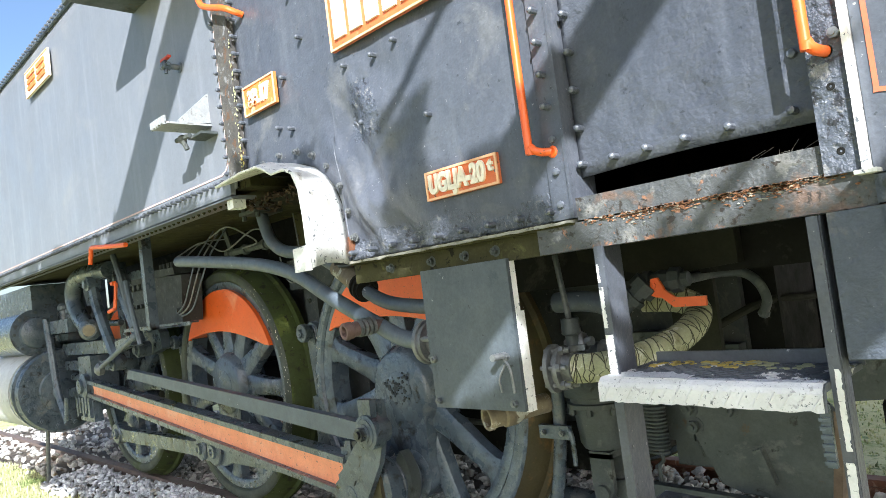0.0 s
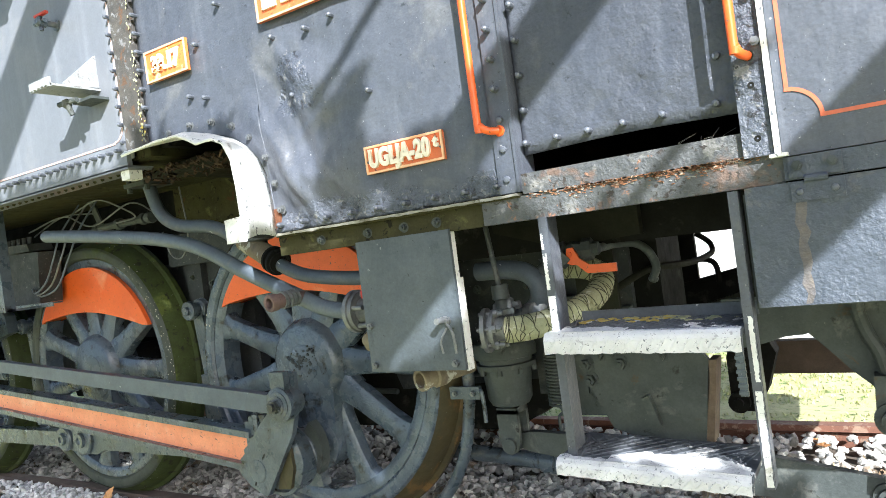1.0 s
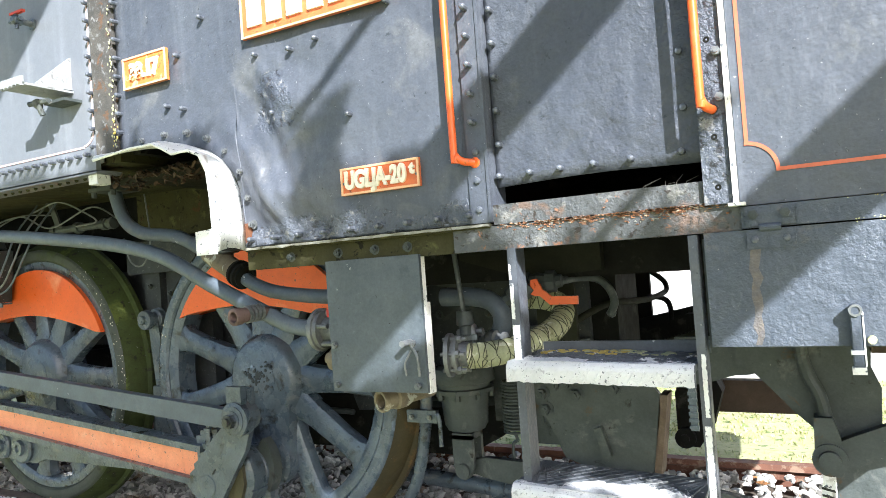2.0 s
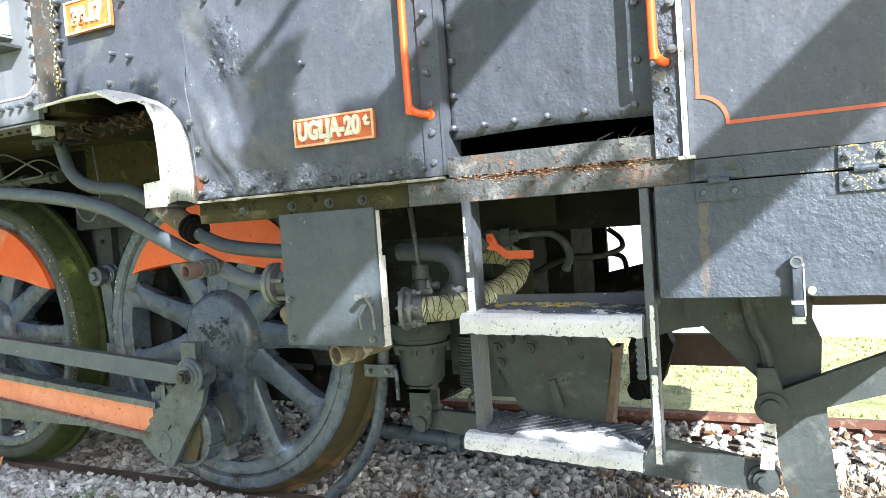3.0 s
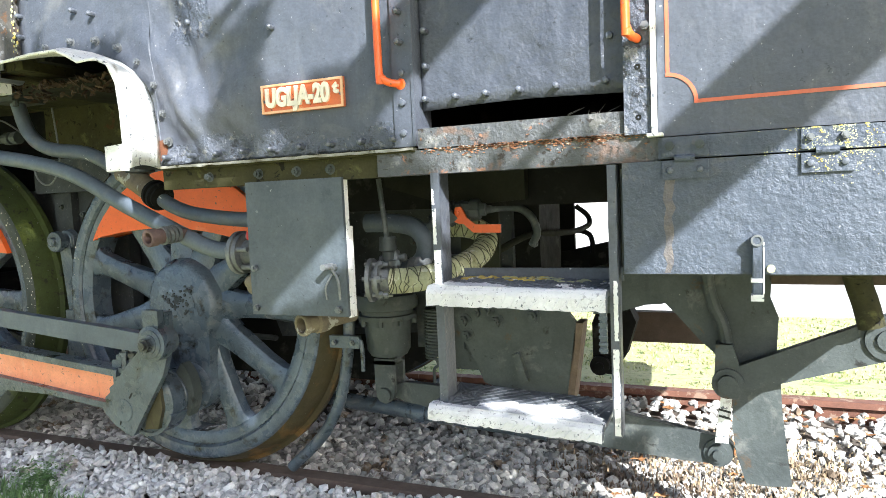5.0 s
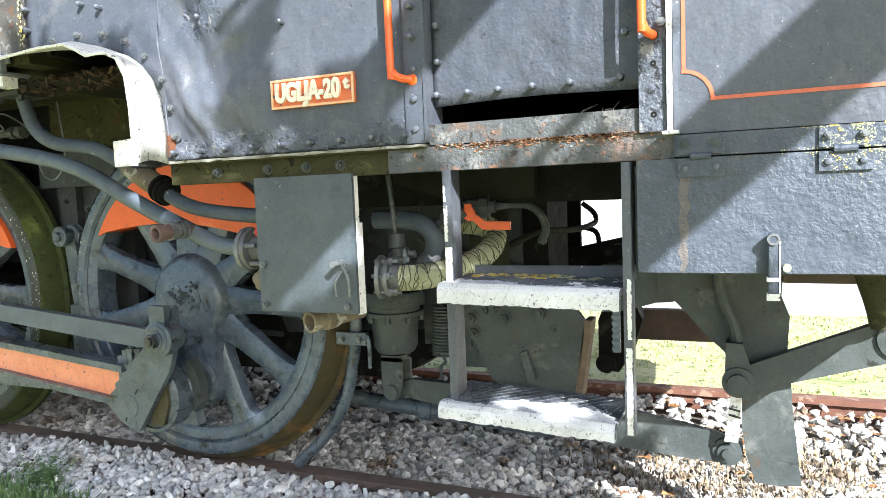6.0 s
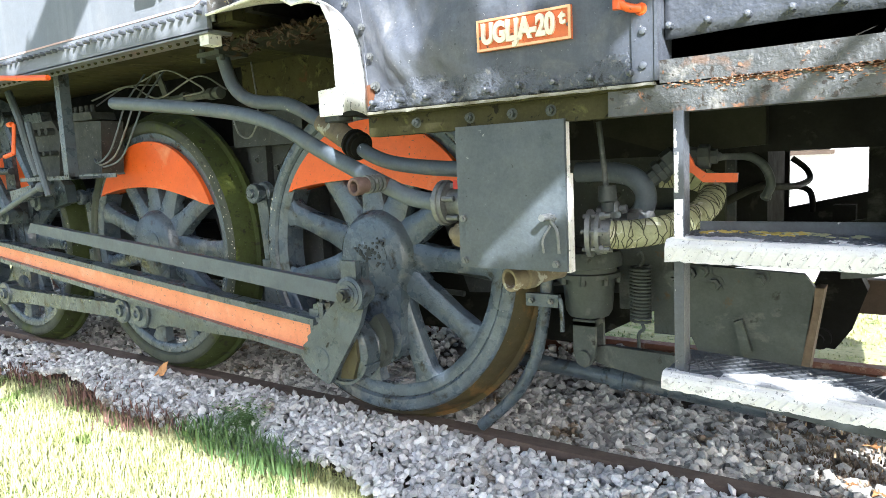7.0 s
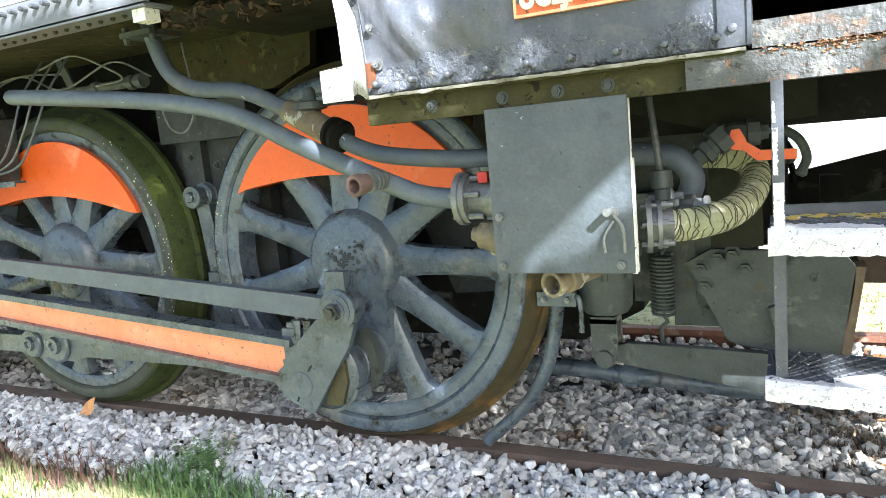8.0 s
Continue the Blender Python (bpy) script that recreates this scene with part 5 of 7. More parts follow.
def top_paint(x0, x1, y0, y1, z, slope, seed):
    """A worn patch of white paint lying on a tread."""
    g = random.Random(seed)
    n = 26
    bm = B()
    lo = [bm.verts.new((x0 + (x1 - x0) * k / n, y0, z + slope * (x0 + (x1 - x0) * k / n - 1.34))) for k in range(n + 1)]
    hi = [bm.verts.new((x0 + (x1 - x0) * k / n + g.gauss(0, 0.002), y1 * min(1, 0.25 + 3.5 * min(k, n - k) / n) + g.gauss(0, 0.006), z + slope * (x0 + (x1 - x0) * k / n - 1.34))) for k in range(n + 1)]
    for k in range(n):
        bm.faces.new((lo[k], lo[k + 1], hi[k + 1], hi[k]))
    ob = part("white_patch", bm, M_NOSING, steps)
    sol = ob.modifiers.new("thick", "SOLIDIFY")
    sol.thickness, sol.offset = 0.0016, 0


nosing(1.343, 1.788, 0.846, 0.838, 0.048, 4)
nosing(1.333, 1.772, 0.542, 0.522, 0.038, 5)
top_paint(1.347, 1.535, -0.03, 0.035, 0.8492, -0.018, 6)
top_paint(1.455, 1.768, -0.03, 0.058, 0.5452, -0.0455, 7)
bm = B()
box(bm, 1.36, 1.795, 0.186, 0.196, 0.835, 0.868)
part("tread_upstand", bm, M_TREAD_PLATE, steps, bevel=0.002)
rr = random.Random(3)
for k in range(60):
    bm = B()
    x = rr.uniform(1.38, 1.60) if k < 36 else rr.uniform(1.55, 1.79)
    bmesh.ops.create_icosphere(bm, subdivisions=1, radius=rr.uniform(0.005, 0.013), matrix=pose(x, rr.uniform(0.11, 0.185), 0.847 - 0.008 * (x - 1.345) / 0.44) @ Matrix.Diagonal((1.3, 1, 0.35, 1)))
    part("lichen_patch", bm, M_LICHEN if k < 30 else M_LICHENPALE, steps)
bm = B()
box(bm, 1.768, 1.784, -0.01, 0.0, 0.69, 0.80)
for k in range(7):
    box(bm, 1.766, 1.786, -0.014, -0.008, 0.695 + 0.015 * k, 0.702 + 0.015 * k)
part("ribbed_bracket", bm, M_GEAR, steps)

# injector, lagged pipe, red valve
bm = B()
lathe(bm, (1.085, 0.14, 0.838), (0.97, 0.22, 0), [(0, 0.04), (0.0, 0.063), (0.012, 0.063), (0.014, 0.045), (0.024, 0.045), (0.024, 0.056), (0.034, 0.056), (0.036, 0.036), (0.06, 0.036)], 26)
inj = part("injector_flange", bm, M_STEEL, loco, "weathered silver injector flange with studs", smooth=True)
for k in range(6):
    a = radians(60 * k + 10)
    ax = Vector((0.97, 0.22, 0)).normalized()
    s, u = frame_axes(ax)
    c = Vector((1.085, 0.14, 0.838)) + 0.05 * (math.cos(a) * s + math.sin(a) * u)
    bm = B()
    cyl(bm, c - ax * 0.01, c + ax * 0.06, 0.006, seg=8)
    cyl(bm, c + ax * 0.034, c + ax * 0.045, 0.011, seg=6)
    part("stud", bm, M_STEEL, inj)
LAGLINE = [(1.115, 0.15, 0.835), (1.18, 0.19, 0.832), (1.25, 0.28, 0.84), (1.29, 0.40, 0.862), (1.305, 0.50, 0.895), (1.295, 0.55, 0.935), (1.25, 0.53, 0.965), (1.16, 0.50, 0.975)]
bm = B()
tube(bm, LAGLINE, 0.037, 18, 10)
lag = part("lagged_pipe", bm, M_LAG, loco, "pipe wrapped in yellowish rope lagging", smooth=True)
line = curve_points(LAGLINE, 10)
coil = []
for k in range(2, len(line) - 2):
    for q in range(16):
        f = q / 16
        p = line[k].lerp(line[k + 1], f)
        s, u = frame_axes((line[k + 1] - line[k - 1]).normalized() + Vector((0.30 * math.sin(k * 2.1), 0.30 * math.cos(k * 1.7), 0.34 * math.sin(k * 1.3))))
        a = 2 * math.pi * f
        coil.append(p + 0.0375 * (math.cos(a) * s + math.sin(a) * u))
bm = B()
tube(bm, coil, 0.0015, 5, 1)
part("binding_cord", bm, M_CORD, lag)
bm = B()
tube(bm, [(0.96, 0.36, 0.995), (1.06, 0.36, 0.992), (1.13, 0.36, 0.975), (1.165, 0.36, 0.93), (1.155, 0.36, 0.88), (1.12, 0.35, 0.85), (1.07, 0.33, 0.85)], 0.030, 18)
part("u_pipe", bm, M_PIPE, loco, "thick grey U-bend pipe", smooth=True)
bm = B()
ax = Vector((0.75, 0.25, 0.62)).normalized()
lathe(bm, (1.165, 0.38, 0.962), ax, [(0, 0.024), (0.03, 0.024), (0.032, 0.036), (0.05, 0.036), (0.052, 0.028), (0.065, 0.028), (0.067, 0.040), (0.10, 0.040), (0.102, 0.026)], 8)
valve = part("ball_valve", bm, M_IRON, loco, "dark ball valve with an orange lever")
bm = B()
lathe(bm, (1.215, 0.43, 1.022), (1, 0.1, 0.02), [(0, 0.02), (0.0, 0.033), (0.022, 0.035), (0.024, 0.026), (0.05, 0.032), (0.075, 0.026), (0.077, 0.035), (0.105, 0.034), (0.107, 0.022), (0.125, 0.020)], 8)
cyl(bm, (1.262, 0.44, 1.02), (1.262, 0.395, 1.02), 0.012, seg=10)
part("valve_body", bm, M_IRON, valve)
bm = B()
prism(bm, [(1.257, 1.034), (1.276, 1.036), (1.288, 1.013), (1.292, 1.002), (1.322, 0.980), (1.403, 0.978), (1.402, 0.953), (1.314, 0.955), (1.284, 0.982), (1.266, 0.984), (1.252, 0.990), (1.250, 1.004)], 0.388, 0.398)
lev = part("valve_lever", bm, M_ORANGE, valve, "bright orange lever", bevel=0.003)
part("lever_nut", lathe(B(), (1.264, 0.389, 1.016), (0, -1, 0), [(0, 0.009), (0.006, 0.009), (0.007, 0.001)], 6), M_ORANGE, lev)
bm = B()
tube(bm, [(1.31, 0.45, 1.020), (1.315, 0.55, 1.022), (1.325, 0.65, 1.024), (1.372, 0.70, 1.016), (1.412, 0.70, 0.985), (1.430, 0.70, 0.935), (1.414, 0.70, 0.893)], 0.0135, 12)
lathe(bm, (1.420, 0.70, 0.903), (-0.5, 0, -1), [(0, 0.015), (0.012, 0.017), (0.02, 0.010)], 10)
part("drain_pipe", bm, M_IRON, loco, "bent drain pipe", smooth=True)
bm = B()
tube(bm, [(1.10, 0.66, 0.80), (1.25, 0.70, 0.855), (1.358, 0.856, 0.915), (1.392, 1.10, 0.905), (1.400, 1.40, 0.893), (1.400, 1.72, 0.90), (1.385, 1.83, 0.925), (1.362, 1.85, 0.955), (1.315, 1.85, 0.992)], 0.013, 10)
part("thin_pipe", bm, M_GLOOM, loco, smooth=True)
bm = B()
tube(bm, [(1.30, 1.79, 0.872), (1.35, 1.79, 0.870), (1.39, 1.79, 0.853), (1.405, 1.79, 0.815), (1.405, 1.79, 0.76)], 0.013, 8)
part("hose_loop", bm, M_DARK, loco, smooth=True)
bm = B()
cyl(bm, (1.095, 0.20, 1.13), (1.115, 0.20, 0.94), 0.008, seg=8)
lathe(bm, (1.115, 0.20, 0.96), (0.02, 0, -1), [(0, 0.012), (0.0, 0.024), (0.04, 0.026), (0.045, 0.018), (0.07, 0.018), (0.07, 0.036), (0.085, 0.036), (0.085, 0.024), (0.12, 0.03), (0.125, 0.045), (0.14, 0.045)], 12)
part("spindle", bm, M_IRON, loco, "upright valve spindle with gland", smooth=True)
part("union_fitting", lathe(B(), (1.15, 0.28, 0.868), (1, -0.1, -0.1), [(0, 0.024), (0.025, 0.028), (0.03, 0.018), (0.05, 0.018), (0.05, 0.025), (0.06, 0.025), (0.065, 0.011), (0.095, 0.011)], 10), M_STEEL, loco, "small pale union fitting", smooth=True)
part("plug_fitting", lathe(B(), (1.08, 0.22, 0.888), (1, 0.1, 0.1), [(0, 0.016), (0.03, 0.02), (0.035, 0.028), (0.055, 0.028), (0.06, 0.012), (0.08, 0.012)], 8), M_STEEL, loco, smooth=True)

# brake cylinder, spring, lower linkage
bm = B()
lathe(bm, (0.862, 0.65, 0.72), (0, 0, -1), [(0, 0.105), (0.02, 0.115), (0.05, 0.115), (0.055, 0.096), (0.07, 0.096), (0.073, 0.108), (0.088, 0.108), (0.09, 0.088), (0.11, 0.088), (0.205, 0.080), (0.225, 0.068), (0.23, 0.02), (0.255, 0.02)], 30)
bc = part("brake_cylinder", bm, M_IRON, loco, "grey-green brake cylinder, grimy", smooth=True)
for k in range(8):
    a = radians(45 * k + 12)
    bm = B()
    cyl(bm, (0.862 + 0.10 * math.cos(a), 0.65 + 0.10 * math.sin(a), 0.645), (0.862 + 0.10 * math.cos(a), 0.65 + 0.10 * math.sin(a), 0.612), 0.011, seg=6)
    part("bolt", bm, M_IRON, bc)
bm = B()
for y in (0.615, 0.69):
    prism(bm, [(0.815, 0.475), (0.895, 0.475), (0.895, 0.36), (0.88, 0.325), (0.855, 0.312), (0.83, 0.325), (0.815, 0.36)], y, y + 0.018)
box(bm, 0.815, 0.895, 0.615, 0.708, 0.46, 0.482)
cyl(bm, (0.855, 0.60, 0.348), (0.855, 0.72, 0.348), 0.027, seg=16)
part("clevis", bm, M_IRON, bc, "forked clevis on the brake rod", bevel=0.003)
bm = B()
helix = []
for k in range(16 * 10 + 1):
    a = 2 * math.pi * k / 10
    helix.append((1.027 + 0.033 * math.cos(a), 0.70 + 0.033 * math.sin(a), 0.665 - 0.0118 * k / 10))
tube(bm, helix, 0.0052, 6, 1)
tube(bm, [(1.027, 0.70, 0.665), (1.04, 0.70, 0.69), (1.03, 0.70, 0.715), (1.015, 0.70, 0.705)], 0.006, 8)
tube(bm, [(1.027, 0.70, 0.476), (1.037, 0.70, 0.45), (1.02, 0.70, 0.43), (1.02, 0.70, 0.38)], 0.006, 8)
part("coil_spring", bm, M_IRON, loco, "hanging coil spring with hooks", smooth=True)
bm = B()
prism(bm, [(0.87, 0.375), (0.92, 0.388), (1.31, 0.375), (1.69, 0.341), (1.978, 0.290), (2.02, 0.288), (2.044, 0.262), (2.044, 0.225), (2.03, 0.206), (1.995, 0.198), (1.895, 0.200), (1.626, 0.218), (1.31, 0.255), (0.92, 0.315), (0.87, 0.33)], 0.655, 0.685)
beam = part("brake_lever", bm, M_IRON, loco, "long grey brake lever near the ground", bevel=0.004)
bm = B()
lathe(bm, (1.999, 0.655, 0.236), (0, -1, 0), [(-0.05, 0.045), (0.0, 0.045), (0.008, 0.043), (0.009, 0.031), (0.010, 0.030), (0.020, 0.029), (0.021, 0.017), (0.032, 0.015)], 20)
part("lever_pin", bm, M_IRON, beam, smooth=True)
bm = B()
cyl(bm, (0.45, 0.86, 0.235), (1.40, 0.86, 0.175), 0.032, seg=14)
lathe(bm, (0.86, 0.86, 0.209), (1, 0, -0.063), [(0, 0.032), (0.0, 0.044), (0.05, 0.044), (0.05, 0.032)], 14)
part("brake_rod", bm, M_GEAR, loco, "grimy horizontal brake pull rod", smooth=True)

# suspension plate behind the steps
bm = B()
prism(bm, [(1.10, 0.635), (1.17, 0.675), (1.52, 0.66), (1.55, 0.62), (1.545, 0.55), (1.51, 0.35), (1.27, 0.37), (1.21, 0.39), (1.16, 0.50)], 0.72, 0.745)
plate = part("guide_plate", bm, M_IRON, loco, "grey-green bolted guide plate", bevel=0.004)
for x, z in ((1.14, 0.615), (1.19, 0.648), (1.23, 0.657), (1.15, 0.56), (1.265, 0.615), (1.40, 0.64)):
    piece("bolt", BOLT_PLATE, plate, at(x, 0.72, z))
bm = B()
prism(bm, [(1.325, 0.50), (1.35, 0.51), (1.38, 0.41), (1.355, 0.39)], 0.695, 0.72)
part("wedge", bm, M_IRON, plate, bevel=0.004)
bm = B()
box(bm, 0.93, 1.12, 0.76, 0.82, 0.50, 0.85)
box(bm, 1.05, 1.30, 0.77, 0.82, 0.42, 0.80)
part("plate_backing", bm, M_IRON, loco, bevel=0.004)
bm = B()
prism(bm, [(1.55, 0.62), (1.575, 0.62), (1.535, 0.35), (1.512, 0.35)], 0.72, 0.80)
part("plate_edge", bm, surf("worn_edge", (0.16, 0.12, 0.08), (0.10, 0.07, 0.05), 14, 0.8), plate, bevel=0.003)

# floor structure and far girders under the cab, near black to hold the shade there
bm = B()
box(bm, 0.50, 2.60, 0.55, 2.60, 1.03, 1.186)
part("floor_structure", bm, M_DARK, loco, "floor structure seen from below, shade painted near black")
# gusset coloured dark olive for the shade below the floor
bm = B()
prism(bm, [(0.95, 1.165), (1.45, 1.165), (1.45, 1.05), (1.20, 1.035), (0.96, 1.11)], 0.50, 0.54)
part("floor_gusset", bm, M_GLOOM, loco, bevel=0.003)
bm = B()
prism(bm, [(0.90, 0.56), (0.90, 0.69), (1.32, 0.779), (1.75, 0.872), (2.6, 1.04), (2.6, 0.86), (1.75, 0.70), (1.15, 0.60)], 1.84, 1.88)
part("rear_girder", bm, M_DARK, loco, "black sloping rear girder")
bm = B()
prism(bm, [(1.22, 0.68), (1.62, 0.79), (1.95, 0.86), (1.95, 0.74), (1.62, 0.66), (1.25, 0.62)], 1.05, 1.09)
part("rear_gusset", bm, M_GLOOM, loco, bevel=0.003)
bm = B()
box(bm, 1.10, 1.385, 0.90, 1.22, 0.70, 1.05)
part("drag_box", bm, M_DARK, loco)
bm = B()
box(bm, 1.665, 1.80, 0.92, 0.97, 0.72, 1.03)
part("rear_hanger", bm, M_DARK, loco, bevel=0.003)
bm = B()
box(bm, 1.18, 1.318, 0.62, 0.64, 0.70, 1.03)
part("hanger_plate", bm, M_GLOOM, loco, bevel=0.003)
bm = B()
prism(bm, [(1.43, 0.27), (1.46, 0.215), (1.52, 0.21), (1.58, 0.30), (1.63, 0.46), (1.60, 0.53), (1.46, 0.53), (1.43, 0.45)], 1.60, 1.72)
lathe(bm, (1.465, 1.60, 0.255), (0, -1, 0), [(0, 0.045), (0.03, 0.045), (0.03, 0.02), (0.05, 0.02)], 16)
box(bm, 1.50, 1.58, 1.62, 1.70, 0.52, 0.80)
part("shock_block", bm, M_DARK, loco, bevel=0.012, segs=2)
bm = B()
box(bm, 1.50, 1.98, 1.9, 1.96, 0.305, 0.455)
part("far_beam", bm, M_PLANK, loco, "dark far brake beam", bevel=0.004)

# guard iron and links below the bunker
bm = B()
prism(bm, [(1.80, 0.862), (2.16, 0.862), (2.15, 0.73), (2.172, 0.67), (2.166, 0.57), (2.176, 0.467), (2.18, 0.383), (2.192, 0.27), (2.204, 0.157), (2.14, 0.150), (2.078, 0.153), (2.052, 0.24), (2.041, 0.324), (2.042, 0.43), (1.992, 0.555), (1.949, 0.596), (1.89, 0.665), (1.848, 0.709), (1.80, 0.73)], 0.64, 0.66)
guard = part("guard_iron", bm, M_IRON, loco, "tall grey-green guard iron plate", bevel=0.003)
for x, z in ((1.84, 0.80), (1.90, 0.82), (1.95, 0.81)):
    piece("bolt", BOLT, guard, at(x, 0.64, z))
bm = B()
prism(bm, [(1.62, 0.815), (1.86, 0.815), (1.86, 0.705), (1.835, 0.698), (1.79, 0.695), (1.70, 0.668), (1.62, 0.66)], 0.668, 0.69)
part("guard_flange", bm, M_IRON, loco, bevel=0.003)
bm = B()
tube(bm, [(1.972, 0.625, 0.86), (1.980, 0.622, 0.76), (1.996, 0.615, 0.70), (2.016, 0.612, 0.655), (2.030, 0.612, 0.585)], 0.019, 10)
part("bent_stay", bm, M_IRON, guard, smooth=True)
bm = B()
prism(bm, [(1.999, 0.595), (2.045, 0.595), (2.062, 0.541), (2.066, 0.472), (2.035, 0.442), (2.005, 0.452), (1.993, 0.475)], 0.575, 0.635)
lathe(bm, (2.031, 0.575, 0.480), (0, -1, 0), [(0, 0.045), (0.012, 0.045), (0.012, 0.028), (0.03, 0.028)], 20)
part("link_fork", bm, M_IRON, loco, "forked link with a round pin", bevel=0.004)
bm = B()
prism(bm, [(2.055, 0.527), (2.10, 0.547), (2.359, 0.656), (2.43, 0.690), (2.62, 0.74), (2.62, 0.62), (2.43, 0.562), (2.359, 0.541), (2.10, 0.462), (2.055, 0.450)], 0.585, 0.62)
lathe(bm, (2.44, 0.585, 0.625), (0, -1, 0), [(0, 0.06), (0.01, 0.058), (0.012, 0.03), (0.02, 0.03)], 20)
part("radius_arm", bm, M_IRON, loco, "sloping grey radius arm", bevel=0.004)
bm = B()
prism(bm, [(2.012, 0.440), (2.043, 0.440), (2.030, 0.285), (1.992, 0.285)], 0.605, 0.637)
part("lamp_link", bm, M_WHITE, loco, "short white painted link", bevel=0.004)
bm = B()
for z in (0.355, 0.375):
    prism(bm, [(2.004, z + 0.012), (2.038, z + 0.004), (2.038, z + 0.010), (2.004, z + 0.018)], 0.602, 0.606)
part("link_mark", bm, M_DARK, loco)
bm = B()
tube(bm, [(2.345, 0.55, 0.87), (2.362, 0.55, 0.79), (2.380, 0.55, 0.73), (2.395, 0.55, 0.665)], 0.034, 14)
lathe(bm, (2.352, 0.55, 0.80), (0.2, 0, 1), [(0, 0.034), (0.004, 0.042), (0.02, 0.042), (0.024, 0.034)], 16)
part("rear_pipe", bm, M_MOSS, loco, "curved rusty rear pipe", smooth=True)
bm = B()
box(bm, 2.15, 2.6, 0.55, 2.2, 0.78, 0.87)
part("rear_stretcher", bm, M_PLANK, loco, "rusty brown rear stretcher", bevel=0.004)

M_WORNPALE = surf("worn_pale_grey", (0.30, 0.31, 0.31), (0.22, 0.23, 0.23), 16, 0.5, 0.7, bump=0.3, spots=(((0.12, 0.12, 0.11), 30, 0.64, 0.08),))
M_PALEJACKET = surf("pale_grey_paint", (0.50, 0.51, 0.50), (0.40, 0.41, 0.40), 5, 0.45, 0.65, bump=0.1, spots=(((0.3, 0.28, 0.24), 9, 0.64, 0.1),))
# ---- tank fittings and valve gear at the front ----
bm = B()
v = [bm.verts.new((x, y, z)) for x in (-0.372, -0.352) for y, z in ((0.0, 1.975), (0.0, 1.852), (-0.13, 1.842), (-0.13, 1.858))]
for q in ((0, 1, 2, 3), (4, 5, 6, 7), (0, 1, 5, 4), (1, 2, 6, 5), (2, 3, 7, 6), (3, 0, 4, 7)):
    bm.faces.new([v[k] for k in q])
bracket = part("step_bracket", bm, M_WORNPALE, loco, "pale wedge bracket with a small ribbed foot step", bevel=0.003)
bm = B()
box(bm, -0.47, -0.345, -0.19, 0.0, 1.838, 1.846)
box(bm, -0.47, -0.345, -0.195, -0.185, 1.834, 1.868)
for k in range(5):
    box(bm, -0.465 + 0.024 * k, -0.450 + 0.024 * k, -0.200, -0.193, 1.838, 1.864)
part("foot_plate", bm, M_WORNPALE, bracket, "small ribbed steel foot step", bevel=0.002)
bm = B()
box(bm, -0.42, -0.30, -0.07, 0.0, 1.795, 1.805)
part("lower_shelf", bm, M_IRON, bracket, bevel=0.002)
bm = B()
lathe(bm, (-0.42, -0.10, 1.81), (0.2, 0.3, -1), [(0, 0.012), (0.02, 0.018), (0.035, 0.010), (0.06, 0.010)], 10)
cyl(bm, (-0.46, -0.10, 1.80), (-0.36, -0.09, 1.80), 0.010, seg=8)
part("small_cock", bm, M_IRON, bracket, smooth=True)

for dz, dx, lab in ((0, 0, "small dark water cock with a red lever"),):
    bm = B()
    lathe(bm, (-0.57, 0.0, 2.15), (0, -1, 0), [(0, 0.035), (0.01, 0.035), (0.012, 0.018), (0.06, 0.018), (0.062, 0.028), (0.10, 0.028), (0.11, 0.015)], 12)
    cyl(bm, (-0.63, -0.085, 2.15), (-0.52, -0.085, 2.15), 0.012, seg=8)
    cyl(bm, (-0.57, -0.085, 2.19), (-0.57, -0.085, 2.10), 0.011, seg=8)
    bmesh.ops.transform(bm, matrix=pose(-0.57, 0, 2.15) @ Matrix.Diagonal((0.66, 0.75, 0.66, 1)) @ pose(0.57, 0, -2.15), verts=bm.verts)
    ck = part("water_cock", bm, M_GEAR, loco, lab, smooth=True)
    bm = B()
    box(bm, -0.60, -0.52, -0.072, -0.058, 2.172, 2.181)
    part("cock_lever", bm, surf("lever_red", (0.55, 0.06, 0.03), None, 10, 0.5), ck, bevel=0.002)
bm = B()
box(bm, -1.0, -0.62, -0.30, 0.0, 2.55, 2.565)
box(bm, -1.0, -0.62, -0.31, -0.295, 2.53, 2.57)
part("upper_foot_step", bm, M_IRON, loco, "upper foot step on the tank", bevel=0.003)

# lubricator shelf
bm = B()
box(bm, -1.609, -1.564, 0.14, 0.150, 1.05, 1.56)
box(bm, -1.574, -1.564, 0.150, 0.190, 1.05, 1.56)
box(bm, -1.609, -1.564, 0.150, 0.34, 1.05, 1.062)
box(bm, -2.45, -1.45, 0.31, 0.36, 1.063, 1.072)
box(bm, -2.45, -1.45, 0.31, 0.316, 1.05, 1.063)
lub_shelf = part("lubricator_shelf", bm, M_GEAR, loco, "angle iron hanger with a narrow shelf", bevel=0.003)
bm = B()
prism(bm, [(-2.06, 1.36), (-1.66, 1.34), (-1.70, 1.072), (-2.06, 1.072)], 0.38, 0.50)
prism(bm, [(-2.04, 1.40), (-1.72, 1.39), (-1.70, 1.35), (-2.06, 1.355)], 0.36, 0.49)
for k in range(5):
    cyl(bm, (-1.98 + 0.055 * k, 0.40, 1.38), (-1.98 + 0.055 * k, 0.40, 1.43), 0.012, seg=8)
lub = part("lubricator", bm, M_FRAME, loco, "mechanical lubricator box with small glands", bevel=0.004)
bm = B()
prism(bm, [(-2.46, 1.38), (-2.18, 1.38), (-2.10, 1.30), (-2.16, 1.072), (-2.44, 1.072)], 0.39, 0.54)
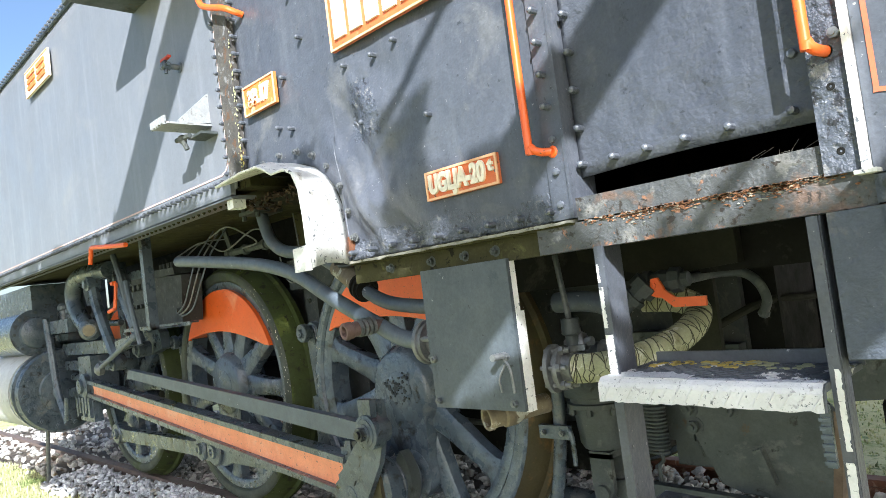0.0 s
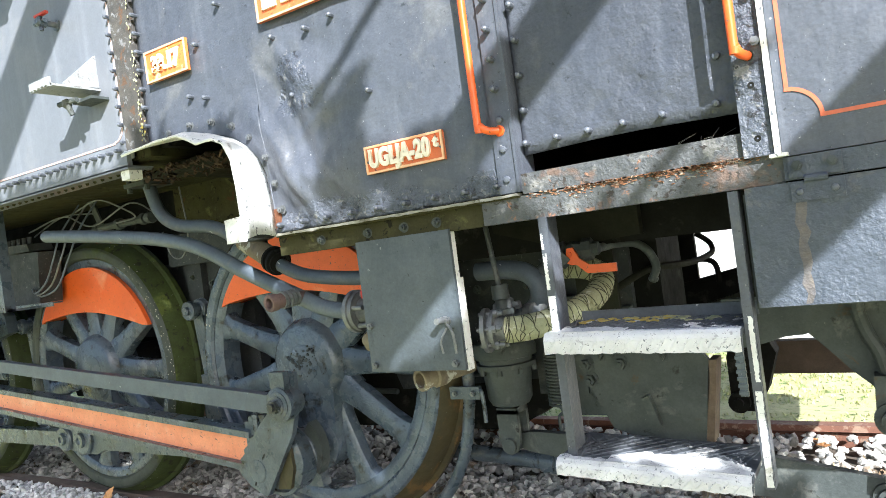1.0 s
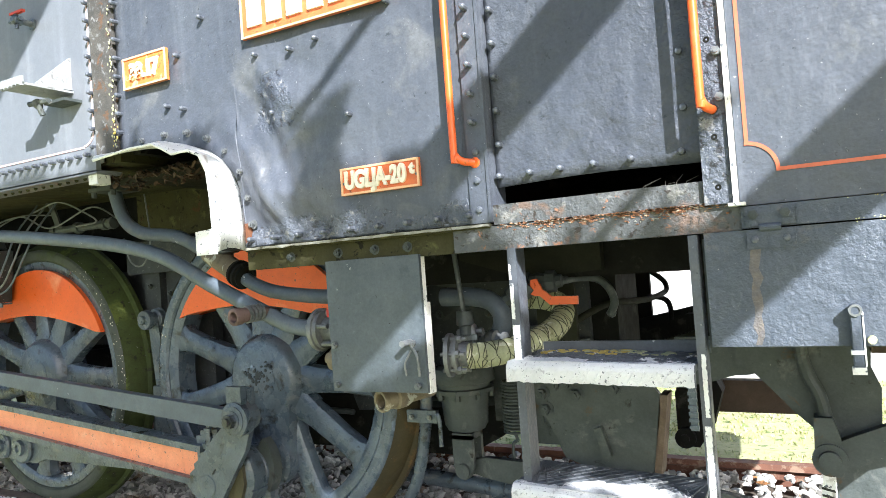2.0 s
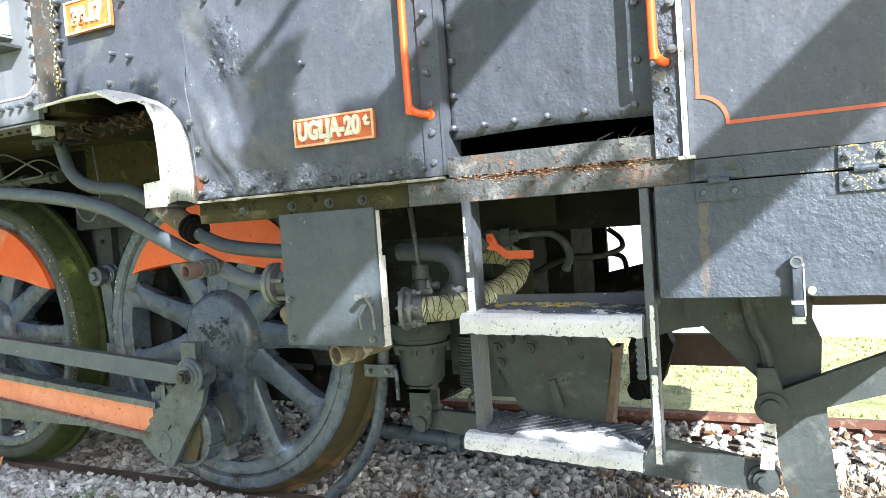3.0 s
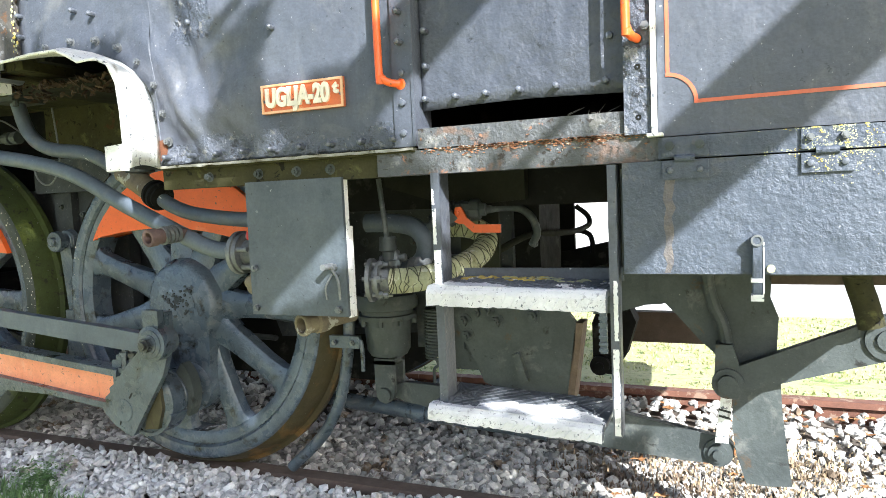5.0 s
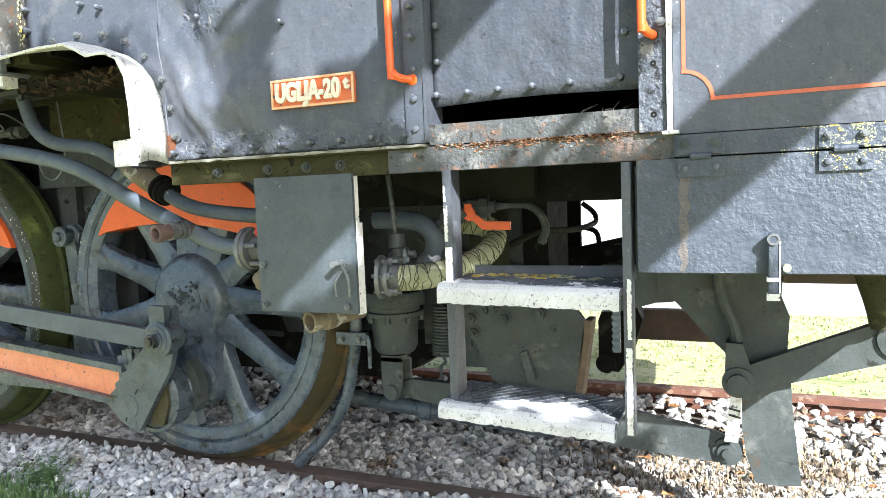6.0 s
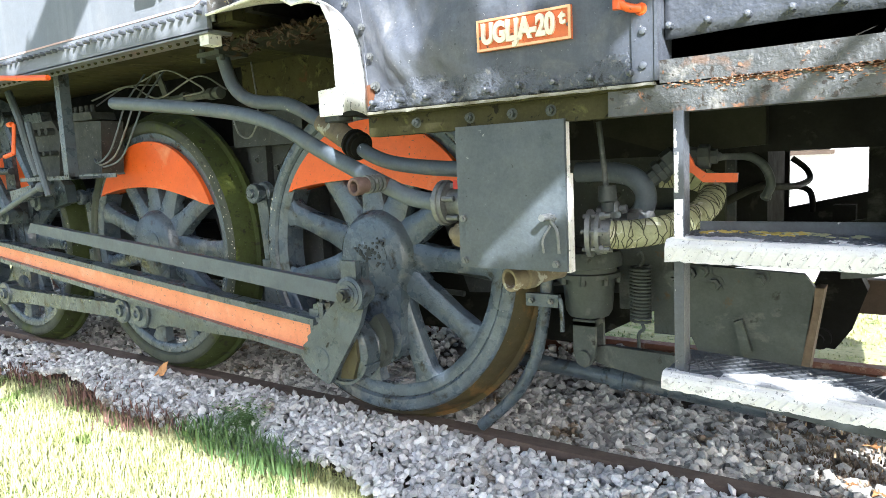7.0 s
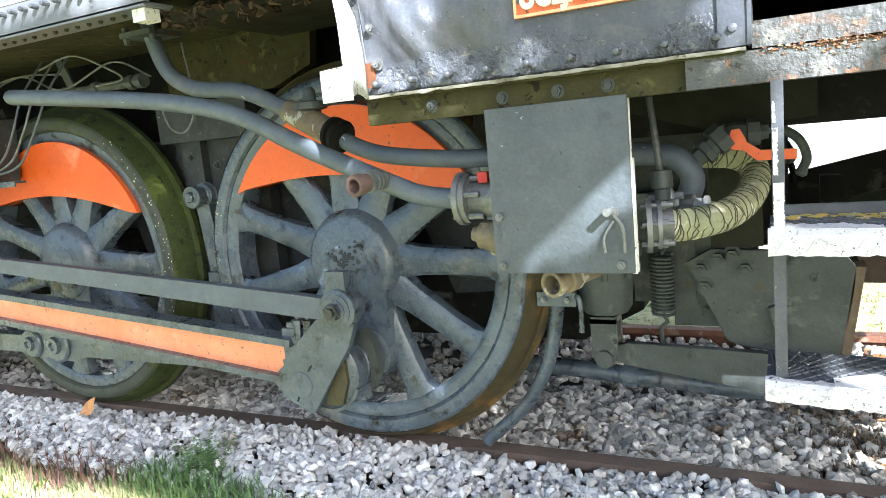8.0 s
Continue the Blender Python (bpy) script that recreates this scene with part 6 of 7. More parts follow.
for k in range(4):
    cyl(bm, (-2.40 + 0.075 * k, 0.39, 1.32), (-2.40 + 0.075 * k, 0.35, 1.32), 0.020, seg=10)
    cyl(bm, (-2.38 + 0.075 * k, 0.39, 1.20), (-2.38 + 0.075 * k, 0.35, 1.20), 0.014, seg=8)
part("lubricator_pump", bm, M_FRAME, loco, "small oil pump body with round glands", bevel=0.006)
for k in range(3):
    bm = B()
    tube(bm, [(-1.80 + 0.03 * k, 0.40, 1.16 - 0.015 * k), (-1.62 + 0.03 * k, 0.32, 1.125 - 0.01 * k), (-1.47 + 0.05 * k, 0.30, 1.17 - 0.015 * k), (-1.38 + 0.07 * k, 0.30, 1.27), (-1.35 + 0.08 * k, 0.34, 1.40), (-1.33 + 0.08 * k, 0.44, 1.54)], 0.0045, 8)
    part("oil_line", bm, M_STEEL if k == 1 else M_PIPE, lub, "thin oil line", smooth=True)
for pts in ([(-1.85, 0.45, 1.46), (-1.5, 0.45, 1.50), (-1.25, 0.45, 1.42), (-1.0, 0.5, 1.50), (-0.8, 0.5, 1.42)], [(-1.3, 0.4, 1.50), (-1.1, 0.4, 1.53), (-0.95, 0.42, 1.47), (-0.9, 0.45, 1.42), (-1.05, 0.45, 1.41)],
            [(-0.62, 0.5, 1.52), (-0.60, 0.5, 1.30), (-0.66, 0.5, 1.20), (-0.74, 0.5, 1.22), (-0.78, 0.5, 1.33)], [(-1.9, 0.5, 1.44), (-1.6, 0.5, 1.51), (-1.3, 0.5, 1.49)]):
    bm = B()
    tube(bm, pts, 0.004, 6)
    part("loose_wire", bm, M_STEEL, loco, "loose thin wire", smooth=True)
bm = B()
cyl(bm, (-1.32, 0.50, 1.41), (-0.85, 0.50, 1.41), 0.018, seg=10)
for x in (-1.3, -1.12, -0.92, -0.87):
    lathe(bm, (x, 0.50, 1.41), (1, 0, 0), [(0, 0.018), (0, 0.028), (0.03, 0.028), (0.03, 0.018)], 10)
prism(bm, [(-1.30, 1.55), (-1.26, 1.55), (-1.20, 1.42), (-1.24, 1.42)], 0.47, 0.48)
part("hung_tube", bm, M_IRON, loco, "small hung tube with clips", smooth=True)

# orange hook and lever
bm = B()
tube(bm, [(-1.29, -0.04, 1.485), (-1.518, -0.06, 1.506), (-1.707, -0.06, 1.526), (-1.739, -0.06, 1.520), (-1.747, -0.06, 1.496), (-1.772, -0.06, 1.444)], 0.012, 10)
part("orange_handle", bm, M_ORANGE, loco, "bent orange handle", bevel=0.002)
bm = B()
tube(bm, [(-2.33, 0.25, 1.54), (-2.24, 0.25, 1.38), (-2.20, 0.26, 1.22), (-2.15, 0.27, 1.08)], 0.020, 8)
lv = part("drive_lever", bm, M_PIPE, loco, "hanging lubricator drive lever", smooth=True)
part("drive_lever", tube(B(), [(-2.13, 0.24, 1.36), (-2.05, 0.23, 1.17), (-1.97, 0.23, 0.97)], 0.017, 8), M_PIPE, loco, "hanging lubricator drive lever", smooth=True)
bm = B()
cyl(bm, (-2.24, 0.22, 1.36), (-2.24, 0.20, 1.20), 0.011, seg=8)
cyl(bm, (-2.24, 0.21, 1.36), (-2.28, 0.21, 1.36), 0.014, seg=8)
cyl(bm, (-2.24, 0.20, 1.205), (-2.32, 0.19, 1.19), 0.012, seg=8)
part("crank_handle", bm, M_ORANGE, lv, "small orange crank handle")
bm = B()
cyl(bm, (-2.68, 0.22, 0.84), (-2.03, 0.22, 1.02), 0.016, seg=10)
bmesh.ops.create_icosphere(bm, subdivisions=2, radius=0.028, matrix=pose(-2.02, 0.22, 1.02))
part("drive_rod", bm, M_PIPE, lv, smooth=True)
bm = B()
lathe(bm, (-2.70, 0.24, 0.83), (0, -1, 0), [(0, 0.04), (0.03, 0.042), (0.05, 0.02)], 14)
part("rod_knob", bm, M_STEEL, lv, smooth=True)

# expansion link, brackets, slide bars, crosshead
for pts, y in (([(-2.93, 1.41), (-2.87, 1.25), (-2.75, 1.07), (-2.58, 0.86)], 0.30), ([(-2.73, 1.43), (-2.64, 1.28), (-2.53, 1.12), (-2.40, 0.93)], 0.40)):
    bm = B()
    tube(bm, [(x, y, z) for x, z in pts], 0.036, 8, 4)
    for x, z in (pts[0], pts[-1]):
        lathe(bm, (x, y + 0.04, z), (0, -1, 0), [(0, 0.05), (0.08, 0.05), (0.085, 0.03), (0.10, 0.028)], 16)
    part("expansion_link", bm, M_GEAR, loco, "curved expansion link", smooth=True)
bm = B()
prism(bm, [(-2.84, 1.45), (-2.45, 1.45), (-2.36, 1.10), (-2.26, 1.02), (-2.24, 0.92), (-2.46, 0.88), (-2.62, 1.0), (-2.78, 1.2)], 0.46, 0.52)
prism(bm, [(-2.46, 1.0), (-2.20, 1.03), (-2.18, 0.97), (-2.44, 0.93)], 0.25, 0.30)
for k in range(6):
    lathe(bm, (-2.74 + 0.07 * k, 0.46, 1.40 - 0.07 * k), (0, -1, 0), [(0, 0.022), (0.02, 0.022), (0.022, 0.012), (0.035, 0.012)], 8)
part("link_bracket", bm, M_GEAR, loco, "gear bracket behind the link", bevel=0.004)
bm = B()
tube(bm, [(-2.70, 0.35, 1.48), (-3.15, 0.34, 1.50), (-3.40, 0.33, 1.46), (-3.47, 0.33, 1.33), (-3.36, 0.33, 1.20), (-3.20, 0.32, 1.13), (-3.06, 0.31, 1.09)], 0.062, 14)
lathe(bm, (-3.10, 0.32, 1.10), (0.85, -0.5, -0.1), [(-0.06, 0.068), (0.0, 0.074), (0.06, 0.074), (0.08, 0.05)], 16)
part("steam_bend", bm, M_GEAR, loco, "thick bent steam pipe", smooth=True)
bm = B()
lathe(bm, (-3.03, 0.278, 1.092), (0.85, -0.5, -0.1), [(0, 0.04), (0.004, 0.04)], 14)
part("bend_cap", bm, M_BRASS, loco)
for z0, z1, x1 in ((0.92, 1.01, -2.76), (0.80, 0.87, -2.70), (0.59, 0.66, -3.05)):
    bm = B()
    box(bm, -4.0, x1, 0.36, 0.44, z0, z1)
    part("slide_bar", bm, M_GEAR, loco, "heavy slide bar", bevel=0.006)
bm = B()
box(bm, -3.42, -3.14, 0.30, 0.48, 0.52, 0.91)
box(bm, -3.40, -3.10, 0.28, 0.34, 0.45, 0.60)
lathe(bm, (-3.26, 0.30, 0.70), (0, -1, 0), [(0, 0.09), (0.03, 0.09), (0.04, 0.05), (0.06, 0.05)], 18)
for k in range(5):
    box(bm, -3.42 + 0.065 * k, -3.38 + 0.065 * k, 0.26, 0.30, 0.48 + 0.03 * (k % 2), 0.62)
part("crosshead", bm, M_GEAR, loco, "greasy crosshead with bolts", bevel=0.008)
bm = B()
tube(bm, [(-3.95, 0.25, 1.22), (-3.88, 0.25, 0.95), (-3.80, 0.25, 0.65), (-3.62, 0.25, 0.42)], 0.028, 8)
tube(bm, [(-3.6, 0.24, 0.45), (-3.55, 0.24, 0.62)], 0.022, 8)
part("combination_lever", bm, M_GEAR, loco, "upright combination lever", smooth=True)
bm = B()
cyl(bm, (-4.0, 0.42, 0.74), (-3.3, 0.42, 0.72), 0.03, seg=12)
cyl(bm, (-4.1, 0.30, 1.16), (-2.8, 0.42, 1.12), 0.022, seg=12)
box(bm, -4.0, -3.45, 0.26, 0.34, 1.10, 1.2)
part("piston_rods", bm, M_GEAR, loco, smooth=True)
bm = B()
lathe(bm, (-3.94, 0.34, 0.65), (-1, 0, 0), [(0, 0.07), (0.02, 0.09), (0.03, 0.17), (0.05, 0.18), (0.055, 0.32), (0.10, 0.335), (0.105, 0.30), (0.20, 0.30), (0.205, 0.335), (0.25, 0.335), (0.255, 0.29), (0.40, 0.29)], 40)
cylr = part("cylinder", bm, M_GEAR, loco, "large dark steam cylinder with a pale lower jacket", smooth=True)
for k in range(14):
    a = radians(360 / 14 * k)
    piece("bolt", BOLT_BIG, cylr, at(-3.995, 0.34 + 0.275 * math.cos(a), 0.65 + 0.275 * math.sin(a), 0, 0, 90))
bm = B()
lathe(bm, (-4.30, 0.34, 0.65), (-1, 0, 0), [(0, 0.29), (0.0, 0.325), (0.02, 0.33), (1.2, 0.33)], 48)
part("cylinder_jacket", bm, M_PALEJACKET, cylr, "pale painted cylinder jacket", smooth=True)
bm = B()
lathe(bm, (-4.06, 0.22, 1.13), (-1, 0, 0), [(0, 0.05), (0.03, 0.12), (0.06, 0.13), (0.065, 0.19), (0.10, 0.19), (0.105, 0.175), (1.2, 0.175)], 32)
prism(bm, [(-4.2, 0.80), (-5.6, 0.80), (-5.6, 1.52), (-4.2, 1.52)], 0.22, 0.8)
vc = part("valve_chest", bm, M_GEAR, loco, "round valve chest above the cylinder", smooth=True)
for k in range(8):
    a = radians(45 * k)
    piece("bolt", BOLT, vc, at(-4.125, 0.22 + 0.162 * math.cos(a), 1.13 + 0.162 * math.sin(a), 0, 0, 90))
for x, z in ((-4.25, 1.40), (-4.0, 1.34), (-3.8, 1.30), (-3.65, 1.28)):
    bm = B()
    lathe(bm, (x, 0.40, z), (0, 0, -1), [(0, 0.03), (0.02, 0.05), (0.05, 0.05), (0.06, 0.035), (0.14, 0.035)], 12)
    part("oil_cup", bm, M_GEAR, loco, smooth=True)
bm = B()
box(bm, -4.2, -3.5, 0.40, 0.50, 1.22, 1.28)
box(bm, -4.1, -3.75, 0.34, 0.42, 1.04, 1.09)
prism(bm, [(-3.75, 1.56), (-3.65, 1.56), (-3.4, 1.2), (-3.5, 1.15)], 0.45, 0.5)
prism(bm, [(-3.1, 1.56), (-3.0, 1.56), (-2.9, 0.6), (-3.05, 0.6)], 0.5, 0.56)
part("gear_frame", bm, M_GEAR, loco, bevel=0.004)
bm = B()
cyl(bm, (-4.12, 0.2, -0.1), (-4.0, 0.2, 0.36), 0.016, seg=8)
part("drain_rod", bm, M_STEEL, loco)

# ---- ballast ----
ICO_V, ICO_F = None, None
bm = B()
bmesh.ops.create_icosphere(bm, subdivisions=1, radius=1)
bm.verts.ensure_lookup_table()
ICO_V = np.array([v.co[:] for v in bm.verts])
ICO_F = np.array([[v.index for v in f.verts] for f in bm.faces])
bm.free()
rng = np.random.default_rng(5)


def stone_verts(r):
    """One angular stone."""
    v = ICO_V * r * rng.uniform(0.78, 1.2, (len(ICO_V), 1))
    for _ in range(5):
        n = rng.normal(size=3)
        n /= np.linalg.norm(n)
        d = v @ n - r * rng.uniform(0.45, 0.75)
        v -= np.outer(np.clip(d, 0, None), n)
    v = v * rng.uniform((0.8, 0.7, 0.5), (1.25, 1.0, 0.8))
    q, _ = np.linalg.qr(rng.normal(size=(3, 3)))
    t = np.diag((1, 1, 0.85))
    return (v @ q.T) @ t


def bed_height(x, y):
    if y < 0.58:
        return -0.020 - 0.16 * max(0, (0.45 - y)) + 0.010 * math.sin(3 * x + 5 * y) + 0.012 * noise.noise(Vector((x * 4, y * 4, 0)))
    if y < 0.68:
        return -0.2
    if y < 2.12:
        return -0.045 - 0.035 * math.sin((y - 0.68) / 1.44 * math.pi) + 0.012 * math.sin(4 * x + 3 * y)
    if y < 2.21:
        return -0.2
    return -0.125


def joined_stones(name, count, x0, x1, y0, y1, rmin, rmax, lift, mat):
    vs, fs, off = [], [], 0
    for _ in range(count):
        x, y = rng.uniform(x0, x1), rng.uniform(y0, y1)
        h = bed_height(x, y)
        if h < -0.19:
            continue
        edge = (0.20 if x < 0 else max(-0.1, 0.20 - 0.6 * x)) + 0.06 * math.sin(2.1 * x) + 0.04 * math.sin(5.3 * x)
        if y < edge and y0 < 0.5:
            continue
        r = rng.uniform(rmin, rmax)
        v = stone_verts(r) + np.array((x, y, h + lift + rng.uniform(-0.012, 0.012)))
        vs.append(v), fs.append(ICO_F + off)
        off += len(v)
    me = bpy.data.meshes.new(name)
    me.from_pydata(np.concatenate(vs).tolist(), [], np.concatenate(fs).tolist())
    me.materials.append(mat)
    ob = new(name, me)
    ob.parent = ballast_bed
    return tagged(ob, "loose grey crushed-stone ballast", kind="stuff")


joined_stones("ballast_stones", 6500, -4.2, 2.9, -0.10, 0.60, 0.015, 0.028, -0.008, M_STONE)
joined_stones("ballast_stones", 7500, -2.4, 2.0, -0.05, 0.60, 0.008, 0.029, 0.004, M_STONE)
joined_stones("ballast_stones", 7500, -4.2, 2.9, 0.66, 2.34, 0.016, 0.040, -0.004, M_STONE_IN)
joined_stones("ballast_stones", 5200, -1.8, 2.6, 0.68, 1.35, 0.009, 0.036, 0.006, M_STONE_IN)
joined_stones("ballast_stones", 1500, -9.0, -4.2, 0.10, 2.7, 0.022, 0.045, 0.0, M_STONE_IN)
joined_stones("ballast_stones", 2600, 2.9, 6.0, 0.30, 2.34, 0.018, 0.036, 0.0, M_STONE_IN)
variants = []
for k in range(14):
    v = stone_verts(1.0)
    me = bpy.data.meshes.new("stone")
    me.from_pydata(v.tolist(), [], ICO_F.tolist())
    me.materials.append(M_STONE if k < 7 else M_STONE_IN)
    variants.append(me)
for k in range(290):
    x, y = rng.uniform(-1.3, 2.2), rng.uniform(0.2, 1.1)
    h = bed_height(x, y)
    if h < -0.19:
        continue
    r = float(rng.uniform(0.020, 0.040 if y > 0.6 else 0.033))
    piece("stone", variants[k % 7 + (7 if y > 0.6 else 0)], ballast_bed, pose(x, y, h + 0.018, *[float(a) for a in rng.uniform(0, 360, 3)]) @ Matrix.Diagonal((r, r, r * 0.8, 1)))


# ---- plants ----
def blades(name, count, spread, hmin, hmax, wid, material, label, seed, cat="grass"):
    """Many thin grass blades as one mesh; spread gives a place for each."""
    g = np.random.default_rng(seed)
    vs, fs = [], []
    for i in range(count):
        x, y, z = spread(g)
        a, h, lean = g.uniform(0, 6.28), g.uniform(hmin, hmax), g.uniform(0.1, 0.9)
        w = wid * g.uniform(0.6, 1.3)
        dx, dy = math.cos(a), math.sin(a)
        b = len(vs)
        vs += [(x - dy * w, y + dx * w, z), (x + dy * w, y - dx * w, z),
               (x + dx * lean * h * 0.35 + dy * w * 0.7, y + dy * lean * h * 0.35 - dx * w * 0.7, z + h * 0.6),
               (x + dx * lean * h * 0.35 - dy * w * 0.7, y + dy * lean * h * 0.35 + dx * w * 0.7, z + h * 0.6),
               (x + dx * lean * h, y + dy * lean * h, z + h * (1 - 0.3 * lean))]
        fs += [(b, b + 1, b + 2, b + 3), (b + 3, b + 2, b + 4)]
    me = bpy.data.meshes.new(name)
    me.from_pydata(vs, [], fs)
    me.materials.append(material)
    return tagged(new(name, me), label, cat, kind="stuff")


def soil_z(y):
    """Height of the grassy ground beside the track."""
    if y > 0.15:
        return -0.135
    if y > -0.2:
        return -0.13 - 0.05 * (0.15 - y) / 0.35
    return -0.18 - 0.04 * min(1, -y - 0.2)


def near_spread(g):
    x = g.uniform(-6.5, 3.0)
    y = (0.27 if x < 0 else 0.27 - 0.6 * x) + 0.06 * math.sin(2.1 * x) - abs(g.normal(0, 0.5))
    return x, y, soil_z(y)


def far_spread(g):
    y = 2.27 + 3.1 * g.uniform(0, 1) ** 1.5
    return g.uniform(-6, 12), y, -0.135 if y < 2.8 else -0.17


blades("lawn_near", 60000, near_spread, 0.02, 0.075, 0.003, M_GRASS, "short sunlit grass beside the track", 1)
blades("lawn_far", 46000, far_spread, 0.010, 0.032, 0.006, M_GRASSFAR, "short sunlit grass beyond the track", 2)


def tuft(x, y, r, n, h, material, name, label, seed):
    def sp(g):
        return x + g.normal(0, r), y + g.normal(0, r * 0.6), -0.05 if y > 0.6 else -0.09
    return blades(name, n, sp, h * 0.4, h, 0.004, material, label, seed, "weed")


def leafy_weed(x, y, z, r, h, stems, seed):
    """A clump of stems, each with small broad leaves in pairs."""
    g = np.random.default_rng(seed)
    vs, fs = [], []
    for _ in range(stems):
        a, lean = g.uniform(0, 6.28), g.uniform(0.1, 0.8)
        foot = np.array((x + g.normal(0, r), y + g.normal(0, r * 0.7), z))
        way = np.array((math.cos(a) * lean, math.sin(a) * lean, 1.0))
        top_h = h * g.uniform(0.45, 1.0)
        for q in range(7):
            p = foot + way * top_h * (q + 1) / 7
            for side in (0, 2.1, 4.2):
                b = a + q * 1.1 + side + g.uniform(-0.4, 0.4)
                d = np.array((math.cos(b), math.sin(b), g.uniform(0.0, 0.7)))
                n = np.array((-math.sin(b), math.cos(b), 0.0))
                ln = g.uniform(0.010, 0.022) * (1.2 - 0.08 * q)
                k = len(vs)
                vs += [tuple(p), tuple(p + d * ln * 0.5 + n * ln * 0.32), tuple(p + d * ln - np.array((0, 0, ln * 0.2))), tuple(p + d * ln * 0.5 - n * ln * 0.32)]
                fs += [(k, k + 1, k + 2, k + 3)]
        k = len(vs)
        end = foot + way * top_h
        vs += [tuple(foot + (0.0015, 0, 0)), tuple(foot - (0.0015, 0, 0)), tuple(end)]
        fs += [(k, k + 1, k + 2)]
    me = bpy.data.meshes.new("weed_clump")
    me.from_pydata(vs, [], fs)
    me.materials.append(M_WEED)
    return tagged(new("weed_clump", me), "green leafy weed growing in the ballast", "weed", kind="stuff")


leafy_weed(-0.58, 0.29, -0.07, 0.05, 0.15, 46, 3)
leafy_weed(-0.50, 0.24, -0.08, 0.03, 0.08, 16, 13)
for tx, ty, n, sd in ((-0.74, 0.19, 190, 14), (-0.55, 0.17, 260, 4), (-0.36, 0.15, 260, 15), (-0.18, 0.11, 150, 16)):
    tuft(tx, ty, 0.075, n, 0.11, M_WEED, "grass_tuft", "grass tuft at the ballast edge", sd)
tuft(-1.70, 0.28, 0.14, 420, 0.10, M_DRYWEED, "dry_weed", "reddish dry weed in the gravel", 5)
tuft(-2.5, 0.30, 0.14, 300, 0.09, M_DRYWEED, "dry_weed", "reddish dry weed in the gravel", 6)
tuft(-1.15, 0.18, 0.16, 260, 0.10, M_DRYWEED, "dry_weed", "reddish dry weed in the gravel", 7)
tuft(1.50, 0.95, 0.16, 900, 0.028, M_STRAWDARK, "dry_weed", "dry matted plant litter on the ballast", 8)
tuft(2.20, 1.25, 0.34, 1500, 0.03, M_STRAW, "dry_weed", "bleached dry plant litter on the ballast", 28)
tuft(1.95, 1.10, 0.20, 420, 0.028, M_STRAWDARK, "dry_weed", "dry matted plant litter on the ballast", 18)


def fallen_leaf(x, y, z, s, seed, mat=M_LEAF, rise=0.0):
    g = random.Random(seed)
    bm = B()
    pts = []
    for k in range(10):
        a = 2 * math.pi * k / 10
        r = s * (1.0 if k % 2 == 0 else 0.5) * g.uniform(0.8, 1.2)
        pts.append(bm.verts.new((x + r * math.cos(a), y + r * math.sin(a) * (1 - 0.5 * rise), z + g.uniform(0, s * 0.4) + rise * (r * math.sin(a) + s * 0.6))))
    c = bm.verts.new((x, y, z + rise * s * 0.6))
    for k in range(10):
        bm.faces.new((c, pts[k], pts[(k + 1) % 10]))
    ob = tagged(part("fallen_leaf", bm, mat), "dry brown fallen leaf on the gravel", "leaf", "fallen leaves")
    m = ob.modifiers.new("thick", "SOLIDIFY")
    m.thickness = 0.001
    return ob


fallen_leaf(-1.47, 0.465, -0.005, 0.055, 1, M_BRIGHTLEAF, 0.8)
for k in range(46):
    fallen_leaf(random.uniform(1.55, 2.7), random.uniform(0.78, 2.05), -0.035, random.uniform(0.014, 0.036), 20 + k)

# ---- beyond the track ----
bm = B()
box(bm, -60, 60, 5.4, 10.5, -0.4, -0.14)
tagged(part("pavement", bm, M_PAVE), "pale sunlit concrete pavement", "pavement", kind="structure")
bld = thing("building", "long low white rendered building with dark openings", "building")
bm = B()
box(bm, -30, 40, 11.0, 18, -0.2, 4.2)
wall = part("wall", bm, M_WALL, bld)
for k in range(18):
    x = -26 + 3.6 * k
    bm = B()
    box(bm, x, x + 1.3, 10.94, 11.02, 1.0, 2.4)
    wnd = part("window", bm, M_GLASS, bld)
    bm = B()
    box(bm, x - 0.06, x + 1.36, 10.90, 11.0, 0.92, 0.99)
    part("sill", bm, M_PLANK, wnd)
bm = B()
prism(bm, [(-30.5, 4.2), (40.5, 4.2), (40.5, 4.4), (-30.5, 4.4)], 10.6, 18.4)
part("roof", bm, M_PLANK, bld)

# ---- unseen tree behind the viewer, added so that its boughs shade the engine ----
tree = thing("tree", "unseen tree added to shade the engine, long level boughs over the track", "tree")
bm = B()
tube(bm, [(10.9, -9.7, -0.3), (10.8, -9.6, 2.5), (10.7, -9.5, 5.5), (10.6, -9.4, 8.6)], 0.36, 14, 6, 0.16)
part("trunk", bm, M_BARK, tree, smooth=True)


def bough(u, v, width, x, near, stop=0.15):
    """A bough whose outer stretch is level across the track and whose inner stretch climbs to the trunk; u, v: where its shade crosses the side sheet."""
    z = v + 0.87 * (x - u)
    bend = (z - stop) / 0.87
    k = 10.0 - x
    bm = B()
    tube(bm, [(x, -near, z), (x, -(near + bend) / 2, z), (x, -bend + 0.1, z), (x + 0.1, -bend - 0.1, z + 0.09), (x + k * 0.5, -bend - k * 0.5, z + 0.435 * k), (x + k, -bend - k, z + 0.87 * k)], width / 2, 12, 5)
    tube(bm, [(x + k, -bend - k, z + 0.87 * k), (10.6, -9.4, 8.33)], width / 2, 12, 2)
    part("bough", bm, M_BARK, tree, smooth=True)


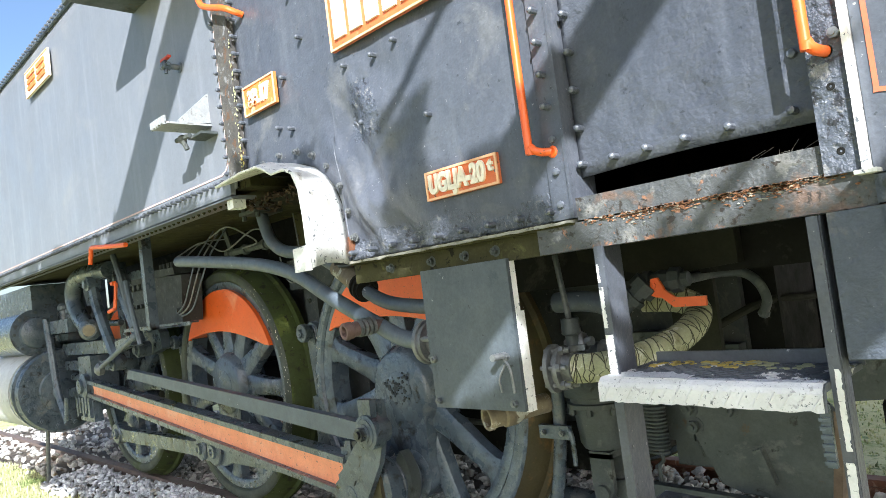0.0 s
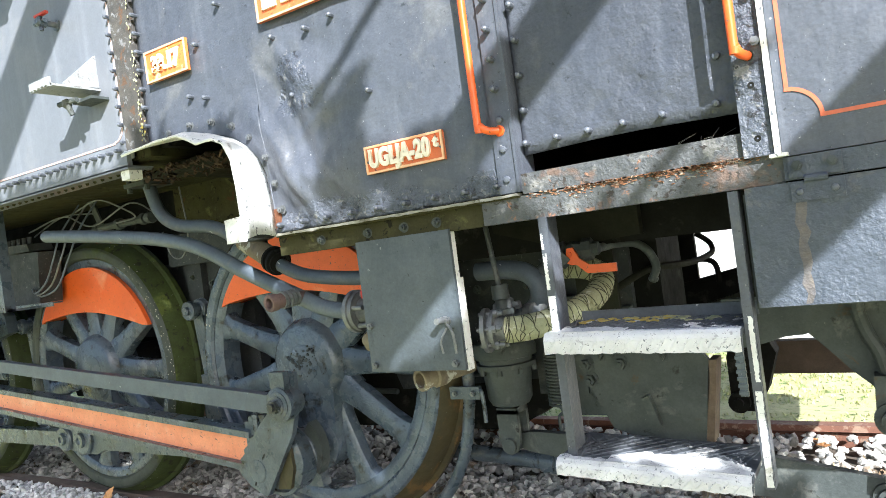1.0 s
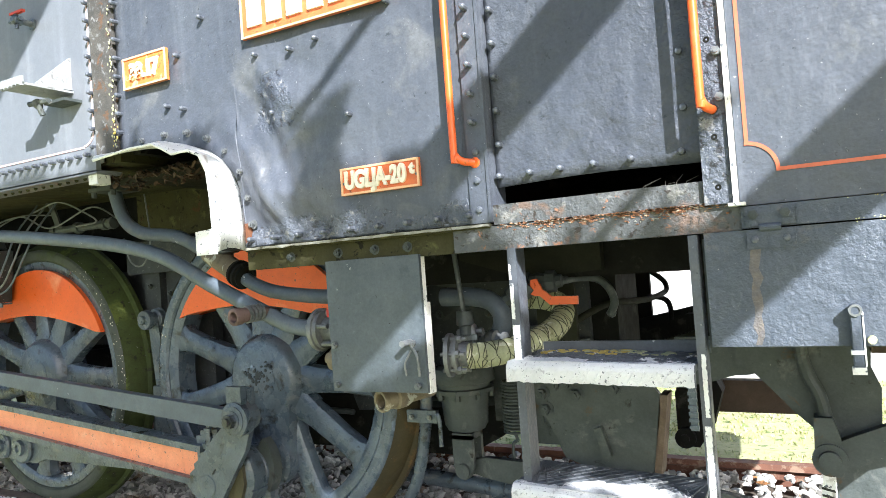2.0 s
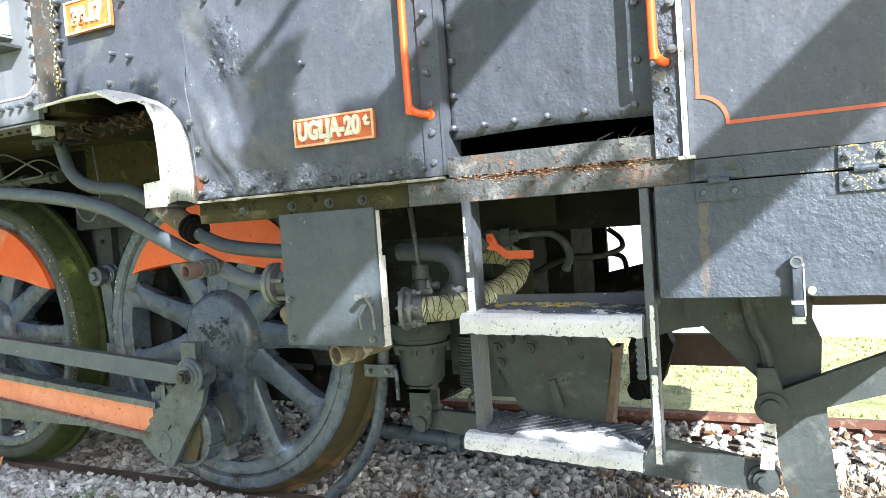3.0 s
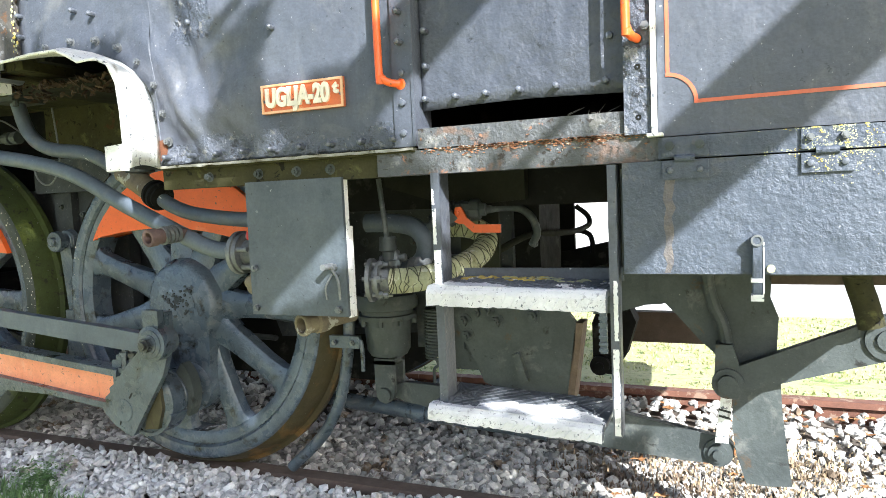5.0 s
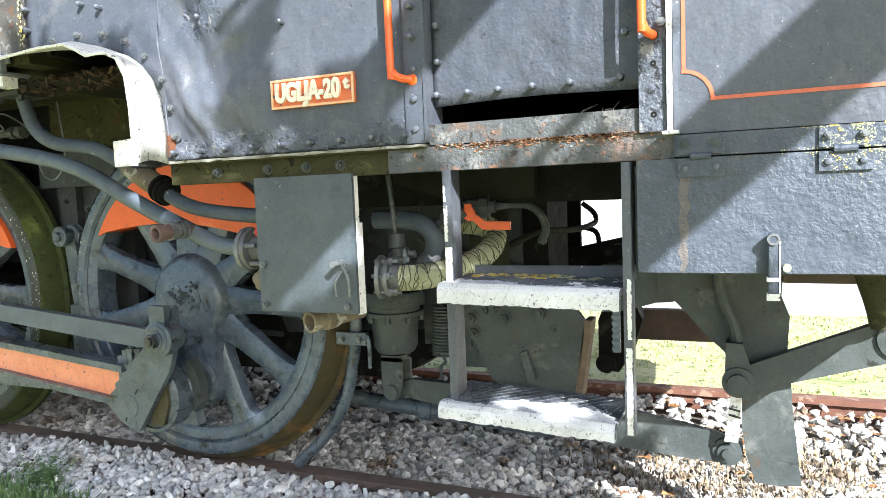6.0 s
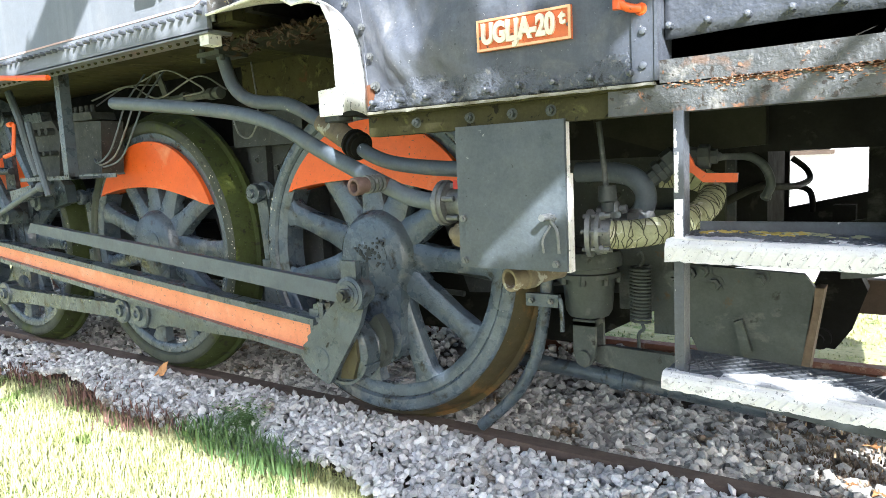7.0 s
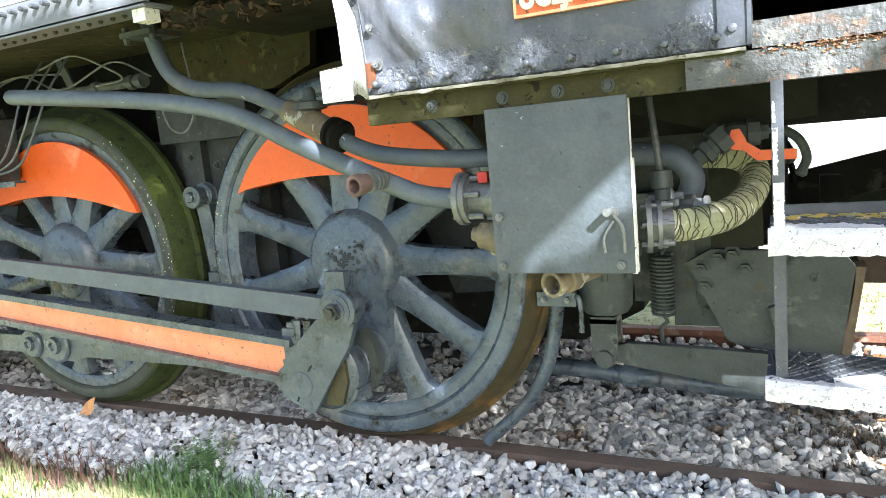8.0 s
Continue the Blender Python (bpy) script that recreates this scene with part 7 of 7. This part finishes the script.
bough(2.10, 1.23, 0.20, 4.5, 1.0)
bough(1.30, 1.465, 0.165, 4.1, 1.5)
bough(0.84, 1.685, 0.034, 3.6, 2.4, 1.55)
bough(-0.90, 2.00, 0.27, 2.3, 2.0)
bough(0.90, 0.955, 0.17, 4.0, 2.82)
bough(1.66, 1.20, 0.03, 4.3, 2.4)


def leaf_mass(name, count, x0, x1, y0, y1, z0, z1, size, seed):
    g = np.random.default_rng(seed)
    vs, fs = [], []
    for _ in range(count):
        c = np.array((g.uniform(x0, x1), g.uniform(y0, y1), g.uniform(z0, z1)))
        q, _ = np.linalg.qr(g.normal(size=(3, 3)))
        s = size * g.uniform(0.6, 1.3)
        b = len(vs)
        for du, dv in ((-1, 0), (0, -0.5), (1, 0), (0, 0.5)):
            vs.append((c + s * (du * q[0] + dv * q[1])).tolist())
        fs.append((b, b + 1, b + 2, b + 3))
    me = bpy.data.meshes.new(name)
    me.from_pydata(vs, [], fs)
    me.materials.append(M_TREELEAF)
    ob = new(name, me)
    ob.parent = tree
    return ob


# leaf patches added wherever the engine's side or the ballast needs sun blocked
D_LEAF = 4.0
for k, (u0, u1, v0, v1) in enumerate(((-4.6, 0.22, 0.16, 1.50), (-6.2, -4.6, 0.98, 1.62), (0.22, 0.48, 0.16, 0.92), (0.48, 0.78, 0.16, 1.14), (0.78, 1.22, 0.14, 0.715), (1.20, 1.74, 0.10, 0.43), (1.14, 1.42, 0.46, 0.82), (1.42, 1.72, 0.38, 0.44), (1.84, 2.40, 0.50, 0.77), (1.72, 1.9, 0.36, 0.44), (1.70, 1.85, 0.68, 0.79), (1.09, 1.19, 0.72, 0.89), (1.44, 1.74, 0.92, 1.08), (1.20, 1.28, 0.90, 1.12))):
    leaf_mass("crown", int(950 * (u1 - u0) * (v1 - v0)) + 60, u0 + D_LEAF, u1 + D_LEAF, -D_LEAF - 0.08, -D_LEAF + 0.08, v0 + 0.87 * D_LEAF, v1 + 0.87 * D_LEAF, 0.11 if u1 < 0.3 else 0.075, 31 + k)
for k, (u0, u1, v0, v1) in enumerate(((0.42, 0.64, 1.10, 1.158), (0.71, 0.84, 1.24, 1.50), (0.75, 0.83, 1.50, 1.58), (0.84, 1.05, 1.275, 1.355), (0.98, 1.10, 1.255, 1.38))):
    leaf_mass("crown", int(5500 * (u1 - u0) * (v1 - v0)) + 20, u0 + D_LEAF, u1 + D_LEAF, -D_LEAF - 0.05, -D_LEAF + 0.05, v0 + 0.87 * D_LEAF, v1 + 0.87 * D_LEAF, 0.032, 61 + k)
